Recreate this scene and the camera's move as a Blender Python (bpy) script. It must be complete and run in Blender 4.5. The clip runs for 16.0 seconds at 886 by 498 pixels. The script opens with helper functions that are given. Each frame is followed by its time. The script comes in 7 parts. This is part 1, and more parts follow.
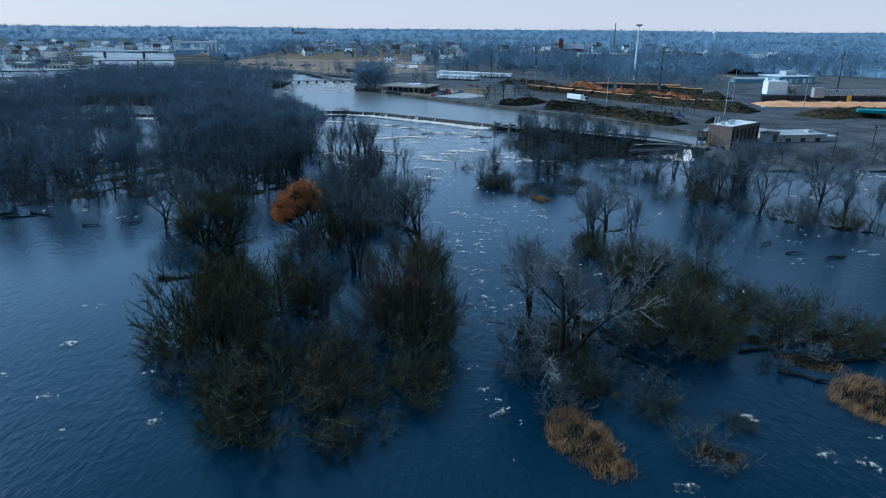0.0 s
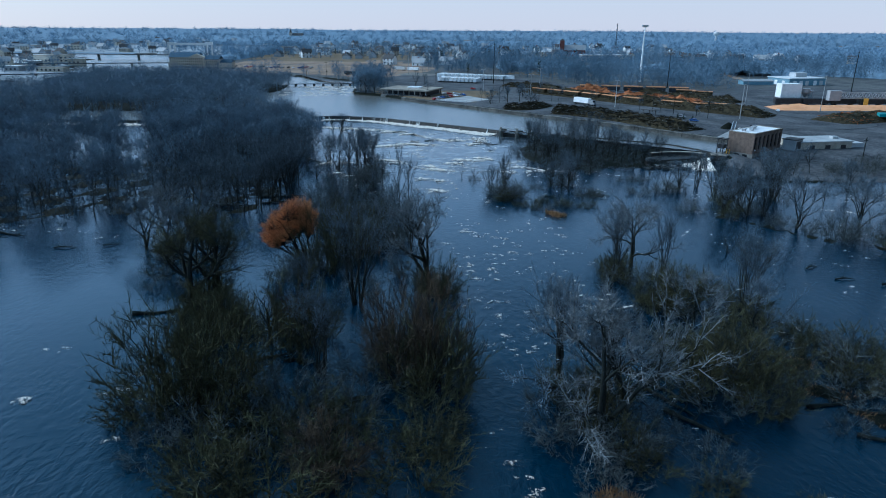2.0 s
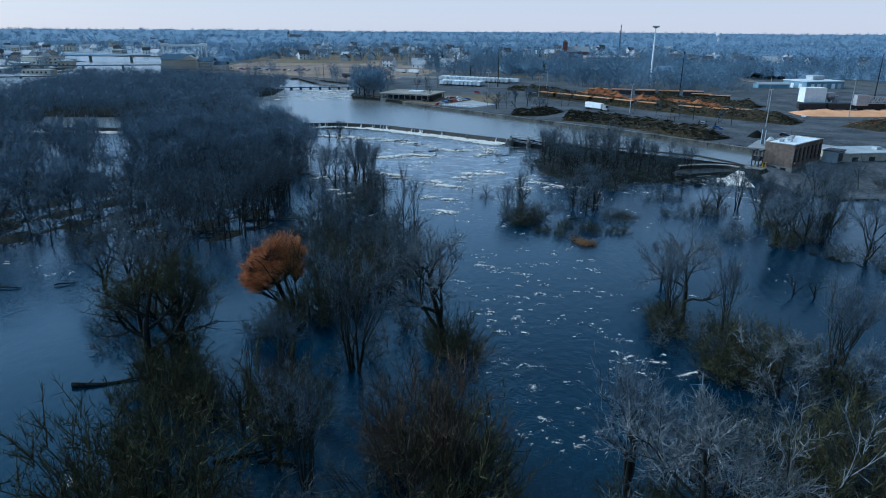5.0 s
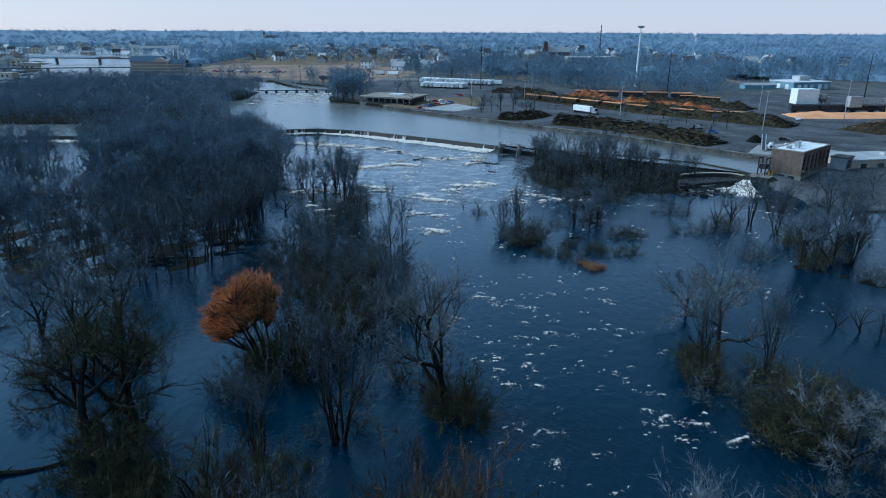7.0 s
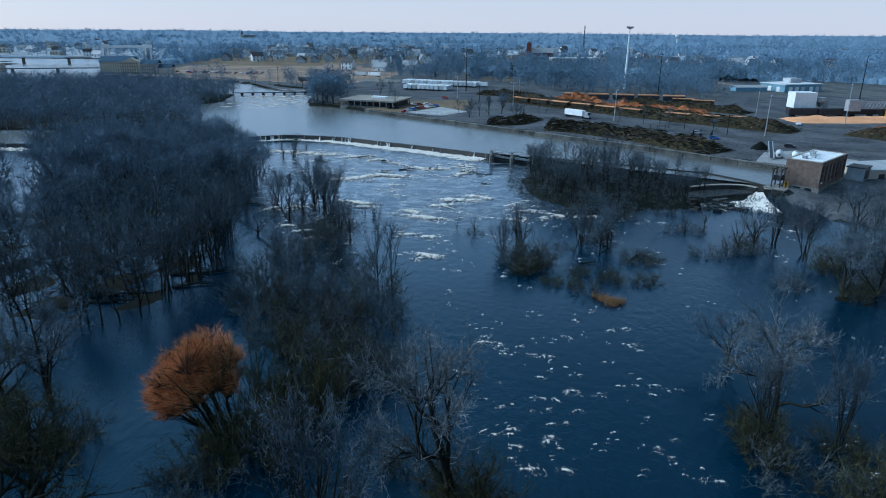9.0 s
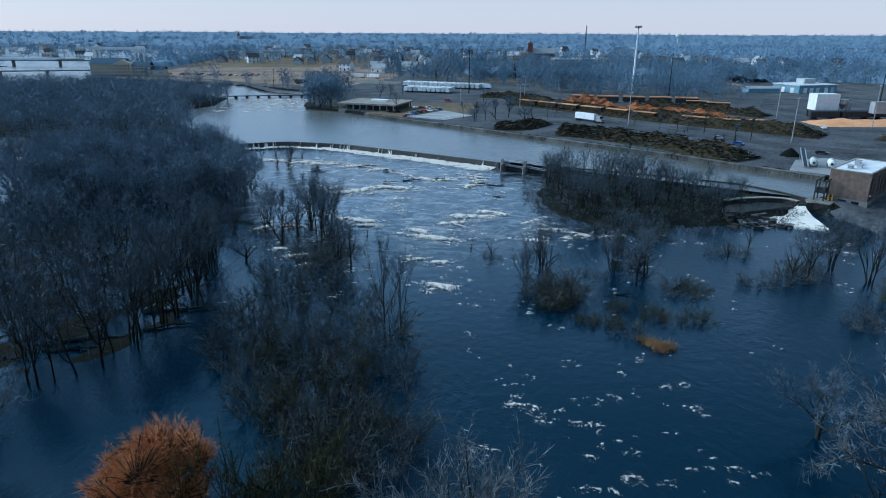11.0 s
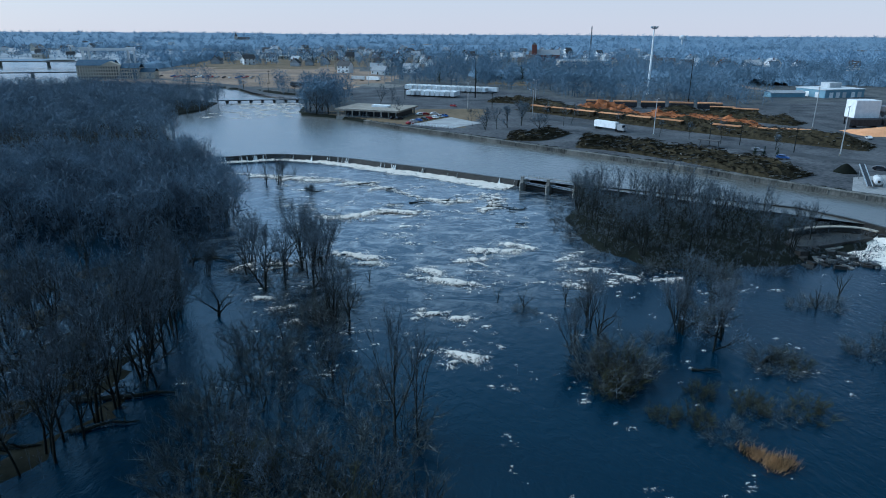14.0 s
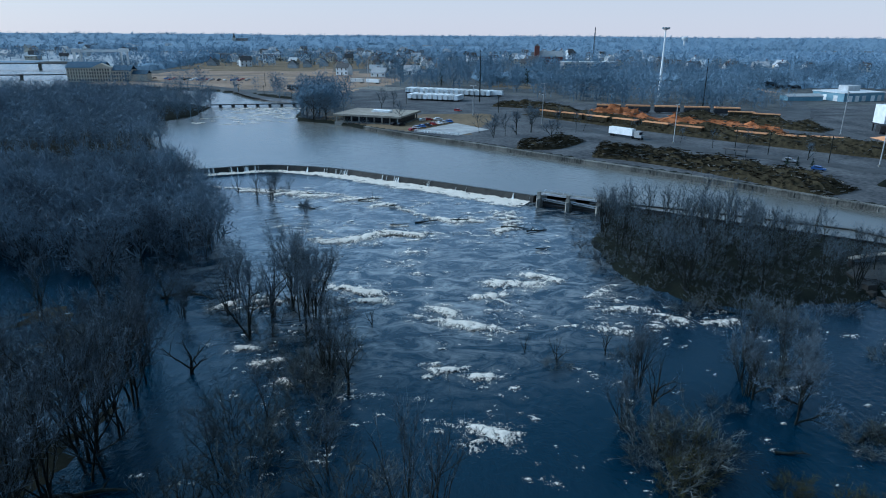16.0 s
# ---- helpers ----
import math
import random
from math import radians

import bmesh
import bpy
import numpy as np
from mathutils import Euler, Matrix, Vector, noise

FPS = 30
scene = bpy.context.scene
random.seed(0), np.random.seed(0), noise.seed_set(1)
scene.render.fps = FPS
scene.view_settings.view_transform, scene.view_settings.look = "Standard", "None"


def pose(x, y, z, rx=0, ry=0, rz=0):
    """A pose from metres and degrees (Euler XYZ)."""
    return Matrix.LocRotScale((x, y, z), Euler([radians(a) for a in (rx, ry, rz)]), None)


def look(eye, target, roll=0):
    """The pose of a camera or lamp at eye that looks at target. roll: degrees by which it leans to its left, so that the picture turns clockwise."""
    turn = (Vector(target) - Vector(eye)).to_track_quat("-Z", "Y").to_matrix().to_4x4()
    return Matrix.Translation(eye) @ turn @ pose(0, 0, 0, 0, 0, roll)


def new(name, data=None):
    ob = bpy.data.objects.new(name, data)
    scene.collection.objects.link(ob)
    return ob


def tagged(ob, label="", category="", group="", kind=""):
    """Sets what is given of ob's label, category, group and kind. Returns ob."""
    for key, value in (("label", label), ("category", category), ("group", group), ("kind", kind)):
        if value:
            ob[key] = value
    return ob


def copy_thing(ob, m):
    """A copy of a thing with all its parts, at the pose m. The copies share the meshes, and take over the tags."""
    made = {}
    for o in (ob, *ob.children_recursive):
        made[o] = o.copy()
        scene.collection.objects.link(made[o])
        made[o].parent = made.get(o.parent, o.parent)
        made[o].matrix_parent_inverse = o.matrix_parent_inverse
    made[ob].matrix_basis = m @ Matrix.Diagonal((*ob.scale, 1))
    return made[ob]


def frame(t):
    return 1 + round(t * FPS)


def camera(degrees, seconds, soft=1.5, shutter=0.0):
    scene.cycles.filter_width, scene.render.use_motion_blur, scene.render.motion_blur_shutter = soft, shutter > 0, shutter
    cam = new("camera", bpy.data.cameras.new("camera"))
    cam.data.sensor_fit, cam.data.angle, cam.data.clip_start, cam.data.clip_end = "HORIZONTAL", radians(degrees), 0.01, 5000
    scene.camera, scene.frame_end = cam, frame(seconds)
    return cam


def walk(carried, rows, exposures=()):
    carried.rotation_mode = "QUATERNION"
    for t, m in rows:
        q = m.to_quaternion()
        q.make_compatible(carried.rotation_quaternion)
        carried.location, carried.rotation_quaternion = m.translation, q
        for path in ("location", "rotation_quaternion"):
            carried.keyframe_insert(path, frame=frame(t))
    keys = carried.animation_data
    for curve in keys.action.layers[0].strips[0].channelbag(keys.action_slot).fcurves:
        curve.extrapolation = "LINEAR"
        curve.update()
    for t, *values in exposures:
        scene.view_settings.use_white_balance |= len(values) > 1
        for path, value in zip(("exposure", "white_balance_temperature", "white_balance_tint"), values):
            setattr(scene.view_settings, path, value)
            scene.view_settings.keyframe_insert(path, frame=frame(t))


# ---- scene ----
cam = camera(69.0, 16.0, soft=1.0)
PATH = [
    (0, (5.741, 5.434, 49.004), (5.788, 7.322, 48.348), 0.4),
    (0.5, (5.228, 9.416, 48.979), (5.276, 11.304, 48.323), 0.4),
    (1, (4.624, 13.455, 48.979), (4.674, 15.344, 48.325), 0.4),
    (1.5, (4.104, 17.506, 49.018), (4.154, 19.396, 48.364), 0.4),
    (2, (3.715, 21.458, 49.035), (3.766, 23.347, 48.382), 0.3),
    (2.5, (3.406, 25.351, 48.984), (3.457, 27.241, 48.332), 0.3),
    (3, (3.022, 29.363, 48.906), (3.072, 31.253, 48.254), 0.3),
    (3.5, (2.595, 33.551, 48.836), (2.644, 35.441, 48.185), 0.3),
    (4, (2.24, 37.777, 48.778), (2.291, 39.668, 48.127), 0.3),
    (6.5, (-0.177, 59.053, 48.58), (-0.09, 60.943, 47.932), 0.3),
    (7, (-0.687, 63.674, 48.571), (-0.57, 65.562, 47.923), 0.2),
    (7.5, (-1.09, 68.422, 48.53), (-0.943, 70.309, 47.882), 0.3),
    (8, (-1.433, 73.25, 48.448), (-1.263, 75.135, 47.801), 0.3),
    (8.5, (-1.748, 78.178, 48.399), (-1.574, 80.063, 47.752), 0.4),
    (9, (-2.07, 83.135, 48.343), (-1.896, 85.019, 47.696), 0.4),
    (11.5, (-3.803, 107.462, 47.614), (-3.623, 109.347, 46.97), 0.2),
    (12, (-4.042, 112.359, 47.568), (-3.861, 114.244, 46.925), 0.3),
    (12.5, (-4.25, 117.317, 47.489), (-4.069, 119.202, 46.846), 0.3),
    (13, (-4.422, 122.246, 47.411), (-4.24, 124.131, 46.768), 0.3),
    (13.5, (-4.538, 127.174, 47.319), (-4.356, 129.059, 46.677), 0.3),
    (14, (-4.693, 132.098, 47.268), (-4.51, 133.983, 46.626), 0.3),
    (14.5, (-4.878, 137.003, 47.256), (-4.696, 138.889, 46.616), 0.2),
    (15, (-5.098, 141.954, 47.249), (-4.914, 143.839, 46.609), 0.3),
    (15.5, (-5.301, 146.993, 47.19), (-5.117, 148.879, 46.551), 0.3),
    (16, (-5.521, 152.002, 47.121), (-5.335, 153.888, 46.482), 0.3),
]
walk(cam, [(t, look(eye, target, roll)) for t, eye, target, roll in PATH], [(0.0, 0.45, 4300, -3), (16.0, 0.45, 4430, -3)])

# ---- daylight: a dull sky after sunset-low cloud, one broad weak sun ----
SUN_HIGH, SUN_ROUND = 16.0, 292.0
world = bpy.data.worlds.new("sky")
scene.world = world
world.use_nodes = True
_n = world.node_tree
sky = _n.nodes.new("ShaderNodeTexSky")
sky.sky_type, sky.sun_disc = "NISHITA", False
sky.sun_elevation, sky.sun_rotation = radians(SUN_HIGH), radians(SUN_ROUND)
sky.air_density, sky.dust_density, sky.ozone_density = 1.0, 1.0, 1.0
dim = _n.nodes.new("ShaderNodeVectorMath")
dim.operation = "SCALE"
dim.inputs[3].default_value = 0.10
_n.links.new(sky.outputs[0], dim.inputs[0])
# a thin cloud deck over it: pale towards the horizon, deep blue-grey overhead
_co, _sep, _up, _deck = _n.nodes.new("ShaderNodeTexCoord"), _n.nodes.new("ShaderNodeSeparateXYZ"), _n.nodes.new("ShaderNodeMath"), _n.nodes.new("ShaderNodeValToRGB")
_up.operation = "ABSOLUTE"
_n.links.new(_co.outputs["Generated"], _sep.inputs[0])
_n.links.new(_sep.outputs["Z"], _up.inputs[0])
_n.links.new(_up.outputs[0], _deck.inputs[0])
for _p, _c in ((0.0, (0.655, 0.495, 0.425)), (0.06, (0.57, 0.46, 0.41)), (0.22, (0.44, 0.51, 0.60)), (0.55, (0.145, 0.235, 0.31)), (1.0, (0.47, 0.48, 0.46))):
    _e = _deck.color_ramp.elements[0] if _p == 0 else _deck.color_ramp.elements[-1] if _p == 1 else _deck.color_ramp.elements.new(_p)
    _e.color = (*_c, 1)
_mix = _n.nodes.new("ShaderNodeMix")
_mix.data_type = "RGBA"
_mix.inputs[0].default_value = 0.86
_n.links.new(dim.outputs[0], _mix.inputs[6])
# the deck is brighter round the hidden sun
_toward, _high, _share, _glow = _n.nodes.new("ShaderNodeVectorMath"), _n.nodes.new("ShaderNodeMapRange"), _n.nodes.new("ShaderNodeMath"), _n.nodes.new("ShaderNodeVectorMath")
_toward.operation, _share.operation, _glow.operation = "DOT_PRODUCT", "MULTIPLY_ADD", "SCALE"
_toward.inputs[1].default_value = (math.sin(radians(SUN_ROUND)), math.cos(radians(SUN_ROUND)), 0)
_n.links.new(_co.outputs["Generated"], _toward.inputs[0])
_n.links.new(_up.outputs[0], _high.inputs["Value"])
_high.inputs["From Min"].default_value, _high.inputs["From Max"].default_value, _high.inputs["To Max"].default_value = 0.07, 0.35, 1.3
_n.links.new(_toward.outputs["Value"], _share.inputs[0])
_n.links.new(_high.outputs[0], _share.inputs[1])
_share.inputs[2].default_value = 1.0
_n.links.new(_deck.outputs[0], _glow.inputs[0])
_n.links.new(_share.outputs[0], _glow.inputs[3])
_n.links.new(_glow.outputs[0], _mix.inputs[7])
_n.links.new(_mix.outputs[2], _n.nodes["Background"].inputs[0])
_n.nodes["Background"].inputs[1].default_value = 1.0
sun = new("sun", bpy.data.lights.new("sun", "SUN"))
sun.data.energy, sun.data.angle, sun.data.color = 2.3, radians(30), (1.0, 0.81, 0.63)
_a, _e = radians(SUN_ROUND), radians(SUN_HIGH + 14)
sun.matrix_basis = look((0, 0, 0), (-math.sin(_a) * math.cos(_e), -math.cos(_a) * math.cos(_e), -math.sin(_e)))
sun.location = (0, -300, 400)


# ---- materials ----
def surface(name, dark, light, size=2.0, rough=0.85, bump=0.25, metal=0.0, vary=0.25, stretch=(1, 1, 1), island=0.0):
    """A worn surface: two sizes of noise between two colours, fine relief, a shade of its own for every object or island."""
    m = bpy.data.materials.new(name)
    m.use_nodes = True
    t, n = m.node_tree, m.node_tree.nodes
    b = n["Principled BSDF"]
    co, mp = n.new("ShaderNodeTexCoord"), n.new("ShaderNodeMapping")
    mp.inputs["Scale"].default_value = stretch
    t.links.new(co.outputs["Object"], mp.inputs[0])
    big, fine = n.new("ShaderNodeTexNoise"), n.new("ShaderNodeTexNoise")
    big.inputs["Scale"].default_value, big.inputs["Detail"].default_value = 1.0 / size, 5.0
    fine.inputs["Scale"].default_value, fine.inputs["Detail"].default_value = 9.0 / size, 4.0
    for f in (big, fine):
        t.links.new(mp.outputs[0], f.inputs["Vector"])
    add = n.new("ShaderNodeMath")
    add.operation = "MULTIPLY_ADD"
    add.inputs[1].default_value = 0.45
    half = n.new("ShaderNodeMath")
    half.operation = "MULTIPLY"
    half.inputs[1].default_value = 0.6
    t.links.new(big.outputs["Fac"], half.inputs[0])
    t.links.new(fine.outputs["Fac"], add.inputs[0])
    t.links.new(half.outputs[0], add.inputs[2])
    ramp = n.new("ShaderNodeMapRange")
    ramp.inputs["From Min"].default_value, ramp.inputs["From Max"].default_value = 0.36, 0.66
    t.links.new(add.outputs[0], ramp.inputs["Value"])
    mix = n.new("ShaderNodeMix")
    mix.data_type = "RGBA"
    mix.inputs[6].default_value, mix.inputs[7].default_value = (*dark, 1), (*light, 1)
    t.links.new(ramp.outputs[0], mix.inputs[0])
    hue = n.new("ShaderNodeHueSaturation")
    info = n.new("ShaderNodeNewGeometry" if island else "ShaderNodeObjectInfo")
    own = n.new("ShaderNodeMapRange")
    own.inputs["To Min"].default_value, own.inputs["To Max"].default_value = 1 - (island or vary), 1 + (island or vary)
    t.links.new(info.outputs["Random Per Island" if island else "Random"], own.inputs["Value"])
    t.links.new(own.outputs[0], hue.inputs["Value"])
    t.links.new(mix.outputs[2], hue.inputs["Color"])
    t.links.new(hue.outputs[0], b.inputs["Base Color"])
    b.inputs["Roughness"].default_value, b.inputs["Metallic"].default_value = rough, metal
    b.inputs["Specular IOR Level"].default_value = 0.1 if rough > 0.88 else 0.3
    if bump:
        bp = n.new("ShaderNodeBump")
        bp.inputs["Strength"].default_value, bp.inputs["Distance"].default_value = bump, size * 0.08
        t.links.new(add.outputs[0], bp.inputs["Height"])
        t.links.new(bp.outputs[0], b.inputs["Normal"])
    return m


def water_surface(name, deep, rough, chop, length, froth=None):
    """River water: body colour, mirror-like skin with two sizes of ripples drawn out along the current."""
    m = bpy.data.materials.new(name)
    m.use_nodes = True
    t, n = m.node_tree, m.node_tree.nodes
    b = n["Principled BSDF"]
    b.inputs["IOR"].default_value, b.inputs["Roughness"].default_value = 1.333, rough
    co, mp = n.new("ShaderNodeTexCoord"), n.new("ShaderNodeMapping")
    mp.inputs["Scale"].default_value = (1.0, 0.55, 1.0)
    t.links.new(co.outputs["Object"], mp.inputs[0])
    swell, ripple, cloud = n.new("ShaderNodeTexNoise"), n.new("ShaderNodeTexNoise"), n.new("ShaderNodeTexNoise")
    for f, s, d in ((swell, 1 / length, 3), (ripple, 4.5 / length, 4), (cloud, 0.02, 4)):
        f.inputs["Scale"].default_value, f.inputs["Detail"].default_value = s, d
        t.links.new(mp.outputs[0], f.inputs["Vector"])
    swell.inputs["Distortion"].default_value = 0.35
    add = n.new("ShaderNodeMath")
    add.operation = "MULTIPLY_ADD"
    add.inputs[1].default_value = 0.35
    t.links.new(ripple.outputs["Fac"], add.inputs[0])
    t.links.new(swell.outputs["Fac"], add.inputs[2])
    bp = n.new("ShaderNodeBump")
    bp.inputs["Strength"].default_value, bp.inputs["Distance"].default_value = chop, 0.35
    t.links.new(add.outputs[0], bp.inputs["Height"])
    calm = n.new("ShaderNodeMapRange")
    calm.inputs["From Min"].default_value, calm.inputs["From Max"].default_value, calm.inputs["To Min"].default_value, calm.inputs["To Max"].default_value = 0.38, 0.62, 0.25 * chop, chop
    t.links.new(cloud.outputs["Fac"], calm.inputs["Value"])
    t.links.new(calm.outputs[0], bp.inputs["Strength"])
    t.links.new(bp.outputs[0], b.inputs["Normal"])
    mix = n.new("ShaderNodeMix")
    mix.data_type = "RGBA"
    mix.inputs[6].default_value = (*[c * 0.7 for c in deep], 1)
    mix.inputs[7].default_value = (*[c * 1.5 for c in deep], 1)
    t.links.new(cloud.outputs["Fac"], mix.inputs[0])
    t.links.new(mix.outputs[2], b.inputs["Base Color"])
    if froth:
        # air drawn into the water below the dam, thinning out downstream
        cx, cy, rx, ry = froth
        off, dist, reach = n.new("ShaderNodeVectorMath"), n.new("ShaderNodeVectorMath"), n.new("ShaderNodeMapRange")
        off.operation, dist.operation = "MULTIPLY_ADD", "LENGTH"
        off.inputs[1].default_value, off.inputs[2].default_value = (1 / rx, 1 / ry, 0), (-cx / rx, -cy / ry, 0)
        t.links.new(co.outputs["Object"], off.inputs[0])
        t.links.new(off.outputs[0], dist.inputs[0])
        t.links.new(dist.outputs["Value"], reach.inputs["Value"])
        reach.interpolation_type = "SMOOTHSTEP"
        reach.inputs["From Min"].default_value, reach.inputs["From Max"].default_value = 1.0, 0.55
        lace, cut, both, over = n.new("ShaderNodeTexNoise"), n.new("ShaderNodeMapRange"), n.new("ShaderNodeMath"), n.new("ShaderNodeMix")
        lace.inputs["Scale"].default_value, lace.inputs["Detail"].default_value, lace.inputs["Distortion"].default_value = 0.22, 9.0, 1.2
        lace.inputs["Roughness"].default_value = 0.7
        crest = n.new("ShaderNodeMapping")
        crest.inputs["Scale"].default_value = (0.75, 1.15, 1.0)
        t.links.new(co.outputs["Object"], crest.inputs[0])
        t.links.new(crest.outputs[0], lace.inputs["Vector"])
        t.links.new(lace.outputs["Fac"], cut.inputs["Value"])
        cut.inputs["From Min"].default_value, cut.inputs["From Max"].default_value = 0.44, 0.86
        both.operation = "MULTIPLY"
        t.links.new(cut.outputs[0], both.inputs[0])
        t.links.new(reach.outputs[0], both.inputs[1])
        over.data_type = "RGBA"
        over.inputs[7].default_value = (0.50, 0.51, 0.50, 1)
        t.links.new(both.outputs[0], over.inputs[0])
        t.links.new(mix.outputs[2], over.inputs[6])
        t.links.new(over.outputs[2], b.inputs["Base Color"])
    return m


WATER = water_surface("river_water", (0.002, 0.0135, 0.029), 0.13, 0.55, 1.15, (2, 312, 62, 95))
def lace(name):
    """White water: a sheet that breaks up into lace and flecks where the foam thins out."""
    m = surface(name, (0.74, 0.67, 0.57), (0.96, 0.89, 0.79), 0.5, 0.8, 0.35)
    t, n = m.node_tree, m.node_tree.nodes
    fill, co, mp, net, web, add, cut = n.new("ShaderNodeAttribute"), n.new("ShaderNodeTexCoord"), n.new("ShaderNodeMapping"), n.new("ShaderNodeTexNoise"), n.new("ShaderNodeTexNoise"), n.new("ShaderNodeMath"), n.new("ShaderNodeMapRange")
    fill.attribute_name = "fill"
    mp.inputs["Scale"].default_value = (1.0, 0.6, 0.3)
    t.links.new(co.outputs["Object"], mp.inputs[0])
    for f, s in ((net, 1.0), (web, 3.6)):
        f.inputs["Scale"].default_value, f.inputs["Detail"].default_value, f.inputs["Roughness"].default_value, f.inputs["Distortion"].default_value = s, 6.0, 0.75, 0.9
        t.links.new(mp.outputs[0], f.inputs["Vector"])
    both = n.new("ShaderNodeMath")
    both.operation, add.operation = "MULTIPLY", "ADD"
    t.links.new(net.outputs["Fac"], both.inputs[0])
    t.links.new(web.outputs["Fac"], both.inputs[1])
    sharp = n.new("ShaderNodeMath")
    sharp.operation = "MULTIPLY_ADD"
    sharp.inputs[1].default_value, sharp.inputs[2].default_value = 2.2, -0.30
    t.links.new(both.outputs[0], sharp.inputs[0])
    t.links.new(sharp.outputs[0], add.inputs[0])
    half = n.new("ShaderNodeMath")
    half.operation = "MULTIPLY"
    half.inputs[1].default_value = 0.23
    t.links.new(fill.outputs["Fac"], half.inputs[0])
    t.links.new(half.outputs[0], add.inputs[1])
    cut.inputs["From Min"].default_value, cut.inputs["From Max"].default_value = 0.35, 0.60
    t.links.new(add.outputs[0], cut.inputs["Value"])
    t.links.new(cut.outputs[0], n["Principled BSDF"].inputs["Alpha"])
    return m


LACE = lace("lacy_foam")
# pale body colour adds sky sheen to the pond; the river's body is dark
POOL = water_surface("still_water_with_sky_sheen", (0.115, 0.115, 0.105), 0.24, 0.5, 1.8)
FOAM = surface("foam", (0.62, 0.63, 0.62), (0.90, 0.89, 0.86), 0.5, 0.7, 0.4, island=0.15)
MUD = surface("wet_mud", (0.004, 0.006, 0.005), (0.013, 0.015, 0.010), 3.0, 0.9, 0.5)
GRAVEL = surface("yard_gravel", (0.026, 0.029, 0.034), (0.125, 0.127, 0.133), 14.0, 0.95, 0.15)
FIELD = surface("dry_grass", (0.15, 0.112, 0.08), (0.31, 0.232, 0.165), 30.0, 0.95, 0.3)
LAWN = surface("winter_lawn", (0.10, 0.078, 0.048), (0.19, 0.145, 0.09), 25.0, 0.95, 0.3)
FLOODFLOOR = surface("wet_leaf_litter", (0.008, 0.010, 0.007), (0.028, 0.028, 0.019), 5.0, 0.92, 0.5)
WOODFLOOR = surface("leaf_litter", (0.05, 0.055, 0.06), (0.13, 0.13, 0.125), 12.0, 0.95, 0.4)
# ground of the far town, its pale blue-grey lifted for distance haze
TOWNLOT = surface("hazed_town_lots_and_streets", (0.12, 0.14, 0.16), (0.40, 0.42, 0.44), 22.0, 0.9, 0.1)
ASPHALT = surface("asphalt", (0.045, 0.048, 0.053), (0.105, 0.108, 0.113), 5.0, 0.85, 0.1)
CONCRETE = surface("old_concrete", (0.13, 0.125, 0.11), (0.34, 0.33, 0.30), 3.0, 0.9, 0.3)
QUAYWALL = surface("stained_quay_concrete", (0.022, 0.024, 0.024), (0.20, 0.195, 0.175), 4.5, 0.92, 0.4, stretch=(1, 1, 0.35))
WETCONCRETE = surface("wet_concrete", (0.012, 0.012, 0.011), (0.05, 0.046, 0.04), 1.6, 0.55, 0.4)
BRICK = surface("brown_brick", (0.115, 0.088, 0.07), (0.20, 0.155, 0.125), 1.2, 0.9, 0.3)
REDBRICK = surface("red_brick", (0.12, 0.05, 0.04), (0.20, 0.09, 0.07), 1.2, 0.9, 0.3)
CREAM = surface("cream_stone", (0.50, 0.44, 0.34), (0.66, 0.59, 0.48), 4.0, 0.9, 0.2)
PALEGRAVEL = surface("pale_gravel", (0.26, 0.26, 0.26), (0.46, 0.46, 0.45), 6.0, 0.9, 0.2)
ROOFWHITE = surface("white_roof_membrane", (0.50, 0.51, 0.52), (0.72, 0.72, 0.71), 4.0, 0.7, 0.1)
ROOFGREY = surface("pale_grey_roof_membrane", (0.30, 0.31, 0.32), (0.46, 0.47, 0.47), 5.0, 0.8, 0.1)
ROOFDARK = surface("dark_shingle", (0.05, 0.05, 0.055), (0.12, 0.115, 0.11), 1.0, 0.9, 0.3)
ROOFBLUE = surface("blue_slate_roof", (0.02, 0.05, 0.09), (0.04, 0.085, 0.14), 3.0, 0.7, 0.2)
ROOFTAN = surface("tan_gravel_roof", (0.20, 0.18, 0.15), (0.34, 0.31, 0.26), 4.0, 0.95, 0.2)
WHITEPAINT = surface("white_paint", (0.62, 0.63, 0.63), (0.80, 0.80, 0.79), 2.0, 0.6, 0.05)
GREYPAINT = surface("grey_siding", (0.30, 0.31, 0.32), (0.45, 0.46, 0.47), 2.0, 0.7, 0.1)
BEIGEPAINT = surface("beige_siding", (0.36, 0.32, 0.25), (0.52, 0.47, 0.38), 2.0, 0.7, 0.1)
BLUEPAINT = surface("pale_blue_metal_siding", (0.15, 0.26, 0.34), (0.24, 0.37, 0.45), 3.0, 0.55, 0.1)
STEEL = surface("galvanised_steel", (0.36, 0.37, 0.38), (0.55, 0.56, 0.57), 1.0, 0.45, 0.05, 0.6)
DARKSTEEL = surface("dark_painted_steel", (0.02, 0.022, 0.025), (0.06, 0.06, 0.065), 1.0, 0.5, 0.1, 0.3)
YELLOW = surface("yellow_paint", (0.55, 0.30, 0.03), (0.70, 0.42, 0.06), 1.0, 0.5, 0.05)
GLASS = surface("window_glass", (0.01, 0.013, 0.018), (0.03, 0.036, 0.045), 2.0, 0.08, 0.0)
RUBBER = surface("tyre_rubber", (0.012, 0.012, 0.012), (0.03, 0.03, 0.03), 0.5, 0.9, 0.2)
# darkened to near-black for the self-shadow that thin crowns don't cast
BARK = surface("grey_brown_bark_with_crown_shade", (0.006, 0.008, 0.007), (0.032, 0.036, 0.033), 0.5, 0.95, 0.5, stretch=(1, 1, 0.25))
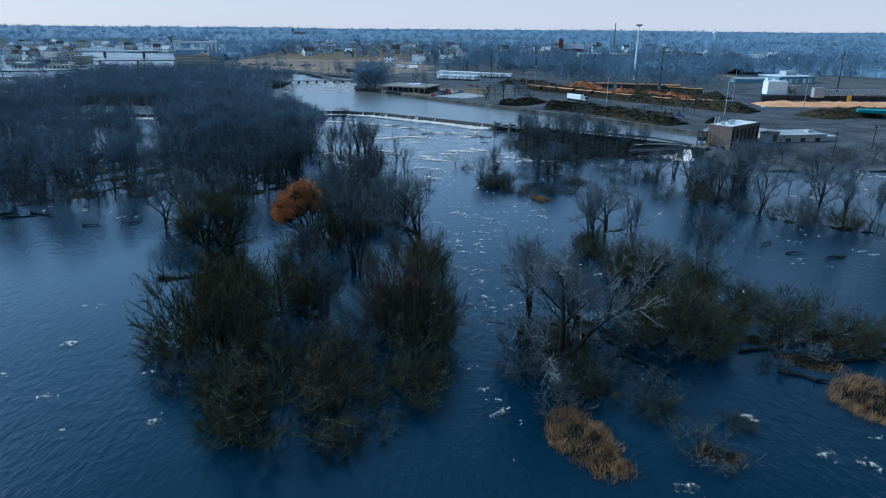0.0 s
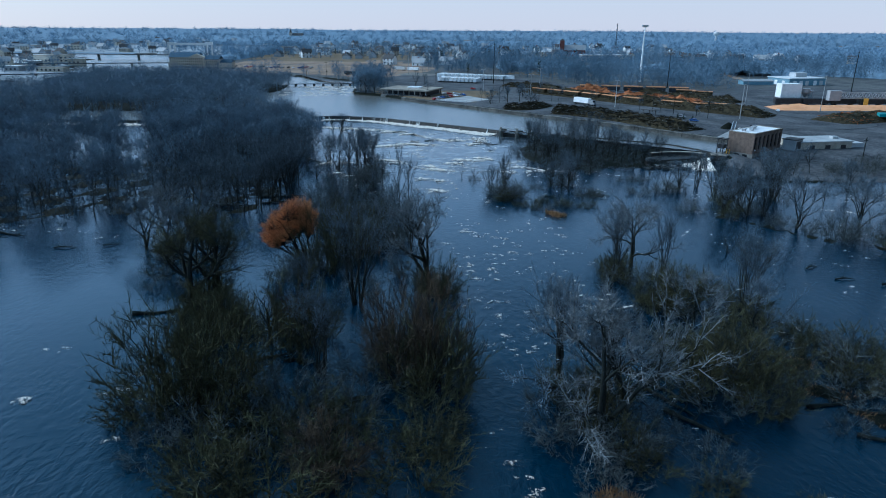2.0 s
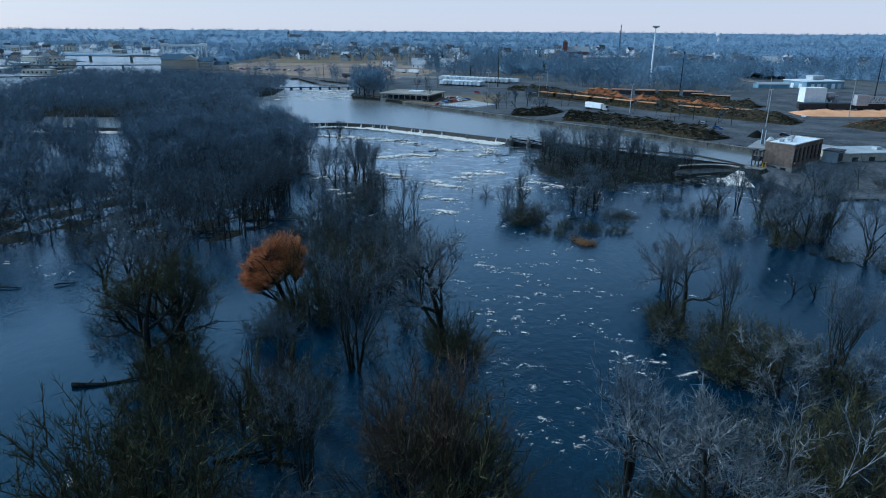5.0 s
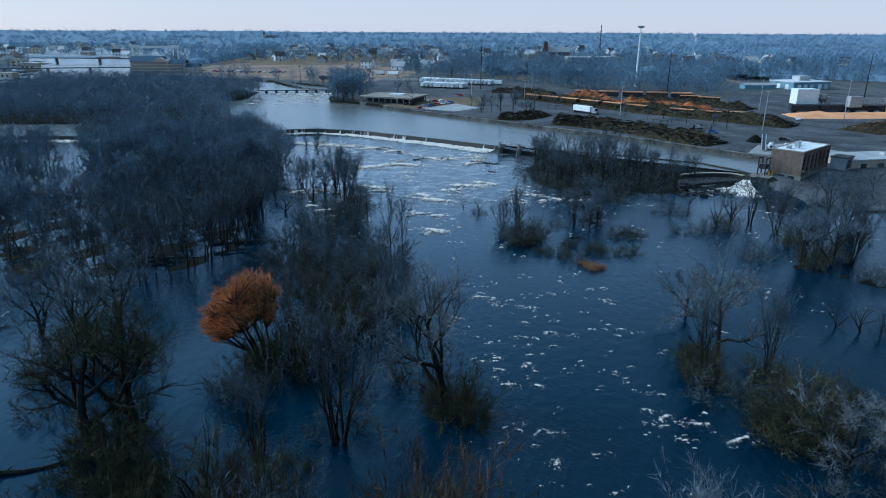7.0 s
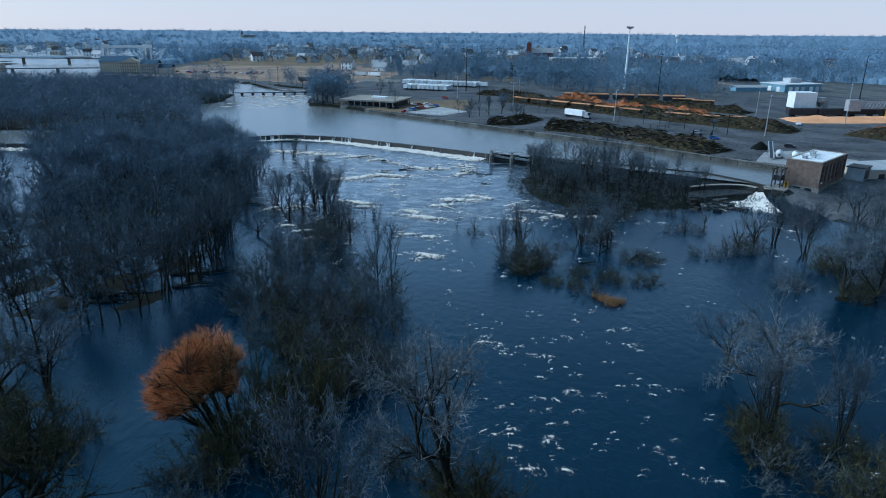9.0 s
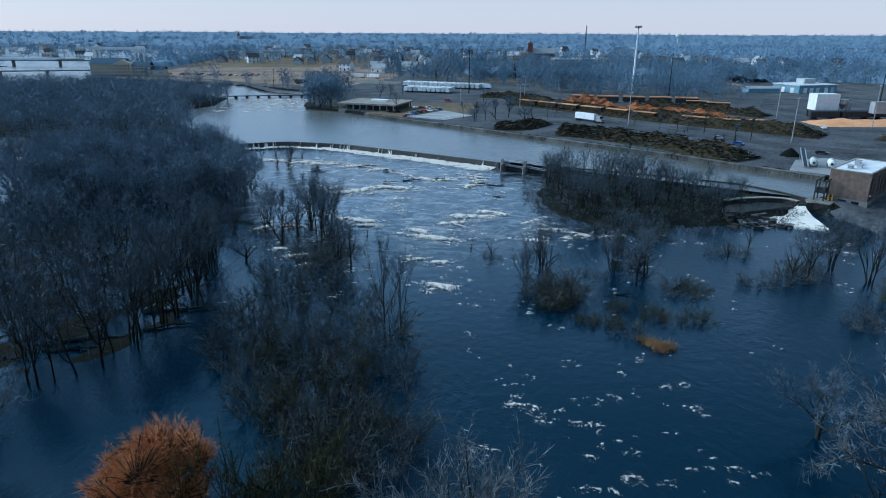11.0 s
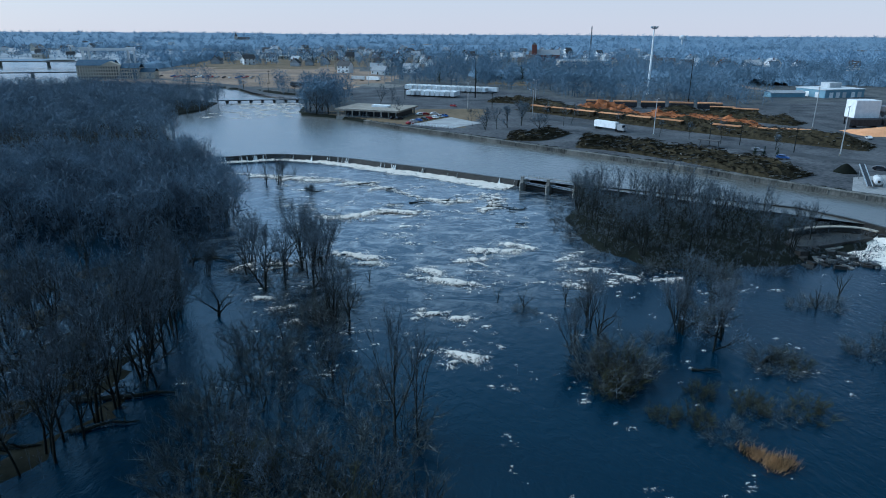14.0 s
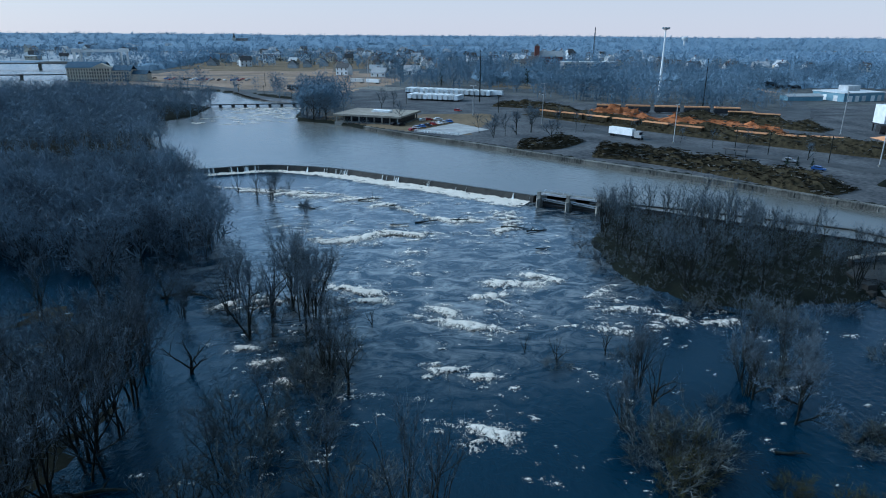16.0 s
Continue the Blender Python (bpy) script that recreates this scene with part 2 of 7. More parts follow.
TWIG = surface("bare_twigs", (0.034, 0.044, 0.056), (0.23, 0.275, 0.325), 8.0, 0.95, 0.0, island=0.25)
DARKTWIG = surface("dark_wood_twigs", (0.032, 0.041, 0.050), (0.200, 0.240, 0.285), 6.0, 0.95, 0.0, island=0.3)
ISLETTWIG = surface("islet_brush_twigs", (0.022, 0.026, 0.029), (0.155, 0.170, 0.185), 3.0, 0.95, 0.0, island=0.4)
# pale blue-grey: haze and sky light on the wood sit in this colour
WOODTWIG = surface("pale_massed_twigs_hazed", (0.05, 0.065, 0.084), (0.225, 0.28, 0.345), 9.0, 0.95, 0.0, island=0.25)
GREYTWIG = surface("silver_grey_twigs", (0.05, 0.056, 0.06), (0.235, 0.25, 0.26), 3.0, 0.95, 0.0, island=0.35)
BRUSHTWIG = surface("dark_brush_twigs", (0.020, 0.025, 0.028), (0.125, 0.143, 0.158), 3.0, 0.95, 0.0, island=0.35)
MIDTWIG = surface("grey_olive_twigs", (0.018, 0.022, 0.021), (0.140, 0.152, 0.150), 5.0, 0.95, 0.0, island=0.35)
OLIVETWIG = surface("olive_brown_twigs", (0.013, 0.014, 0.008), (0.096, 0.094, 0.047), 4.0, 0.95, 0.0, island=0.4)
RUSTTWIG = surface("reddish_brown_twigs", (0.024, 0.020, 0.014), (0.130, 0.098, 0.066), 4.0, 0.95, 0.0, island=0.35)
ORANGETWIG = surface("orange_willow_twigs", (0.42, 0.17, 0.06), (0.72, 0.33, 0.13), 3.0, 0.9, 0.0, island=0.35)
# these three blue-grey tones hold distance haze in their base colour
HAZYFARTWIG = surface("far_bare_twigs_hazed", (0.075, 0.11, 0.15), (0.21, 0.285, 0.37), 40.0, 0.95, 0.0, island=0.10)
HAZYHORIZONTWIG = surface("distant_bare_twigs_hazed", (0.15, 0.215, 0.30), (0.27, 0.36, 0.46), 90.0, 0.95, 0.0, island=0.08)
HAZYCANOPY = surface("massed_winter_crowns_hazed", (0.085, 0.12, 0.165), (0.19, 0.255, 0.33), 14.0, 0.95, 0.9)
STRAW = surface("straw_reeds", (0.22, 0.13, 0.06), (0.46, 0.29, 0.14), 2.0, 0.95, 0.0, island=0.35)
LOGWOOD = surface("cut_logs", (0.007, 0.007, 0.005), (0.058, 0.048, 0.027), 1.6, 0.95, 0.8, island=0.7)
GREYLOG = surface("weathered_grey_logs", (0.09, 0.085, 0.075), (0.24, 0.225, 0.20), 1.0, 0.95, 0.4, island=0.5)
RUSTLOG = surface("orange_brown_bark_mulch", (0.20, 0.075, 0.03), (0.36, 0.15, 0.06), 4.0, 0.95, 0.6)
CHIPS = surface("fresh_wood_chips", (0.52, 0.25, 0.11), (0.68, 0.36, 0.18), 6.0, 0.95, 0.4)
TARP = surface("teal_tarpaulin", (0.03, 0.16, 0.17), (0.06, 0.24, 0.25), 2.0, 0.6, 0.2)
EVERGREEN = surface("dark_conifer_needles", (0.012, 0.022, 0.016), (0.035, 0.05, 0.035), 1.0, 0.9, 0.0, island=0.4)


# ---- mesh helpers ----
class Shape:
    """Collects vertices and faces of one mesh."""

    def __init__(self):
        self.v, self.f = [], []

    def box(self, x0, x1, y0, y1, z0, z1, m=None):
        k = len(self.v)
        pts = [(x, y, z) for z in (z0, z1) for x, y in ((x0, y0), (x1, y0), (x1, y1), (x0, y1))]
        self.v += [tuple(m @ Vector(p)) for p in pts] if m else pts
        self.f += [tuple(k + i for i in f) for f in ((3, 2, 1, 0), (4, 5, 6, 7), (0, 1, 5, 4), (1, 2, 6, 5), (2, 3, 7, 6), (3, 0, 4, 7))]
        return self

    def beam(self, a, b, w, h=None):
        """A straight square bar from a to b."""
        a, b, h = Vector(a), Vector(b), h or w
        d = (b - a).normalized()
        s = d.cross(Vector((0, 0, 1)))
        s = s.normalized() if s.length > 0.05 else Vector((1, 0, 0))
        u = s.cross(d)
        k = len(self.v)
        for p in (a, b):
            self.v += [tuple(p + s * i * w / 2 + u * j * h / 2) for i, j in ((-1, -1), (1, -1), (1, 1), (-1, 1))]
        self.f += [tuple(k + i for i in f) for f in ((0, 1, 2, 3), (7, 6, 5, 4), (0, 4, 5, 1), (1, 5, 6, 2), (2, 6, 7, 3), (3, 7, 4, 0))]
        return self

    def tube(self, pts, radii, sides=5):
        """A tapered tube through the points, closed at its tip."""
        k0 = len(self.v)
        for i, p in enumerate(pts):
            d = (pts[min(i + 1, len(pts) - 1)] - pts[max(i - 1, 0)]).normalized()
            s = d.cross(Vector((0.3, 0.2, 1)))
            s = s.normalized() if s.length > 0.02 else Vector((1, 0, 0))
            u = s.cross(d)
            for j in range(sides):
                a = 2 * math.pi * j / sides
                self.v.append(tuple(p + (s * math.cos(a) + u * math.sin(a)) * radii[i]))
        for i in range(len(pts) - 1):
            for j in range(sides):
                a, b = k0 + i * sides + j, k0 + i * sides + (j + 1) % sides
                self.f.append((a, b, b + sides, a + sides))
        self.f.append(tuple(k0 + (len(pts) - 1) * sides + j for j in range(sides)))
        return self

    def spike(self, p, d, length, width):
        """A thin twig: one slim blade, turned about its own axis."""
        s = d.cross(Vector((0.31, 0.17, 0.9)))
        s = s.normalized() if s.length > 0.02 else Vector((1, 0, 0))
        u, k, a = s.cross(d), len(self.v), (p.x * 12.9 + p.y * 78.2 + p.z * 37.7) * 43.7
        s = (s * math.cos(a) + u * math.sin(a)) * width * 0.62
        self.v += [tuple(p + s), tuple(p - s), tuple(p + d * length)]
        self.f.append((k, k + 1, k + 2))
        return self

    def cone(self, x, y, z0, z1, r0, r1, sides=10):
        return self.tube([Vector((x, y, z0)), Vector((x, y, z1))], [r0, r1], sides)

    def prism(self, pts, z0, z1):
        """An upright prism over a plan outline."""
        k, n = len(self.v), len(pts)
        self.v += [(x, y, z0) for x, y in pts] + [(x, y, z1) for x, y in pts]
        self.f += [tuple(range(k + n - 1, k - 1, -1)), tuple(range(k + n, k + 2 * n))]
        self.f += [(k + i, k + (i + 1) % n, k + n + (i + 1) % n, k + n + i) for i in range(n)]
        return self

    def gable(self, x0, x1, y0, y1, z0, z1, over=0.4, thick=0.25):
        """A pitched roof with its ridge along x."""
        k, ym = len(self.v), (y0 + y1) / 2
        for x in (x0 - over, x1 + over):
            self.v += [(x, y0 - over, z0 - 0.2), (x, ym, z1), (x, y1 + over, z0 - 0.2), (x, y1 + over, z0 - 0.2 - thick), (x, ym, z1 - thick), (x, y0 - over, z0 - 0.2 - thick)]
        self.f += [tuple(k + i for i in (5, 4, 3, 2, 1, 0)), tuple(k + 6 + i for i in range(6))]
        self.f += [(k + i, k + (i + 1) % 6, k + 6 + (i + 1) % 6, k + 6 + i) for i in range(6)]
        return self


def mesh_of(name, shape, material, smooth=False):
    me = bpy.data.meshes.new(name)
    if isinstance(shape, Shape):
        me.from_pydata(shape.v, [], shape.f)
    elif isinstance(shape, tuple):
        me.from_pydata(shape[0].tolist(), [], shape[1].tolist())
    else:
        shape.to_mesh(me)
        shape.free()
    for m in material if isinstance(material, list) else [material]:
        me.materials.append(m)
    if smooth:
        me.shade_smooth()
    return me


def part(name, shape, material, parent, label="", smooth=False):
    """One mesh as a part of a thing."""
    ob = new(name, shape if isinstance(shape, bpy.types.Mesh) else mesh_of(name, shape, material, smooth))
    ob.parent = parent
    return tagged(ob, label)


def thing(name, label, category, group="", at=(0, 0, 0), turn=0.0, kind=""):
    """An Empty at the base of a thing, that carries its parts."""
    ob = new(name)
    ob.empty_display_size = 0.5
    ob.matrix_basis = pose(*at, 0, 0, turn)
    return tagged(ob, label, category, group, kind)


def whole(name, shape, material, label, category="", group="", kind="", smooth=False):
    """A thing or piece of the setting that is one mesh."""
    return tagged(new(name, mesh_of(name, shape, material, smooth)), label, category, group, kind)


def inside(px, py, poly):
    """Which of the points lie in the outline."""
    px, py = np.asarray(px, float), np.asarray(py, float)
    hit = np.zeros(px.shape, bool)
    for (x0, y0), (x1, y1) in zip(poly, poly[1:] + poly[:1]):
        if y0 != y1:
            hit ^= ((y0 > py) != (y1 > py)) & (px < (x1 - x0) * (py - y0) / (y1 - y0) + x0)
    return hit


def depth_in(px, py, poly):
    """Distance to the outline, positive inside."""
    best = np.full(np.shape(px), 1e9)
    for (x0, y0), (x1, y1) in zip(poly, poly[1:] + poly[:1]):
        dx, dy = x1 - x0, y1 - y0
        s = np.clip(((px - x0) * dx + (py - y0) * dy) / (dx * dx + dy * dy + 1e-9), 0, 1)
        best = np.minimum(best, np.hypot(px - x0 - s * dx, py - y0 - s * dy))
    return np.where(inside(px, py, poly), best, -best)


def smooth_line(pts, steps=6):
    """A smooth curve through plan points."""
    out, p = [], [Vector(q) for q in pts]
    for i in range(len(p) - 1):
        a, b, c, d = p[max(i - 1, 0)], p[i], p[i + 1], p[min(i + 2, len(p) - 1)]
        for k in range(steps):
            t = k / steps
            out.append(0.5 * (2 * b + (c - a) * t + (2 * a - 5 * b + 4 * c - d) * t * t + (3 * b - a - 3 * c + d) * t ** 3))
    return out + [p[-1]]


def scatter(rng, poly, count, gap, taken=None):
    """Plan points in an outline, no two nearer than gap."""
    xs, ys = [p[0] for p in poly], [p[1] for p in poly]
    got, cells = [], {} if taken is None else taken
    for _ in range(count * 30):
        if len(got) >= count:
            break
        x, y = rng.uniform(min(xs), max(xs)), rng.uniform(min(ys), max(ys))
        if not inside(x, y, poly):
            continue
        c = (int(x // gap), int(y // gap))
        if any(math.hypot(x - q[0], y - q[1]) < gap for i in (-1, 0, 1) for j in (-1, 0, 1) for q in cells.get((c[0] + i, c[1] + j), ())):
            continue
        cells.setdefault(c, []).append((x, y))
        got.append((x, y))
    return got


def sweep(line, profile, closed_ends=True):
    """A profile of (sideways, height) carried along a plan line."""
    s, n = Shape(), len(profile)
    for i, p in enumerate(line):
        d = (line[min(i + 1, len(line) - 1)] - line[max(i - 1, 0)]).to_2d().normalized()
        side = Vector((d.y, -d.x))
        s.v += [(p.x + side.x * a, p.y + side.y * a, h) for a, h in profile]
    for i in range(len(line) - 1):
        s.f += [(i * n + j, i * n + (j + 1) % n, (i + 1) * n + (j + 1) % n, (i + 1) * n + j) for j in range(n)]
    if closed_ends:
        s.f += [tuple(range(n - 1, -1, -1)), tuple((len(line) - 1) * n + j for j in range(n))]
    return s

# ---- the plan: banks, dam, islands ----
POOL_Z = 1.8
DAM = smooth_line([(-300, 371, 0), (-170, 367, 0), (-143, 366, 0), (-100, 371, 0), (-69, 378, 0), (-48, 384, 0), (-33, 381, 0), (-19, 375, 0), (-5, 365, 0), (16, 350, 0), (39, 332, 0)])
WALL = smooth_line([(-13, 470, 0), (2, 450, 0), (23, 428, 0), (51, 396, 0), (74, 370, 0), (98, 344, 0), (114, 324, 0), (127, 307, 0), (138, 294, 0)], 4)
RIVER = [(-1200, -260), (900, -260), (900, 170), (420, 215), (235, 236), (190, 234), (150, 231), (128, 231), (119, 240), (120, 254), (118, 262), (117, 300), (-60, 392), (-900, 392), (-1200, 300)]
UPPER = [(138, 296), (127, 309), (114, 326), (98, 346), (74, 372), (51, 398), (23, 430), (2, 452), (-13, 472), (-27, 490), (-48, 504), (-51, 520), (-54, 606), (-91, 646),
         (-127, 677), (-250, 735), (-275, 800), (-345, 960), (-420, 1120), (-520, 1175), (-760, 1190), (-760, 1090), (-560, 1080), (-490, 1000), (-440, 900), (-375, 760), (-330, 662), (-345, 610), (-400, 570), (-440, 500), (-440, 392), (-300, 360), (117, 268), (141, 283)]
ISLET = [(57, 322), (64, 320), (84, 307), (108, 293), (115, 281), (117, 268), (108, 260), (96, 254), (82, 251), (61, 248.5), (50, 252), (41.5, 263), (39, 277), (40, 292), (49, 310)]
ISLE_B = [(-250, 185), (-120, 172), (-99, 184), (-84, 188), (-62, 184), (-47, 188), (-38, 198), (-34, 209), (-36, 232), (-42, 252), (-54, 268), (-80, 270), (-250, 268)]
ISLE_A = [(-42, 298), (-42, 283), (-60, 279), (-92, 285), (-320, 290), (-320, 356), (-140, 355), (-78, 362), (-66, 352), (-50, 322)]
ISLE_C = [(-92, 424), (-113, 466), (-121, 491), (-105, 527), (-106, 574), (-150, 614), (-236, 636), (-296, 632), (-280, 560), (-266, 490), (-300, 465), (-320, 402), (-150, 402), (-95, 402)]
ISLE_M = [(-3, 196), (1, 166), (-8, 158), (-18, 172), (-25, 186), (-28, 206), (-22, 232), (-14, 236), (-8, 216)]
ISLE_M_UP = [(-38, 264), (-34, 276), (-16, 268), (-10, 246), (-16, 234), (-24, 248)]
ISLE_NEAR = [(-16, 73), (-6, 74), (6, 84), (6, 108), (-2, 116), (-10, 112), (-22, 108), (-34, 100), (-30, 84)]
DIKE = [(84, 193), (96, 182), (104, 171), (122, 160), (160, 148), (260, 120), (260, 114), (158, 143), (119, 155), (100, 165), (90, 178), (80, 189)]
rng = random.Random(11)


def land_height(x, y):
    """Height of the ground sheet over the plan."""
    x, y = np.asarray(x, float), np.asarray(y, float)
    far = np.hypot(x, y)
    z = 3.2 + 9.0 * np.clip((far - 900) / 2200, 0, 1) ** 1.5 + 9.0 * np.clip((far - 1400) / 1800, 0, 1) * np.clip((-x - 300) / 1500, 0, 1)
    z = z + np.sin(x * 0.0031 + 1.3) * np.cos(y * 0.0023) * 2.5 * np.clip((far - 900) / 1000, 0, 1)
    wet = np.maximum(depth_in(x, y, RIVER), depth_in(x, y, UPPER))
    t = np.clip(wet / 3.0, 0, 1)
    z = z * (1 - t) - 1.7 * t
    for poly, top, soft in ((ISLET, 0.8, 9.0), (ISLE_A, -0.6, 8.0), (ISLE_B, -0.05, 8.0), (ISLE_C, 2.6, 6.0), (ISLE_M, -0.5, 6.0), (ISLE_M_UP, -0.6, 6.0), (ISLE_NEAR, -0.7, 6.0), (DIKE, 0.35, 3.4)):
        d = np.clip((depth_in(x, y, poly) + soft * 0.3) / soft, 0, 1)
        rough = 0.45 * np.sin(x * 0.37) * np.sin(y * 0.29 + 1.0) + 0.25 * np.sin(x * 0.9 + y * 0.7)
        z = np.maximum(z, np.where(d > 0, -1.7 + (top + 1.7 + rough) * d, -9))
    # the low gravel bank below the power house
    low = (x > 112) & (x < 345) & (y < 270) & (y > 226)
    z = np.where(low, np.minimum(z, 0.45 + 2.75 * np.clip((y - 250) / 16, 0, 1) + 0.12 * np.sin(x * 0.5) * np.sin(y * 0.4)), z)
    return z


def spread_lines(first, lo, hi, last, step):
    mid = list(np.arange(lo, hi + 0.1, step))
    down, up, s = [], [], step
    while (down[-1] if down else lo) > first:
        s *= 1.14
        down.append((down[-1] if down else lo) - s)
    s = step
    while (up[-1] if up else hi) < last:
        s *= 1.14
        up.append((up[-1] if up else hi) + s)
    return np.array(down[::-1] + mid + up)


gx, gy = spread_lines(-4500, -210, 250, 4500, 3.0), spread_lines(-400, 60, 620, 4950, 3.0)
GX, GY = np.meshgrid(gx, gy)
GZ = land_height(GX, GY)
nx, ny = len(gx), len(gy)
idx = np.arange(nx * ny).reshape(ny, nx)
quads = np.stack([idx[:-1, :-1], idx[:-1, 1:], idx[1:, 1:], idx[1:, :-1]], -1).reshape(-1, 4)
me = bpy.data.meshes.new("ground")
me.from_pydata(np.stack([GX, GY, GZ], -1).reshape(-1, 3).tolist(), [], quads.tolist())
for m in (MUD, GRAVEL, FIELD, LAWN, WOODFLOOR, FLOODFLOOR, TOWNLOT):
    me.materials.append(m)
cx, cy = GX.reshape(-1)[quads].mean(1), GY.reshape(-1)[quads].mean(1)
YARD = [(-30, 492), (2, 452), (51, 398), (98, 346), (138, 296), (145, 275), (165, 262), (300, 240), (420, 300), (330, 560), (206, 515), (120, 575), (83, 655), (-10, 720), (-40, 660), (-20, 560)]
BROWN = [(-40, 640), (-120, 695), (-250, 745), (-270, 800), (-200, 1050), (-60, 990), (20, 800), (0, 720)]
GRASS = [(-40, 512), (-10, 512), (30, 520), (60, 520), (52, 486), (34, 440), (10, 452), (-12, 474), (-30, 490)]
cover = np.full(len(quads), 4)
cover[inside(cx, cy, YARD)] = 1
cover[inside(cx, cy, BROWN)] = 2
cover[inside(cx, cy, GRASS)] = 3
cover[(cx > -260) & (cx < 90) & (cy > 960) & (cy < 1620)] = 3
cover[(cx < -280) & (cy > 600) & (cy < 1550)] = 6
cover[(np.hypot(cx, cy) > 700) & (np.sin(cx * 0.011) * np.sin(cy * 0.009 + 2) > 0.7) & (cx > -200)] = 3
wetland = np.maximum.reduce([depth_in(cx, cy, p) for p in (RIVER, UPPER)]) > -2
cover[wetland] = 0
cover[inside(cx, cy, [(118, 262), (117, 242), (126, 230), (150, 229), (260, 233), (330, 236), (330, 256), (165, 268), (150, 275), (140, 282)])] = 1
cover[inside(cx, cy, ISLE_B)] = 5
me.polygons.foreach_set("material_index", cover.astype(np.int32))
me.shade_smooth()
tagged(new("ground", me), "river bed, flooded islands and flat banks", kind="structure")

lower = Shape()
lower.v = [(-1300, -300, 0), (950, -300, 0), (950, 275, 0), (150, 275, 0), (118, 266, 0), (44, 331, 0), (37, 333, 0)] + [(p.x, p.y - 0.5, 0) for p in DAM[::-1]] + [(-1300, 372, 0)]
lower.f = [tuple(range(len(lower.v)))]
lower_me = mesh_of("water", lower, WATER)
tagged(new("water_lower", lower_me), "dark blue river water below the dam, ruffled by the current", kind="structure")
upper = Shape()
upper.v = [(p.x, p.y + 0.9, POOL_Z) for p in DAM] + [(44, 332, POOL_Z), (116, 276, POOL_Z), (120, 271, POOL_Z), (142, 284, POOL_Z), (150, 300, POOL_Z), (40, 460, POOL_Z), (-20, 640, POOL_Z), (-230, 900, POOL_Z), (-360, 1240, POOL_Z), (-800, 1240, POOL_Z), (-800, 1050, POOL_Z), (-520, 900, POOL_Z), (-460, 640, POOL_Z), (-460, 372, POOL_Z)]
upper.f = [tuple(range(len(upper.v)))]
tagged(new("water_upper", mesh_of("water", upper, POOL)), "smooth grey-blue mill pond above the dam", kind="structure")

# the dam: crest, battered face, dark and wet, with thin overflow
dam = whole("dam", sweep(DAM, [(-0.7, POOL_Z - 0.02), (-0.7, -2), (2.6, -2), (1.0, 0.3), (0.55, POOL_Z + 0.10), (0.1, POOL_Z + 0.14)]), WETCONCRETE, "long curved dark concrete overflow dam across the river", kind="structure")
foot, fall = Shape(), Shape()
for i in range(len(DAM) - 1):
    a, b = DAM[i], DAM[i + 1]
    d = (b - a).normalized()
    side = Vector((d.y, -d.x, 0))
    n = max(2, int((b - a).length / 0.35))
    heavy = 1.0 if b.x > -12 else (0.6 if b.x > -75 else 1.2)
    for k in range(n):
        p = a + (b - a) * ((k + rng.random()) / n)
        if noise.noise(Vector((p.x * 0.35, p.y * 0.35, 3.0))) > 0.1 and rng.random() < 0.45:
            w, top, low = 0.02 + 0.16 * rng.random() ** 2.5, POOL_Z + 0.12 - 0.9 * rng.random() ** 3, 0.1
            kk = len(fall.v)
            for t, out in ((top, 0.62 + 0.28 * (POOL_Z + 0.1 - top)), (top * 0.68, 0.95), (top * 0.33, 1.2), (low, 1.5)):
                w *= rng.uniform(0.7, 1.6)
                fall.v += [tuple(p + side * out - d * w + Vector((0, 0, t - p.z))), tuple(p + side * (out + 0.1) + Vector((0, 0, t - p.z))), tuple(p + side * out + d * w + Vector((0, 0, t - p.z)))]
            fall.f += [(kk + 3 * r + c, kk + 3 * r + c + 1, kk + 3 * r + c + 4, kk + 3 * r + c + 3) for r in range(3) for c in (0, 1)]
whole("overflow", fall, FOAM, "thin white sheets of water spilling over the dam", "falling water", kind="stuff")

# canal wall with coping and pale weathered bays
wall = thing("canal_wall", "long weathered concrete canal wall along the pond", "wall", kind="structure")
part("wall_body", sweep(WALL, [(-2.2, -2), (0.35, -2), (0.12, 3.15), (-2.2, 3.15)]), QUAYWALL, wall)
part("coping", sweep(WALL, [(-1.6, 3.15), (0.3, 3.15), (0.3, 3.45), (-1.6, 3.45)]), QUAYWALL, wall, "pale concrete coping")
for i in range(0, len(WALL) - 1):
    a, b = WALL[i], WALL[i + 1]
    d = (b - a).normalized()
    side = Vector((d.y, -d.x, 0))
    if i % 2 == 0:
        p = a + side * 0.18
        part("buttress", Shape().beam(p + Vector((0, 0, -0.5)), p + Vector((0, 0, 3.1)), 0.35, 0.25), QUAYWALL, wall)

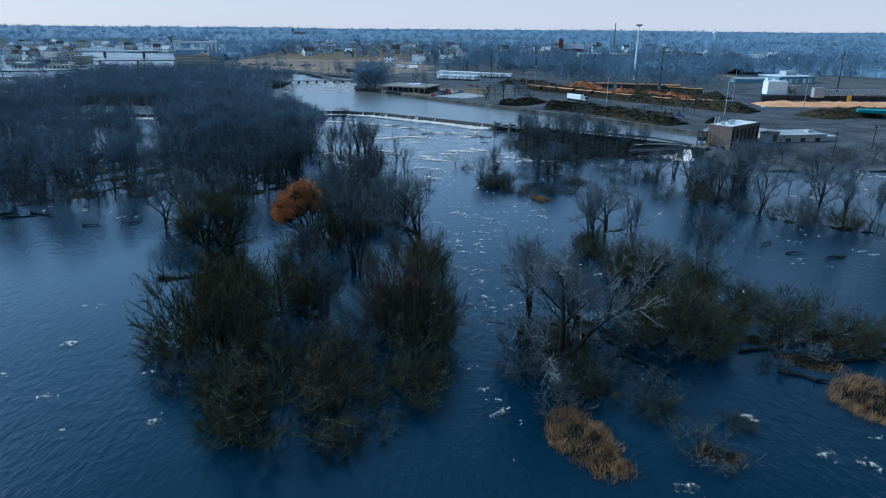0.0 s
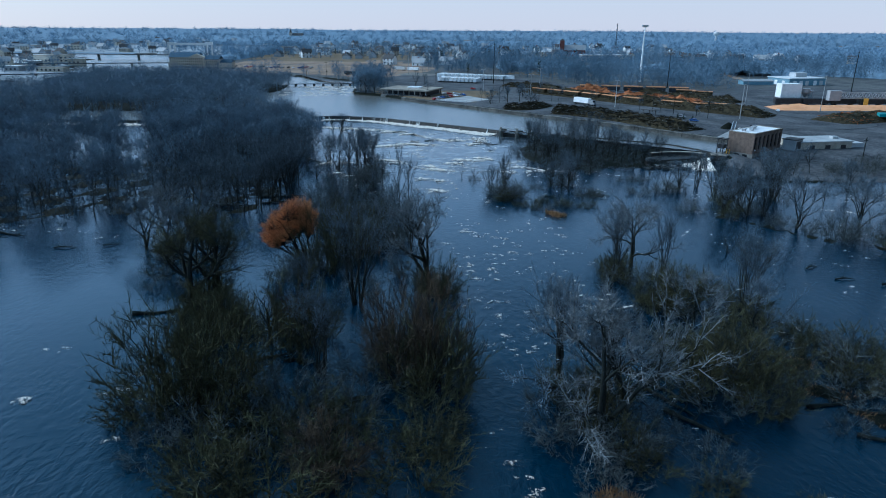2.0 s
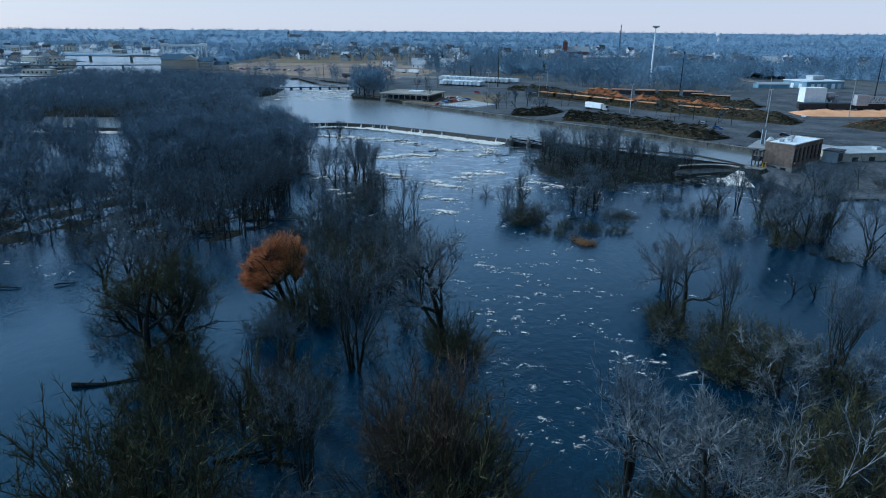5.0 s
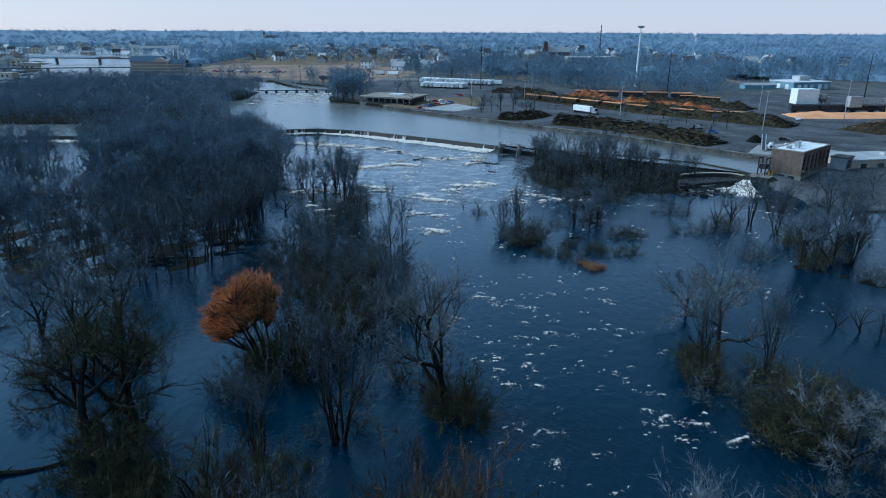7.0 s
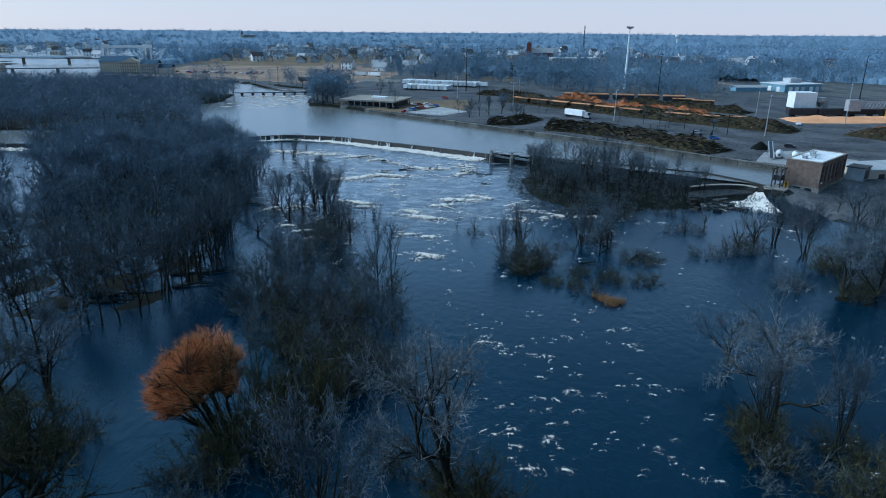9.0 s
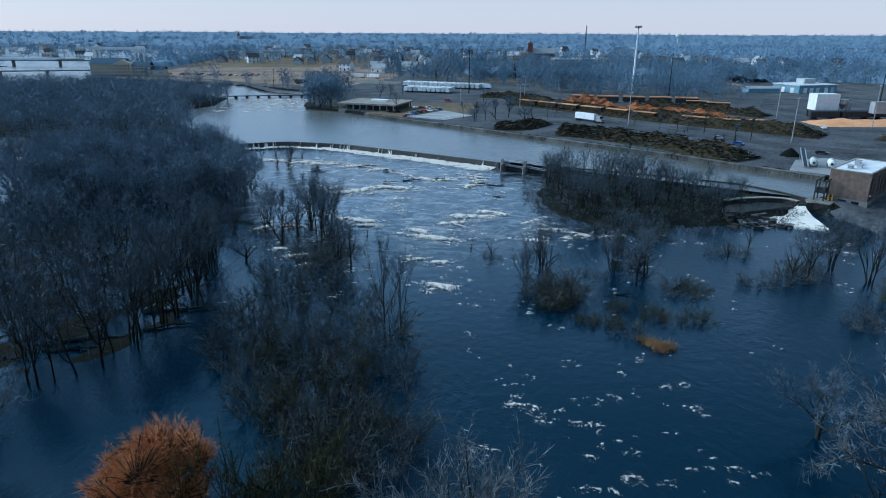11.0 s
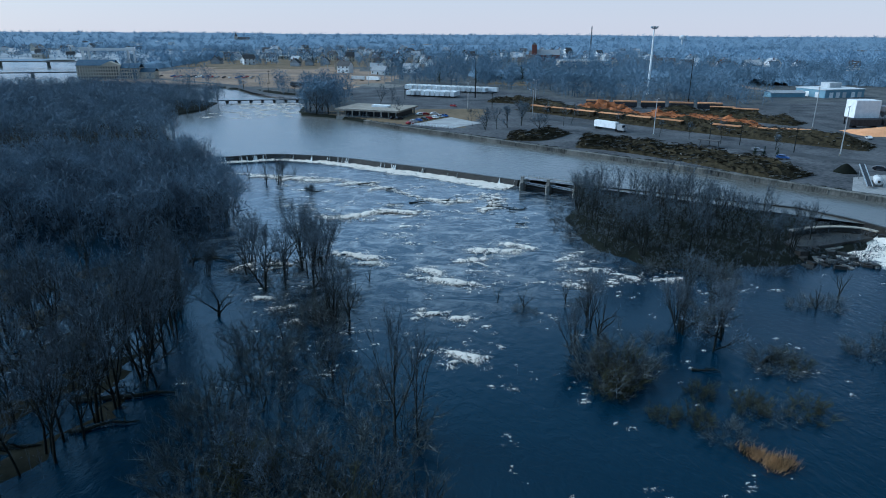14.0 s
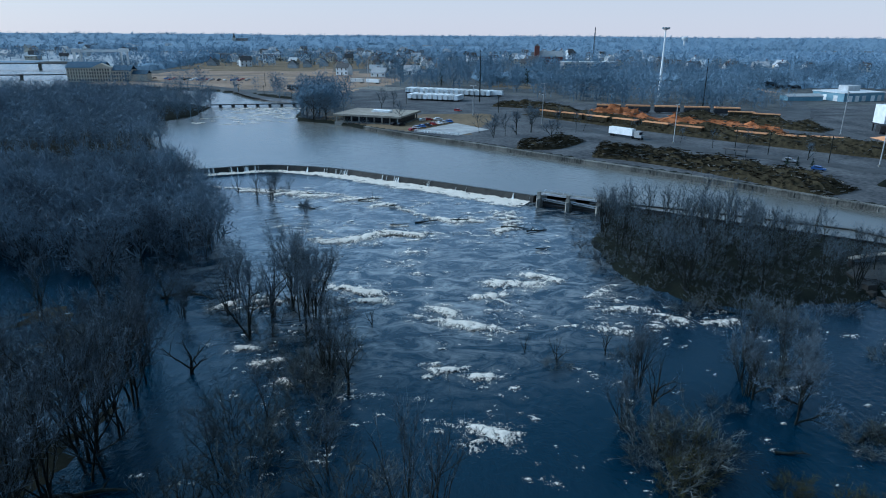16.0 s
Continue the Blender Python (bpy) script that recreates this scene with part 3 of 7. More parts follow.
# ---- sluice gates at the end of the dam ----
gate = thing("sluice_gate", "old concrete and steel sluice gates at the end of the dam", "sluice gate", at=(38.5, 325.5, 0), turn=-35.5)
for x in (0, 8.6, 17.2):
    pier = part("pier", Shape().box(x - 0.6, x + 0.6, 0, 5.5, -2, 3.3).box(x - 0.45, x + 0.45, 0.3, 1.5, 3.3, 4.4), CONCRETE, gate, "weathered concrete pier with an upstand")
    part("nosing", Shape().prism([(x - 0.6, 0), (x, -0.9), (x + 0.6, 0)], -2, 2.6), CONCRETE, pier)
for x in (0.6, 9.2):
    leaf = part("gate_leaf", Shape().box(x, x + 7.4, 2.2, 2.45, -1.5, 2.3), WETCONCRETE, gate, "dark wet gate leaf")
    for z in (-0.6, 0.6, 1.7):
        part("rib", Shape().box(x, x + 7.4, 1.9, 2.2, z, z + 0.22), DARKSTEEL, leaf)
    part("deck", Shape().box(x - 0.2, x + 7.6, 3.2, 5.0, 3.3, 3.6), CONCRETE, gate, "narrow concrete walkway")
    part("deck_beam", Shape().beam((x, 0.5, 4.0), (x + 7.4, 0.5, 4.0), 0.4, 0.5), STEEL, gate, "pale steel beam over the bay")
    truss = Shape().beam((x, 0.9, 2.7), (x + 7.4, 0.9, 2.2), 0.25).beam((x, 1.3, 2.1), (x + 7.4, 1.3, 1.6), 0.22)
    for k in range(4):
        truss.beam((x + k * 1.85, 0.9, 2.7 - k * 0.12), (x + k * 1.85 + 0.9, 1.3, 1.8), 0.16)
    part("truss", truss, STEEL, gate, "pale leaning steel truss")
    rail = Shape().beam((x, 3.3, 4.6), (x + 7.4, 3.3, 4.6), 0.08)
    for k in range(5):
        rail.beam((x + k * 1.85, 3.3, 3.5), (x + k * 1.85, 3.3, 4.6), 0.08)
    part("railing", rail, STEEL, gate)
# low retaining wall on the pond side of the islet
whole("islet_wall", sweep([Vector(p) for p in ((52, 321, 0), (60, 321.5, 0), (84, 308, 0), (108, 292, 0), (115, 280, 0), (118, 271, 0))], [(-0.5, -1), (0.5, -1), (0.5, 2.15), (-0.5, 2.15)]), WETCONCRETE, "low cracked concrete retaining wall along the islet", kind="structure")

# ---- power house ----
ph = thing("power_house", "brown brick power house with a white flat roof", "power house", at=(127, 261, 0), turn=37.9)
PW, PD, PT = 22.8, 10.0, 11.3
part("base", Shape().box(-0.5, PW + 0.4, -0.5, PD + 0.4, -2, 3.7), CONCRETE, ph, "stained concrete base")
# outlets are not cut out: dark panels paint the shade inside them
for i in range(5):
    part("draft_tube", Shape().box(2.2 + i * 4.1, 4.8 + i * 4.1, -0.62, -0.48, -1.0, 1.6), GLASS, ph, "flat dark panel for the shade in an outlet")
part("plinth_wall", Shape().box(0, PW, 0, 0.5, 3.7, 5.0), BRICK, ph)
brick = Shape().box(0, PW, 0, 0.5, 10.0, PT)
n_win, bay = 7, PW / 7
for i in range(n_win + 1):
    x = i * bay
    part("pilaster", Shape().box(max(0, x - 0.7), min(PW, x + 0.7), -0.12, 0.55, 3.75, PT - 0.05), BRICK, ph)
part("front_wall", brick, BRICK, ph)
part("side_wall", Shape().box(0, 0.5, 0.5, PD - 0.5, 3.7, PT - 0.02), BRICK, ph)
part("far_side_wall", Shape().box(PW - 0.5, PW, 0.5, PD - 0.5, 3.7, PT - 0.02), BRICK, ph)
part("back_wall", Shape().box(0, PW, PD - 0.5, PD, 3.7, PT), BRICK, ph)
for i in range(n_win):
    x = i * bay
    win = part("window", Shape().box(x + 0.7, x + bay - 0.7, 0.30, 0.36, 5.0, 10.0), GLASS, ph, "tall dark window")
    fr = Shape()
    for k in range(4):
        fr.box(x + 0.7, x + bay - 0.7, 0.24, 0.30, 5.0 + k * 1.6, 5.1 + k * 1.6)
    fr.box(x + bay / 2 - 0.06, x + bay / 2 + 0.06, 0.24, 0.30, 5.0, 10.0)
    part("glazing_bar", fr, DARKSTEEL, win)
for x0, x1, y0, y1 in ((-0.15, PW + 0.15, -0.2, 0.35), (-0.15, PW + 0.15, PD - 0.35, PD + 0.15), (-0.15, 0.35, 0.35, PD - 0.35), (PW - 0.35, PW + 0.15, 0.35, PD - 0.35)):
    part("coping", Shape().box(x0, x1, y0, y1, PT, PT + 0.25), ROOFTAN, ph)
part("roof", Shape().box(0.3, PW - 0.3, 0.3, PD - 0.3, PT - 0.35, PT + 0.05), ROOFWHITE, ph, "white flat roof membrane")
for x, y in ((4.5, 6.5), (7.5, 5.0), (11.0, 6.5), (14.0, 7.2)):
    vent = part("roof_vent", Shape().box(x - 0.6, x + 0.6, y - 0.6, y + 0.6, PT + 0.05, PT + 0.9), GREYPAINT, ph, "grey roof vent")
    part("hood", Shape().box(x - 0.8, x + 0.8, y - 0.8, y + 0.8, PT + 0.9, PT + 1.1), GREYPAINT, vent)
part("aerial", Shape().cone(16, 8.5, PT, PT + 4, 0.06, 0.03, 5), DARKSTEEL, ph, "thin roof aerial")
part("wall_lamp", Shape().box(1.2, 1.7, -0.45, -0.12, 5.0, 5.35), WHITEPAINT, ph, "small white wall lamp")
# dark panels on the base paint the shade inside two openings
for y0, y1 in ((1.5, 3.4), (4.6, 6.6)):
    part("opening", Shape().box(-0.56, -0.46, y0, y1, 0.8, 3.4), GLASS, ph, "flat dark panel for the shade in a base opening")

# intake machinery beside the power house
rake = thing("trash_rake", "dark steel rack-cleaning gantry beside the power house", "gantry", at=(120, 268.5, 0), turn=37.9)
part("platform", Shape().box(-5.5, 0, -3.5, 3, 2.6, 3.0), CONCRETE, rake)
part("footing", Shape().box(-5.2, -0.4, -3, 2.8, -2, 2.6), WETCONCRETE, rake)
for x in (-3.6, -0.8):
    for y in (-1.0, 1.4):
        part("post", Shape().beam((x, y, 3.0), (x, y, 8.6), 0.3), DARKSTEEL, rake)
for y in (-1.0, 1.4):
    part("cross_beam", Shape().beam((-4.4, y, 8.6), (0, y, 8.6), 0.35), DARKSTEEL, rake)
part("hoist", Shape().box(-3.2, -1.2, -0.9, 1.3, 5.0, 6.6), DARKSTEEL, rake)
for y in (-2.6, -1.6):
    part("yellow_guard", Shape().beam((-1.6, y, 3.0), (-1.6, y, 4.8), 0.35), YELLOW, rake, "yellow painted guard post")
part("boom", Shape().beam((-0.8, -1.0, 4.2), (5.0, -4.0, 2.2), 0.5), DARKSTEEL, rake)
# spill chute with white water
basin = thing("basin_wall", "weathered concrete basin wall with a spill gap beside the power house", "wall", kind="structure")
for line in (((92, 270.5, 0), (98, 272.3, 0), (105.4, 272.7, 0), (110.4, 270.9, 0), (112.2, 267.9, 0)), ((114.0, 266.9, 0), (116.3, 266.3, 0), (119, 268.4, 0))):
    path = smooth_line(list(line), 5)
    part("wall_body", sweep(path, [(-0.5, -2), (0.5, -2), (0.45, 2.4), (-0.45, 2.4)]), WETCONCRETE, basin)
    part("coping", sweep(path, [(-0.6, 2.4), (0.6, 2.4), (0.6, 2.65), (-0.6, 2.65)]), BEIGEPAINT, basin, "pale tan coping of the basin wall")
part("sill", Shape().beam((112.3, 267.7, 1.2), (113.9, 267.0, 1.2), 0.8, 1.4), WETCONCRETE, basin)
part("terrace", Shape().prism([(86.5, 259.5), (95, 262.6), (101.5, 264.4), (110.6, 267.0), (109.6, 269.8), (104.8, 271.9), (94, 270.4), (88, 266)], -1.5, 1.35), WETCONCRETE, basin, "low dark stained terrace")
part("ledge", Shape().prism([(85.5, 258.2), (95, 261.4), (103, 263.7), (102.8, 264.6), (95, 262.5), (86.5, 259.4)], -1.5, 0.6), CONCRETE, basin)
# broken concrete and rubble along the islet's end
for i in range(30):
    a, b = rng.uniform(84, 100), rng.uniform(250, 262)
    w, d, h = rng.uniform(0.4, 1.4), rng.uniform(0.3, 0.9), rng.uniform(0.2, 0.8)
    s = Shape().box(-w, w, -d, d, -1.6, h, pose(0, 0, 0, rng.uniform(-8, 8), rng.uniform(-8, 8), 0))
    ob = whole("concrete_block", s, CONCRETE if i % 4 == 0 else WETCONCRETE, "broken slab of old concrete on the islet's shore", "rubble", "rubble by the chute")
    ob.matrix_basis = pose(a, b, max(0.0, float(land_height(a, b))), 0, 0, rng.uniform(0, 180))

# annexes beside the power house
shed = thing("transformer_shed", "dark grey shed beside the power house", "shed", at=(149, 271, 3.0), turn=37.9)
part("wall", Shape().box(0, 6.5, 0, 5, -3, 4.2), GREYPAINT, shed)
part("roof", Shape().box(-0.3, 6.8, -0.3, 5.3, 4.2, 4.5), ROOFDARK, shed)
part("louvre", Shape().box(1, 5.5, -0.08, 0, 0.6, 3.6), DARKSTEEL, shed)
depot = thing("low_warehouse", "long low warehouse with a pale grey flat roof", "warehouse", at=(153, 274, 2.9), turn=8)
part("wall", Shape().box(0, 23, 0, 13, -1, 3.0), BEIGEPAINT, depot)
part("roof", Shape().box(-0.4, 23.4, -0.4, 13.4, 3.0, 3.35), ROOFGREY, depot)
part("annex", Shape().box(23.4, 30, 1.5, 11, -1, 2.0), GREYPAINT, depot)
for x in (4, 11, 18):
    part("door", Shape().box(x, x + 2.4, -0.08, 0, -0.9, 1.8), DARKSTEEL, depot)
part("roof_unit", Shape().box(18, 20.4, 5, 7.4, 3.35, 4.3), GREYPAINT, depot)


# ---- trees ----
def grow(seed, height, limbs, fork, spread, rise, twigs, twig_len, twig_w, thick=0.022, levels=3, sides=6, kids=4, droop=0.0, stems=1, outer=9):
    """A bare tree: trunk and limbs, and its twigs. fork: where the limbs begin; spread: how far they lean out; rise: how they turn up; stems: trunks from one root; outer: from which order on the boughs have the twigs' colour."""
    r, wood, fine, ends = random.Random(seed), Shape(), Shape(), []

    def rv():
        return Vector((r.gauss(0, 1), r.gauss(0, 1), r.gauss(0, 1)))

    def bough(p, d, length, rad, level):
        n = 5 if level == 0 else 4 if level == 1 else 3 if level == 2 and levels > 2 else 2
        pts, radii, ds = [p], [rad], [d]
        end = (0.4 if limbs < 6 and stems == 1 else 0.2) if level == 0 else 0.28
        for i in range(n):
            d = (d + rv() * (0.07 if level == 0 else 0.17) + Vector((0, 0, rise if level else 0.0))).normalized()
            p = p + d * (length / n)
            pts.append(p)
            ds.append(d)
            radii.append(rad * (1 - (1 - end) * (i + 1) / n))
        (fine if level >= outer else wood).tube(pts, radii, max(3, sides - level))
        if level >= levels - 1:
            ends.append((pts, ds))
        if level >= levels:
            return
        count = limbs if level == 0 else kids
        turn = r.uniform(0, 6.28)
        for i in range(count):
            t = (fork + (1 - fork) * (i + r.random()) / count) if level == 0 else 0.30 + 0.7 * (i + r.random()) / count
            t = min(t, 1.0) * n
            k = min(int(t), n - 1)
            q = pts[k].lerp(pts[k + 1], t - k)
            turn += 2.4 + r.uniform(-0.4, 0.4)
            ax = ds[k + 1]
            s = ax.cross(Vector((0.2, 0.1, 1)) if abs(ax.z) < 0.9 else Vector((1, 0, 0))).normalized()
            u = s.cross(ax)
            lean = spread * r.uniform(0.7, 1.25) * (1.0 if level == 0 else 0.85)
            dd = (ax * math.cos(lean) + (s * math.cos(turn) + u * math.sin(turn)) * math.sin(lean)).normalized()
            rest = height - q.z if level == 0 else length
            bough(q, dd, (rest * r.uniform(0.55, 0.85) if level == 0 else length * r.uniform(0.42, 0.7)), radii[k] * (0.62 if level == 0 else 0.6), level + 1)

    if stems == 1:
        bough(Vector((0, 0, -0.5)), Vector((r.gauss(0, 0.06), r.gauss(0, 0.06), 1)).normalized(), height * (fork + 0.25 if limbs < 6 else 0.8), height * thick, 0)
    for k in range(stems if stems > 1 else 0):
        a, lean = 2.4 * k + r.uniform(-0.3, 0.3), r.uniform(0.03, 0.20)
        bough(Vector((math.cos(a) * 0.35, math.sin(a) * 0.35, -0.5)), Vector((math.cos(a) * lean, math.sin(a) * lean, 1)).normalized(), height * r.uniform(0.6, 0.85), height * thick * r.uniform(0.6, 1.0), 0)
    for pts, ds in ends:
        for _ in range(twigs):
            t = r.uniform(0.1, len(pts) - 1.01)
            k = int(t)
            p = pts[k].lerp(pts[k + 1], t - k)
            d = (ds[k] * 0.7 + rv() * 0.55 + Vector((0, 0, 0.25 - droop))).normalized()
            length = twig_len * r.uniform(0.5, 1.3)
            fine.spike(p, d, length, twig_w)
            if r.random() < 0.7:
                fine.spike(p + d * length * 0.4, (d + rv() * 0.5).normalized(), length * 0.7, twig_w * 0.8)
    return wood, fine


def bush(seed, height, width, stems, subs, twigs, twig_w, upright=0.9):
    """A many-stemmed thicket: leaning stems, side branches and a ragged dome of fine twigs."""
    r, wood, fine = random.Random(seed), Shape(), Shape()
    lobes = [r.uniform(0.72, 1.15) for _ in range(7)]
    for _ in range(stems):
        a, out = r.uniform(0, 6.28), math.sqrt(r.random())
        p = Vector((math.cos(a) * out * width * 0.30, math.sin(a) * out * width * 0.30, -0.4))
        lean = out * width * 0.42 / height
        d = Vector((math.cos(a) * lean, math.sin(a) * lean, upright)).normalized()
        length = height * r.uniform(0.55, 0.9) * (1 - 0.40 * out ** 2) * lobes[int(a)]
        pts, ds = [p], [d]
        for _ in range(3):
            d = (d + Vector((r.gauss(0, 0.16), r.gauss(0, 0.16), -0.03))).normalized()
            p = p + d * length / 3
            pts.append(p)
            ds.append(d)
        w = 0.008 * height * r.uniform(0.5, 1.0)
        wood.tube(pts, [w, w * 0.75, w * 0.5, w * 0.2], 3)
        for _ in range(subs):
            t = 3 * (1 - r.random() ** 1.15 * 0.85) - 0.02
            k = int(t)
            q = pts[k].lerp(pts[k + 1], t - k)
            dd = (ds[k] * 0.5 + Vector((math.cos(a) * 0.35 + r.gauss(0, 0.6), math.sin(a) * 0.35 + r.gauss(0, 0.6), r.gauss(0.25, 0.45)))).normalized()
            reach = height * r.uniform(0.14, 0.30)
            fine.spike(q, dd, reach, twig_w * 2.2)
            for _ in range(twigs):
                s = r.uniform(0.15, 1.0)
                e = (dd * 0.5 + Vector((r.gauss(0, 0.5), r.gauss(0, 0.5), r.gauss(0.40, 0.5)))).normalized()
                fine.spike(q + dd * reach * s, e, height * r.uniform(0.04, 0.12), twig_w)
    return wood, fine


def tree_kind(name, pair, bark, twig, label, category="tree"):
    """The first tree of a kind, kept aside for copying."""
    root = thing(name, label, category)
    part("trunk", pair[0], bark, root, smooth=True)
    part("crown", pair[1], twig, root)
    return root


placed = set()


def plant(kind, x, y, scale=1.0, turn=None, label="", group="", wide=1.0, sink=0.25):
    """Stands a copy of a tree at a place of the plan; the first use takes the original."""
    z = float(land_height(x, y))
    z = (z if z > -0.3 else -0.6) - sink
    m = pose(x, y, z, 0, 0, rng.uniform(0, 360) if turn is None else turn) @ Matrix.Diagonal((scale * wide, scale * wide, scale, 1))
    if kind.name not in placed:
        placed.add(kind.name)
        kind.matrix_basis = m
        ob = kind
    else:
        ob = copy_thing(kind, pose(0, 0, 0))
        ob.matrix_basis = m
    return tagged(ob, label, "", group)


# kinds are 10 units tall, so that scale 1.6 gives a tree of 16 m
TALL = [tree_kind("tree", grow(20 + i, 10, 7 + i % 3, 0.36, 0.62, 0.12, 18, 0.85, 0.030, 0.0165, levels=2, sides=3, kids=4), BARK, DARKTWIG, "slender bare tree with a dark trunk standing in the flooded wood") for i in range(7)]
OPEN = [tree_kind("tree", grow(40 + i, 10, 7, 0.12, 0.62, 0.08, 13, 0.80, 0.030, 0.031, kids=5), BARK, TWIG, "bare spreading tree with dark limbs standing in the water") for i in range(4)]
SILVER = [tree_kind("tree", grow(50 + i, 10, 7, 0.14, 0.74, 0.05, 12, 0.75, 0.032, 0.032, kids=5, outer=3), BARK, GREYTWIG, "bare tree with silver-grey outer twigs standing in the water") for i in range(3)]
VASE = [tree_kind("tree", grow(60 + i, 10, 4, 0.35, 0.30, 0.07, 6, 0.6, 0.022, 0.019, kids=4, stems=7), BARK, DARKTWIG, "upright vase-shaped bare tree rising from the flood") for i in range(2)]
SNAG = [tree_kind("dead_tree", grow(70 + i, 10, 5, 0.30, 0.62, 0.08, 3, 0.9, 0.035, 0.034, levels=2, kids=4), BARK, TWIG, "dead broken tree with few bare limbs", "dead tree") for i in range(4)]
SLIM = [tree_kind("tree", grow(180 + i, 10, 9, 0.25, 0.5, 0.12, 9, 0.9, 0.035, 0.017, levels=2, sides=4, kids=4), BARK, DARKTWIG, "slim dark bare tree with sparse twigs on the islet") for i in range(4)]
OLIVE = [tree_kind("shrub", bush(80 + i, 10, 12, 44, 7, 15, 0.045), BARK, OLIVETWIG, "dense olive-brown willow thicket standing in the water", "shrub") for i in range(3)]
RUST = [tree_kind("shrub", bush(90 + i, 10, 10, 44, 7, 24, 0.032, 1.1), BARK, RUSTTWIG, "reddish-brown upright willow thicket in the water", "shrub") for i in range(2)]
LIGHTBUSH = [tree_kind("shrub", bush(140 + i, 10, 14, 15, 5, 9, 0.14), BARK, TWIG, "low dark leafless brush", "shrub") for i in range(3)]
GREYBUSH = [tree_kind("shrub", bush(100 + i, 10, 13, 30, 6, 12, 0.050), BARK, MIDTWIG, "grey-brown leafless shrub in shallow water", "shrub") for i in range(3)]


def dome(seed, height, wide, count, twig_w):
    """A round-headed tree: leaning limbs inside a soft dome of fine upright twigs."""
    r, wood, fine = random.Random(seed), Shape(), Shape()
    tips = []
    for i in range(9):
        a, out = 2.4 * i + r.uniform(-0.4, 0.4), wide * 0.36 * math.sqrt((i + 0.5) / 9)
        p0, p3 = Vector((math.cos(a) * 0.35 + r.gauss(0, 0.15), math.sin(a) * 0.35 + r.gauss(0, 0.15), -0.5)), Vector((math.cos(a) * out - 1.7, math.sin(a) * out, height * r.uniform(0.55, 0.78)))
        p1, p2 = p0.lerp(p3, 0.3) + Vector((0, 0, 0.06 * height)), p0.lerp(p3, 0.65) + Vector((r.gauss(0, 0.2), r.gauss(0, 0.2), 0))
        w = height * 0.015
        wood.tube([p0, p1, p2, p3], [w * 1.3, w, w * 0.6, w * 0.2], 5)
        tips += [p1, p2, p2, p3, p3]
    lobes = [(-4.4, 0.1, 5.3, 1.5), (-3.6, 0.8, 6.4, 1.6), (-2.6, -0.4, 7.1, 1.6), (-1.3, 0.4, 8.0, 1.7), (0.0, 0.2, 8.5, 1.5), (0.7, 0.6, 7.3, 1.3), (-3.7, -1.2, 4.5, 1.2), (-2.0, -1.6, 5.7, 1.5), (-1.8, 1.7, 6.2, 1.8), (0.9, -0.6, 6.0, 1.0), (-2.1, -0.5, 6.2, 1.7), (-0.7, -0.5, 7.3, 1.5), (-2.9, 0.2, 5.6, 1.5), (-4.9, 0.3, 4.3, 1.0), (-0.4, -1.2, 6.6, 1.3)]
    for _ in range(count // 14):
        lx, ly, lz, rad = r.choice(lobes)
        v = Vector((r.gauss(0, 1), r.gauss(0, 1), r.gauss(0.15, 1))).normalized()
        q = Vector((lx, ly, lz)) + v * rad * r.random() ** 0.45 * (1 + 0.4 * noise.noise(v * 2.0 + Vector((lx, ly, lz))))
        a = math.atan2(q.y, q.x)
        b = min(tips, key=lambda t: (t - q).length + (3 if t.z > q.z else 0))
        wood.tube([b, b.lerp(q, 0.6) + Vector((0, 0, 0.2)), q], [0.05, 0.035, 0.02], 3)
        for _ in range(14):
            d = Vector((math.cos(a) * 0.5 + r.gauss(0, 0.5), math.sin(a) * 0.5 + r.gauss(0, 0.5), 0.55 + r.gauss(0, 0.4))).normalized()
            fine.spike(b.lerp(q, r.uniform(0.7, 1.06)), d, r.uniform(0.35, 0.85), twig_w)
    return wood, fine


WILLOW = tree_kind("willow_tree", dome(111, 10.2, 8.6, 40000, 0.020), BARK, ORANGETWIG, "bright orange-twigged willow tree leaning over the flood")
OAK = tree_kind("tree", grow(133, 10, 8, 0.22, 0.72, 0.08, 12, 0.70, 0.030, 0.042, kids=5, outer=3), BARK, GREYTWIG, "large bare tree with thick dark limbs and pale twig tips")
MOSSY = [tree_kind("tree", grow(120 + i, 10, 7, 0.10, 0.86, 0.09, 12, 0.85, 0.032, 0.048, kids=5), BARK, OLIVETWIG, "broad bare tree with olive mossy limbs in the flood") for i in range(2)]

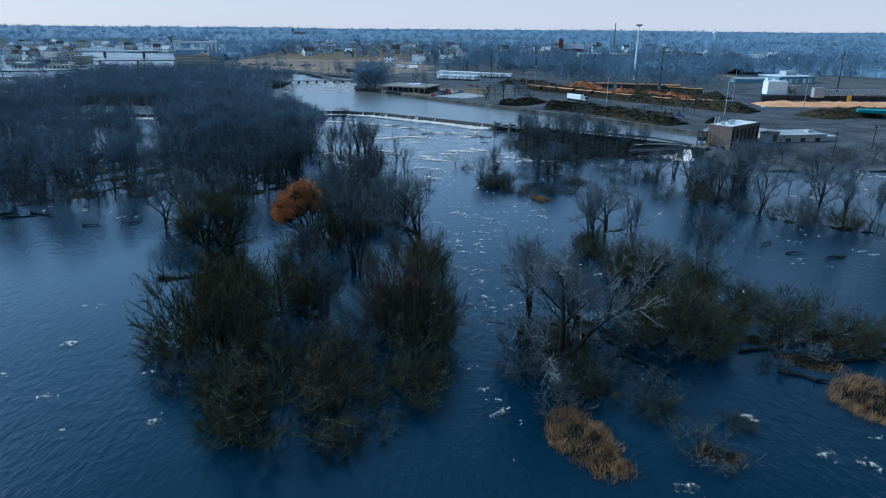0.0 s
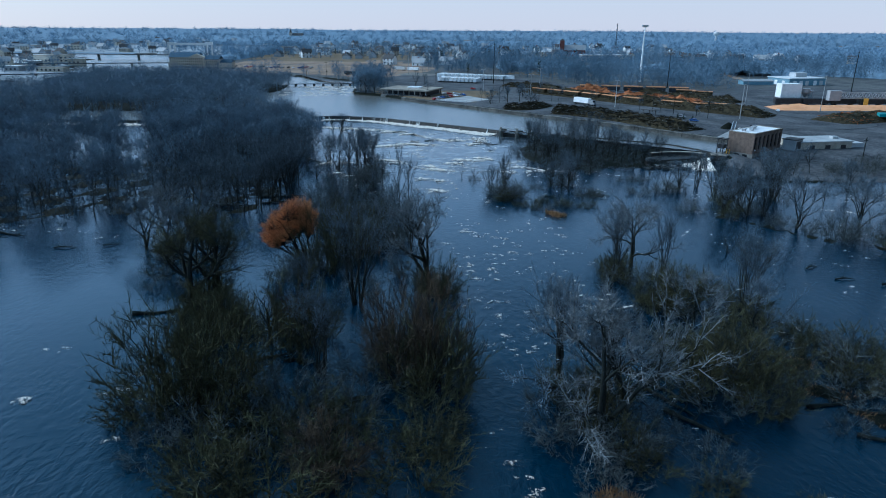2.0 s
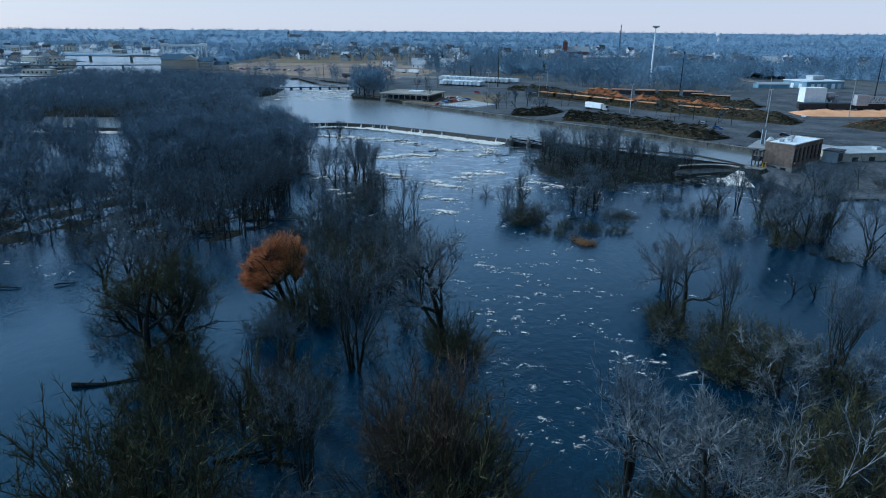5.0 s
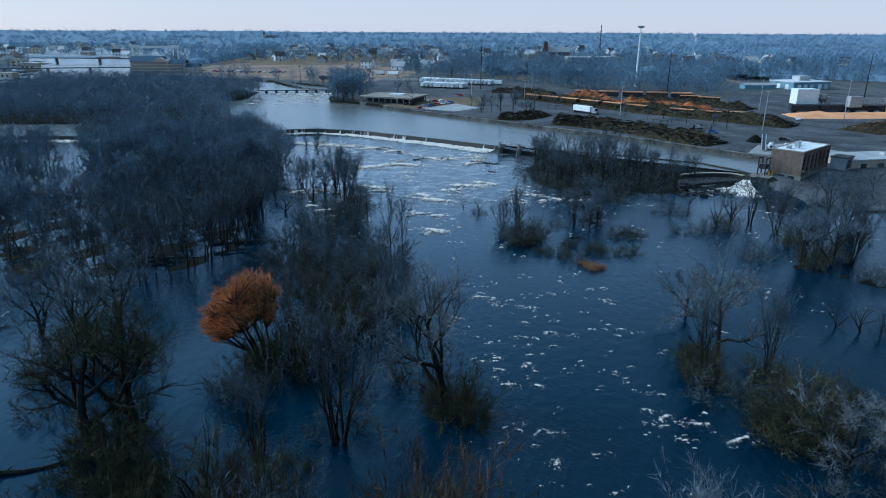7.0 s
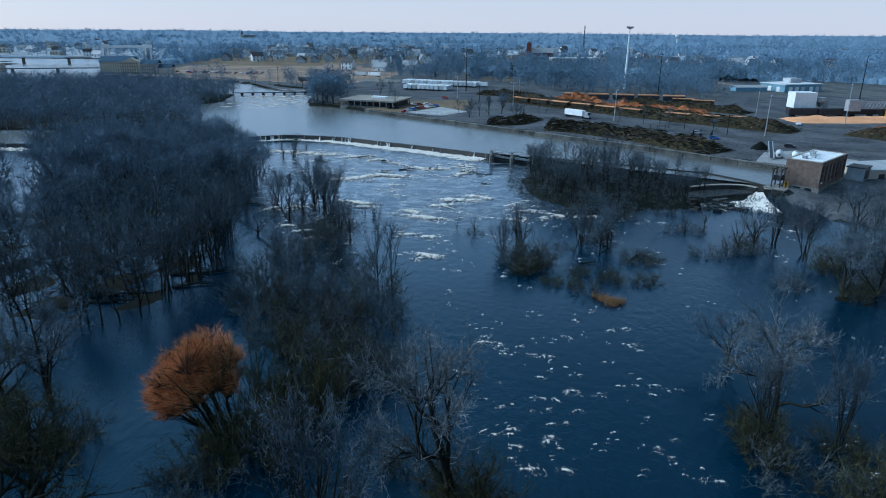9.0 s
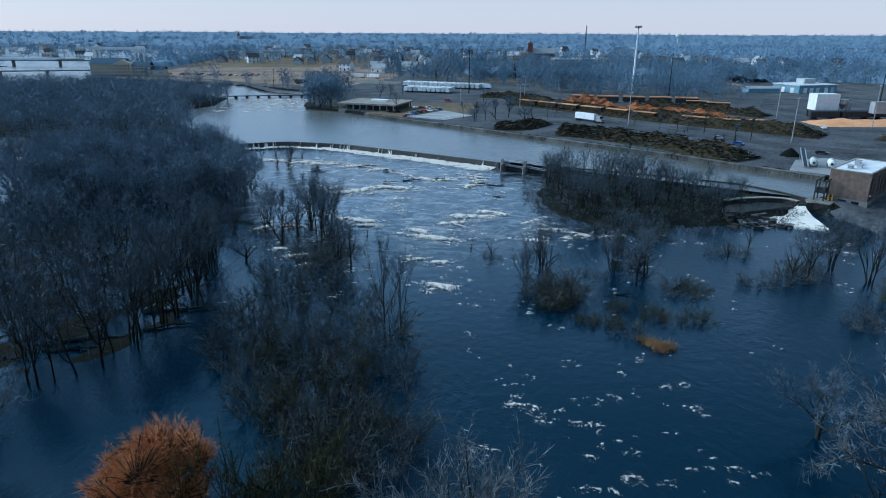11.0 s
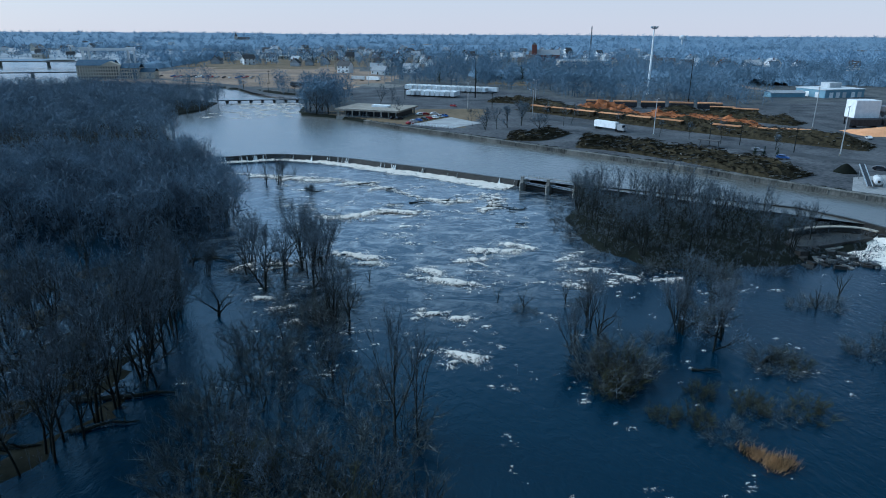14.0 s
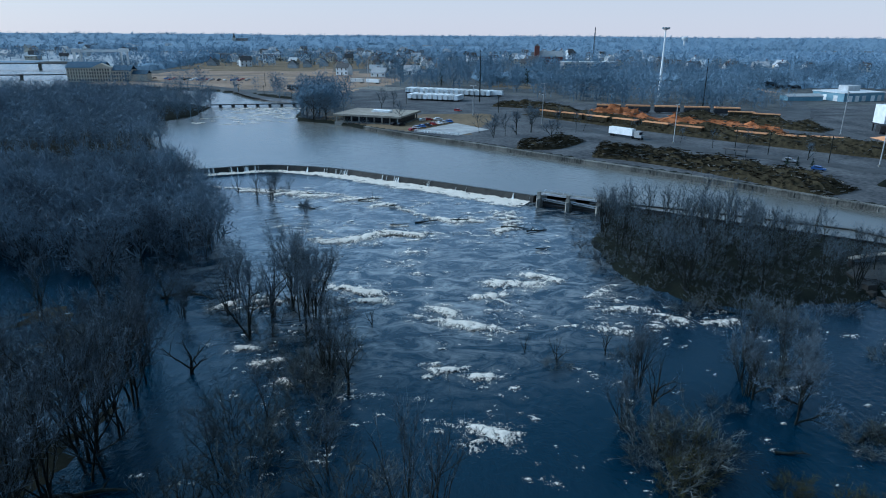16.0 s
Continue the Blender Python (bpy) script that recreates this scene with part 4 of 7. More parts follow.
# the near thicket island
for kind, x, y, s, wide in (
    (WILLOW, -22.6, 153, 1.58, 0.95), (VASE[0], -9.3, 132, 1.85, 0.8), (OAK, 4.5, 140, 2.0, 0.85), (MOSSY[0], -40.5, 134, 1.7, 1.0), (MOSSY[1], -37, 139.5, 1.75, 0.85), (OLIVE[0], -13, 77, 1.15, 1.35), (OLIVE[1], -22, 83, 0.85, 1.2),
    (RUST[0], -7, 84, 1.0, 1.1), (OLIVE[2], 2, 83, 0.85, 1.2), (OLIVE[0], -26, 99, 2.0, 0.72), (OLIVE[1], -32, 102, 1.75, 0.75), (OLIVE[2], -31, 114, 1.35, 0.75), (RUST[1], 0.5, 107, 2.25, 0.6), (OLIVE[2], 4.5, 101, 1.75, 0.65), (OLIVE[0], -17, 113, 1.6, 0.6), (RUST[0], 5, 107, 1.9, 0.6), (OLIVE[1], -29, 123, 0.95, 0.7), (OLIVE[2], -37, 131, 0.8, 0.8), (RUST[1], -19, 122, 1.2, 0.6), (GREYBUSH[1], -14, 118, 0.9, 0.7), (VASE[1], -18.5, 129, 1.15, 0.8),
    (VASE[1], -12, 106, 1.4, 0.75), (GREYBUSH[0], -16, 100, 0.9, 1.0), (GREYBUSH[1], -6, 95, 0.75, 1.1), (OPEN[0], -48, 164, 1.55, 0.9), (SILVER[1], -56, 166, 1.5, 0.95), (SILVER[0], -52, 160, 1.25, 0.9), (OPEN[3], -61, 164, 1.3, 0.95), (OLIVE[1], -55, 162, 0.6, 1.1), (GREYBUSH[2], -24, 120, 0.9, 0.9),
    (SNAG[1], -22, 118, 1.2, 1.0), (OLIVE[1], -18, 149, 1.75, 0.55), (OLIVE[2], -14, 155, 1.75, 0.6), (OLIVE[0], 6, 136, 0.95, 0.9), (GREYBUSH[1], 1, 146, 0.9, 0.9),
    (RUST[0], -2, 110, 0.9, 0.9), (OLIVE[0], -37, 137, 1.0, 0.7), (OLIVE[2], -33, 124, 0.8, 0.8), (OLIVE[0], -17, 90, 0.9, 1.1), (GREYBUSH[2], -2, 76, 0.5, 1.3)):
    plant(kind, x, y, s, 0 if kind is WILLOW else (x * 37 + y * 11) % 360, wide=wide)
for i, (x, y, s) in enumerate(((-20, 76, 0.6), (-5, 72, 0.45), (-9, 90, 0.9), (-22, 90, 1.0), (-14, 96, 0.8), (-28, 88, 0.75), (-33, 96, 0.9), (-24, 102, 0.9), (4, 91, 0.8), (6, 109, 0.9), (-4, 104, 0.9), (-34, 128, 0.5), (-40, 126, 0.4),
                            (-28, 122, 0.6), (-14, 126, 0.45), (2, 122, 0.3), (-18, 121, 0.5), (-8, 142, 0.4), (7, 138, 0.5), (-22, 153, 0.6), (-44, 152, 0.6), (-47, 140, 0.6), (-51, 149, 0.7), (-40, 156, 0.5), (-13, 160, 0.8))):
    plant((OLIVE + GREYBUSH)[i % 6], x, y, s, None, wide=1.15)
# trees and thickets on the other side of the open channel
for kind, x, y, s, wide in (
    (OPEN[1], 22.5, 101, 1.75, 0.9), (SILVER[2], 25.5, 91, 2.05, 0.95), (SILVER[0], 28, 96, 1.6, 0.8), (GREYBUSH[0], 22, 88, 0.75, 1.0), (GREYBUSH[1], 28, 88, 0.7, 1.0), (GREYBUSH[2], 24, 80, 0.6, 1.1),
    (OLIVE[1], 46, 102, 1.5, 0.75), (OLIVE[2], 50, 97, 1.0, 0.9), (OLIVE[0], 42, 108, 1.0, 0.85), (SILVER[1], 31, 98, 1.35, 1.1), (VASE[1], 43.5, 147, 1.4, 0.5), (SILVER[2], 48.4, 152, 1.6, 0.95), (VASE[0], 53, 146, 1.3, 0.5), (OLIVE[1], 43, 147, 0.7, 0.9), (OLIVE[0], 47, 130, 1.0, 1.0), (OLIVE[2], 52, 134, 0.9, 1.0), (VASE[1], 63, 130, 1.45, 0.8),
    (SNAG[2], 45, 151, 0.9, 1.0), (GREYBUSH[1], 70, 104, 1.0, 1.2), (OLIVE[0], 76, 100, 0.7, 1.3), (GREYBUSH[2], 40, 71, 0.6, 1.3), (GREYBUSH[0], 38, 84, 0.6, 1.1), (SILVER[2], 51, 124, 1.05, 1.1),
    (OLIVE[1], 46, 129, 0.7, 1.2),  (OPEN[3], 49, 166, 1.0, 1.0), (SNAG[0], 76, 158, 0.7, 1.0), (SNAG[1], 79, 157, 0.6, 1.0), (SNAG[3], 73, 160, 0.6, 1.0),
    (OLIVE[2], 55, 112, 0.8, 1.1), (GREYBUSH[0], 64, 97, 0.6, 1.4), (OLIVE[2], 60, 124, 0.6, 1.2), (GREYBUSH[1], 33, 96, 0.5, 1.2), (OPEN[0], 58, 118, 1.2, 0.8), (OLIVE[0], 64, 112, 0.6, 1.2)):
    plant(kind, x, y, s, None, wide=wide)
for i, (x, y, s) in enumerate(((44, 96, 0.7), (52, 104, 0.9), (48, 110, 0.8), (40, 101, 0.6), (57, 104, 0.6), (30, 84, 0.5), (26, 86, 0.7), (20, 93, 0.7), (34, 90, 0.45), (36, 79, 0.45), (66, 103, 0.7), (74, 97, 0.6), (80, 105, 0.6), (58, 91, 0.4), (26, 99, 0.7), (30, 100, 0.6),
                            (72, 110, 0.7), (66, 117, 0.6), (44, 118, 0.5), (50, 135, 0.5), (56, 130, 0.5), (42, 144, 0.5), (60, 138, 0.45), (46, 76, 0.35), (84, 100, 0.5), (78, 92, 0.4))):
    plant((GREYBUSH + OLIVE)[i % 6], x, y, s, None, wide=1.15)
# flooded clumps in the rapids
for kind, x, y, s, wide in (
    (GREYBUSH[0], 19.8, 235, 0.35, 1.0), (SNAG[0], 20, 236, 0.65, 0.7), (SNAG[1], 16, 240, 0.5, 0.6), (SNAG[2], 28, 238, 0.7, 0.6), (GREYBUSH[1], 30, 237, 0.35, 1.0), (SNAG[3], 29, 228, 0.9, 0.7),
    (GREYBUSH[2], 27, 216, 0.65, 1.1), (OLIVE[0], 29, 211, 0.6, 1.1), (GREYBUSH[0], 25, 213, 0.5, 1.0), (OLIVE[1], 30.5, 201, 0.35, 1.1), (OLIVE[2], 34.4, 200, 0.4, 1.0), (GREYBUSH[1], 53, 212, 0.35, 1.9),
    (OLIVE[1], 56, 213, 0.30, 1.8), (GREYBUSH[2], 45, 200, 0.35, 1.6), (OLIVE[0], 50, 200, 0.35, 1.5), (GREYBUSH[0], 37, 196, 0.45, 1.1), (OPEN[1], 46, 218, 0.95, 0.7), (SNAG[1], 44, 224, 0.7, 0.9),
    (SNAG[0], 51, 224, 0.8, 0.8), (OPEN[2], 45, 229, 0.8, 0.6), (GREYBUSH[1], 47, 226, 0.4, 1.2), (GREYBUSH[2], 71, 233, 0.4, 1.3), (GREYBUSH[0], 76, 233, 0.4, 1.3), (SNAG[2], 80, 236, 0.7, 0.8),
    (SNAG[3], 73, 232, 0.6, 0.8), (OPEN[3], 84, 220, 1.1, 0.8), (SNAG[0], 86, 224, 0.9, 0.8), (GREYBUSH[1], 83, 222, 0.5, 1.0), (TALL[0], 85, 189, 1.35, 1.0), (TALL[1], 87, 193, 1.3, 1.0),
    (OPEN[0], 92, 190, 1.45, 0.8), (GREYBUSH[2], 78, 195, 0.6, 1.1), (SNAG[1], -7.7, 252, 0.5, 0.7), (SLIM[1], -3.9, 198, 1.9, 0.6), (SLIM[2], -1.2, 199, 1.6, 0.6), (SNAG[3], -27, 332, 0.45, 0.9),
    (GREYBUSH[0], -27, 331, 0.25, 1.0), (SNAG[1], -34, 352, 0.7, 0.7), (SNAG[0], -39, 356, 0.8, 0.7), (GREYBUSH[1], -36, 353, 0.3, 1.0), (SNAG[2], -44, 352, 0.8, 0.7), (SNAG[3], -49, 350, 0.8, 0.7),
    (GREYBUSH[2], 62, 250, 0.4, 1.3), (GREYBUSH[0], 49, 253, 0.45, 1.2), (SNAG[2], -45, 264, 0.9, 1.0), (SNAG[1], 98, 208, 1.1, 0.9), (OPEN[2], 118, 231, 1.2, 0.9), (OPEN[1], 139, 219, 1.0, 0.9)):
    plant(kind, x, y, s, None, wide=wide)
for kind, x, y, s, wide in (
    (GREYBUSH[0], 27, 212, 0.95, 1.1), (GREYBUSH[1], 31, 214, 0.8, 1.1), (VASE[0], 24, 219, 0.85, 0.7), (SNAG[1], 29, 222, 1.0, 0.7), (OLIVE[1], 26, 207, 0.5, 1.0), (VASE[1], 49, 235, 1.05, 0.7), (VASE[0], 52, 230, 1.1, 0.7),
    (SNAG[3], 62, 245, 0.9, 0.8), (GREYBUSH[1], 50, 231, 0.6, 1.0), (GREYBUSH[2], 62, 246, 0.6, 1.1), (GREYBUSH[0], 39, 222, 0.35, 1.1), (OLIVE[2], 43, 202, 0.45, 1.0), (OLIVE[0], 38, 206, 0.4, 0.9), (GREYBUSH[2], 54, 213, 0.5, 1.5),
    (GREYBUSH[2], 77, 217, 0.65, 1.3), (GREYBUSH[1], 70, 215, 0.45, 1.4), (SNAG[2], 80, 219, 0.9, 0.8), (GREYBUSH[0], 83, 219, 0.6, 1.1), (VASE[1], 91, 223, 1.2, 0.8), (VASE[0], 93, 214, 1.3, 0.8), (OLIVE[1], 91, 203, 0.7, 1.0),
    (VASE[1], 94, 199, 1.4, 0.7), (VASE[0], 97, 191, 1.5, 0.7), (GREYBUSH[2], 93, 193, 0.8, 1.0), (VASE[1], 109, 209, 1.4, 0.8), (GREYBUSH[1], 108, 206, 0.7, 1.1), (VASE[0], 112, 216, 1.2, 0.8), (GREYBUSH[0], 42, 140, 0.75, 1.0),
    (OLIVE[2], 52, 145, 0.55, 1.0), (GREYBUSH[2], 56, 141, 0.6, 1.0), (OLIVE[0], 63, 129, 0.75, 1.0), (GREYBUSH[1], 51, 122, 0.7, 1.1), (OLIVE[1], 86, 188, 0.55, 1.1), (GREYBUSH[0], 99, 177, 0.7, 1.1), (OLIVE[2], 113, 161, 0.7, 1.1),
    (GREYBUSH[1], 127, 157, 0.8, 1.1), (OLIVE[0], 44, 151, 0.5, 1.0), (OLIVE[1], 24, 100, 0.8, 1.0), (OLIVE[0], 27, 90, 0.8, 1.0), (OLIVE[2], 5, 139, 0.7, 1.0), (GREYBUSH[0], -10, 135, 0.7, 1.0), (OLIVE[1], -36, 130, 0.9, 1.1), (OLIVE[2], -23.5, 146, 0.75, 0.9), (GREYBUSH[1], -27, 145, 0.5, 1.0), (OLIVE[0], -12, 166, 0.7, 0.9), (OLIVE[1], -16, 176, 0.8, 0.9), (OLIVE[2], -6, 172, 0.7, 0.9), (OLIVE[0], -10, 184, 0.8, 0.9), (OLIVE[1], -21, 192, 0.8, 0.9)):
    plant(kind, x, y, s, None, wide=wide)
for kind, x, y, s, wide in (
    (SNAG[0], -33.6, 238, 0.75, 1.5), (OPEN[3], -27.4, 248.5, 1.45, 0.6), (SNAG[1], -24.7, 257, 1.3, 0.7), (OPEN[0], -21.7, 260, 1.35, 0.6), (VASE[1], -17, 253, 1.45, 0.8), (OPEN[1], -18.4, 247.7, 1.25, 0.65), (VASE[0], -13.8, 235, 1.0, 0.8), (SNAG[2], -10.8, 230, 1.2, 0.6),
    (SNAG[3], -32.5, 257.7, 0.9, 0.6), (VASE[1], -40.3, 258, 0.75, 0.8), (SNAG[0], -47.8, 257, 1.2, 0.7), (OPEN[2], -56, 264, 1.3, 0.7), (SNAG[2], -63, 258, 1.2, 0.7), (VASE[1], -37.7, 339.6, 0.95, 0.9), (SNAG[0], -42, 341, 0.9, 0.7), (VASE[0], -26, 323, 0.45, 1.0), (OPEN[1], 49.6, 221.7, 1.05, 0.9), (VASE[0], 43.6, 225, 0.95, 0.7), (VASE[1], 29.4, 228, 1.05, 0.6)):
    plant(kind, x, y, s, None, wide=wide, group="trees in the white water")
for i, (x, y) in enumerate(scatter(rng, [(86, 216), (150, 206), (168, 166), (120, 166), (97, 186)], 15, 7.5)):
    plant((OPEN[i % 4], SLIM[i % 4], GREYBUSH[i % 3])[i % 3], x, y, rng.uniform(1.0, 1.35) * (0.6 if i % 3 == 2 else 1), wide=0.85, group="flooded trees below the dike")
# the low dike and its trees
for kind, x, y, s, wide in (
    (OPEN[3], 85, 190, 1.3, 0.8), (OPEN[0], 99, 178, 1.55, 0.9), (GREYBUSH[0], 104, 168, 1.05, 0.85), (GREYBUSH[1], 108, 167, 0.9, 0.9), (OPEN[1], 113, 162, 1.2, 0.9), (TALL[3], 119, 161, 1.3, 1.0),
    (TALL[4], 122, 160, 1.5, 1.0), (OPEN[2], 127, 158, 1.5, 0.9), (TALL[5], 133, 156, 1.4, 1.1), (GREYBUSH[2], 94, 181, 0.5, 1.2), (TALL[6], 140, 153, 1.5, 1.1), (OPEN[3], 147, 151, 1.4, 1.0),
    (GREYBUSH[0], 118, 160, 0.5, 1.2), (TALL[0], 153, 149, 1.5, 1.0), (GREYBUSH[1], 137, 155, 0.6, 1.2), (OPEN[0], 160, 146, 1.5, 1.0)):
    plant(kind, x, y, s, None, wide=wide, group="trees on the dike")
# bank below the power house and the tailrace shore
for i, (x, y) in enumerate(scatter(rng, [(119, 246), (150, 250), (165, 252), (230, 246), (230, 236), (160, 240), (130, 238)], 22, 4.5)):
    plant([GREYBUSH[i % 3], TALL[i % 7], GREYBUSH[(i + 1) % 3]][i % 3], x, y, rng.uniform(0.5, 0.8) * (1.4 if i % 3 == 1 else 1), group="brush along the tailrace")
# the wooded islet below the gates
cells = {}
for i, (x, y) in enumerate(scatter(rng, [(44, 290), (52, 312), (64, 308), (84, 294), (104, 280), (108, 266), (90, 260), (70, 255), (53, 256), (44, 268)], 66, 3.6, cells)):
    if x > 97:
        continue
    plant(SLIM[i % 4] if i % 5 else VASE[i % 2], x, y, rng.uniform(0.95, 1.45) * (1 if i % 5 else 0.8) * (0.75 if x > 82 else 1), wide=0.85, group="trees on the islet")
# the strip of brush in the middle of the river
for i, (x, y) in enumerate(scatter(rng, ISLE_M, 34, 3.6)):
    plant([GREYBUSH[i % 3], TALL[i % 7], GREYBUSH[(i + 1) % 3]][i % 3], x, y, rng.uniform(0.75, 1.2), wide=0.85, group="brush on the middle strip", label="tall dark leafless brush on the middle strip" if i % 3 != 1 else "")
for i, (x, y) in enumerate(scatter(rng, ISLE_M_UP, 9, 5.0)):
    plant(SLIM[i % 4] if i % 3 else VASE[i % 2], x, y, rng.uniform(1.0, 1.35), wide=0.75, group="trees at the head of the strip")
for i, (x, y) in enumerate(scatter(rng, [(-38, 262), (-14, 262), (-8, 240), (-18, 232), (-26, 244)], 16, 4)):
    plant(GREYBUSH[i % 3], x, y, rng.uniform(0.35, 0.6), group="brush on the middle strip")

# flooded wood: two islands of slender trees
def in_gap(x, y):
    """The thin lane through the wood towards the far end of the dam."""
    return y > 222 and abs(x + 149 - (355 - y) * 0.51) < 6.5


cells = {}
spots = scatter(rng, [(-150, 178), (-118, 173), (-99, 185), (-84, 191), (-60, 195), (-45, 198), (-35, 209), (-37, 232), (-43, 252), (-55, 267), (-80, 269), (-185, 268)], 128, 5.4, cells)
INNER = []
for i, (x, y) in enumerate(spots):
    if y > 238 and x > -110 and (i % 2 or y > 248 and i % 4):
        continue
    if x < -74:
        INNER.append((x, y, -0.4, rng.uniform(1.45, 1.9) * (0.5 if in_gap(x, y) else 0.85 if x < -125 or y > 238 else 1)))
        continue
    plant(TALL[i % 7], x, y, rng.uniform(1.5, 2.0) * (0.5 if in_gap(x, y) else 0.8 if x < -125 else 0.7 if y > 238 else 1), wide=0.9, group="flooded wood")
FRONT = smooth_line([(-62, 187, 0), (-49, 190, 0), (-40, 201, 0), (-36, 213, 0), (-37, 228, 0), (-41, 244, 0), (-46, 256, 0)], 6)
for i, p in enumerate(FRONT):
    plant(SLIM[i % 4] if i % 3 else TALL[i % 7], p.x - rng.uniform(0, 4.5), p.y + rng.uniform(-1.5, 1.5), rng.uniform(1.35, 1.75) * (1 if p.y < 236 else 0.75), wide=0.8, group="flooded wood")
for i, (x, y) in enumerate(scatter(rng, [(-118, 176), (-99, 187), (-84, 193), (-60, 197), (-45, 200), (-37, 212), (-39, 236), (-110, 236)], 62, 4.0, cells)):
    if x < -66:
        continue
    plant(SLIM[i % 4] if i % 2 else TALL[i % 7], x, y, rng.uniform(1.3, 1.85), wide=0.95, group="flooded wood")
WOOD_A = scatter(rng, [(-43, 298), (-43, 284), (-60, 280), (-92, 286), (-200, 281), (-200, 288), (-150, 296), (-128, 318), (-118, 350), (-80, 359), (-67, 350), (-51, 322)], 200, 5.2, cells)
WOOD_A += scatter(rng, [(-170, 292), (-310, 296), (-310, 352), (-172, 352)], 130, 6.0, cells)
for i, (x, y) in enumerate(scatter(rng, [(-43, 298), (-43, 284), (-60, 280), (-92, 286), (-140, 289), (-122, 330), (-115, 350), (-80, 357), (-67, 350), (-51, 322)], 60, 5.0)):
    if in_gap(x, y):
        continue
    plant(LIGHTBUSH[i % 3], x, y, rng.uniform(0.8, 1.15), wide=1.0, group="underwood", label="dense dark leafless underwood below the trees")


def many(pair_arrays, spots, rng_np):
    """Joins many turned and scaled copies of one small shape."""
    v, f = pair_arrays
    n, a = len(spots), rng_np.uniform(0, 6.28, len(spots))
    s = spots[:, 3]
    c, w = np.cos(a)[:, None], np.sin(a)[:, None]
    x = (v[None, :, 0] * c - v[None, :, 1] * w) * s[:, None] + spots[:, 0:1]
    y = (v[None, :, 0] * w + v[None, :, 1] * c) * s[:, None] + spots[:, 1:2]
    z = v[None, :, 2] * s[:, None] + spots[:, 2:3]
    return np.stack([x, y, z], -1).reshape(-1, 3), (f[None] + (np.arange(n) * len(v))[:, None, None]).reshape(-1, 3)


def joined(name, templates, spots, material, label, category):
    vs, fs, k = [], [], 0
    g = np.random.default_rng(5)
    pick = g.integers(0, len(templates), len(spots))
    for i, t in enumerate(templates):
        some = spots[pick == i]
        if len(some):
            v, f = many(t, some, g)
            vs.append(v)
            fs.append(f + k)
            k += len(v)
    return whole(name, (np.concatenate(vs), np.concatenate(fs)), material, label, category, kind="stuff")


def far_tree(seed, blades, width, trunk, tall=10.0, wide=3.6, low=0.25):
    """A small bare tree for far woods: a trunk, its limbs and a crown of clumps of fine twigs."""
    g = np.random.default_rng(seed)
    v, f = [], []

    def blade(p, q, w):
        d = q - p
        s = np.cross(d, g.normal(0, 1, 3))
        s = s / (np.linalg.norm(s) + 1e-6) * w / 2
        k = len(v)
        v.extend([p - s, p + s, q])
        f.append((k, k + 1, k + 2))

    lean = g.normal(0, 0.4, 2)
    for _ in range(2):
        blade(np.array([0, 0, -0.5]), np.array([lean[0], lean[1], tall * 0.85]), trunk)
    clumps = []
    for k in range(11):
        h, a = low + (0.88 - low) * ((k + g.random()) / 11) ** 0.8, k * 2.4 + g.uniform(-0.5, 0.5)
        r = wide * 0.68 * math.sqrt(g.random()) * math.sqrt(max(0.08, 1 - ((h - 0.52) / 0.5) ** 2))
        c = np.array([math.cos(a) * r, math.sin(a) * r, tall * h])
        clumps.append((c, wide * g.uniform(0.34, 0.56)))
        blade(np.array([0, 0, tall * h * 0.45]), c, trunk * 0.45)
    for i in range(blades):
        c, r = clumps[i % 11]
        out = g.normal(0, 1, 3) + np.array([0, 0, 0.35])
        out = out / np.linalg.norm(out)
        p = c + out * r * g.uniform(0.55, 1.0)
        # twigs lie along the clump and climb a little
        d = np.cross(out, g.normal(0, 1, 3)) + np.array([0, 0, 0.25])
        d = d / np.linalg.norm(d)
        side = np.cross(out, d)
        side = side / (np.linalg.norm(side) + 1e-6) * width * g.uniform(0.6, 1.4) / 2
        k, length = len(v), r * g.uniform(0.35, 0.8)
        v.extend([p + side, p - side, p + d * length + out * length * 0.35])
        f.append((k, k + 2, k + 1))
    return np.array(v), np.array(f)


def triangles(shape):
    """A shape's vertices and its faces cut into triangles."""
    return np.array(shape.v), np.array([(f[0], f[i], f[i + 1]) for f in shape.f for i in range(1, len(f) - 1)])


spots = np.array([(x, y, -0.2, rng.uniform(1.2, 1.6)) for x, y in WOOD_A if not in_gap(x, y)] + INNER)
bare = [grow(130 + i, 10, 8, 0.34, 0.66, 0.12, 18, 1.05, 0.045, 0.0125, levels=2, sides=3, kids=4) for i in range(4)]
joined("wood_trunks", [triangles(w) for w, _ in bare], spots, BARK, "dark trunks and limbs of the flooded wood below the dam", "wood")
joined("wood_crowns", [triangles(c) for _, c in bare], spots, WOODTWIG, "massed bare crowns of the flooded wood below the dam", "wood")
joined("wood_crown_tops", [far_tree(240 + i, 330, 0.075, 0.2, 10, 4.4, 0.4) for i in range(4)], spots[:len(spots) - len(INNER)], WOODTWIG, "fine crown tops of the flooded wood below the dam", "wood")
# dark underwood that fills the floor of the flooded wood
UNDER = [(-150, 182), (-118, 176), (-99, 188), (-84, 194), (-60, 198), (-46, 202), (-38, 212), (-40, 232), (-46, 250), (-57, 264), (-80, 266), (-150, 264)]
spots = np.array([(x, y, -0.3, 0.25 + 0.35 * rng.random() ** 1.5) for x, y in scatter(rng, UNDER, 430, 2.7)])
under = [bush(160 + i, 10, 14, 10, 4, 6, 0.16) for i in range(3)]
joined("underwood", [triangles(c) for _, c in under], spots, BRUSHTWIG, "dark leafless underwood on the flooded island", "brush")
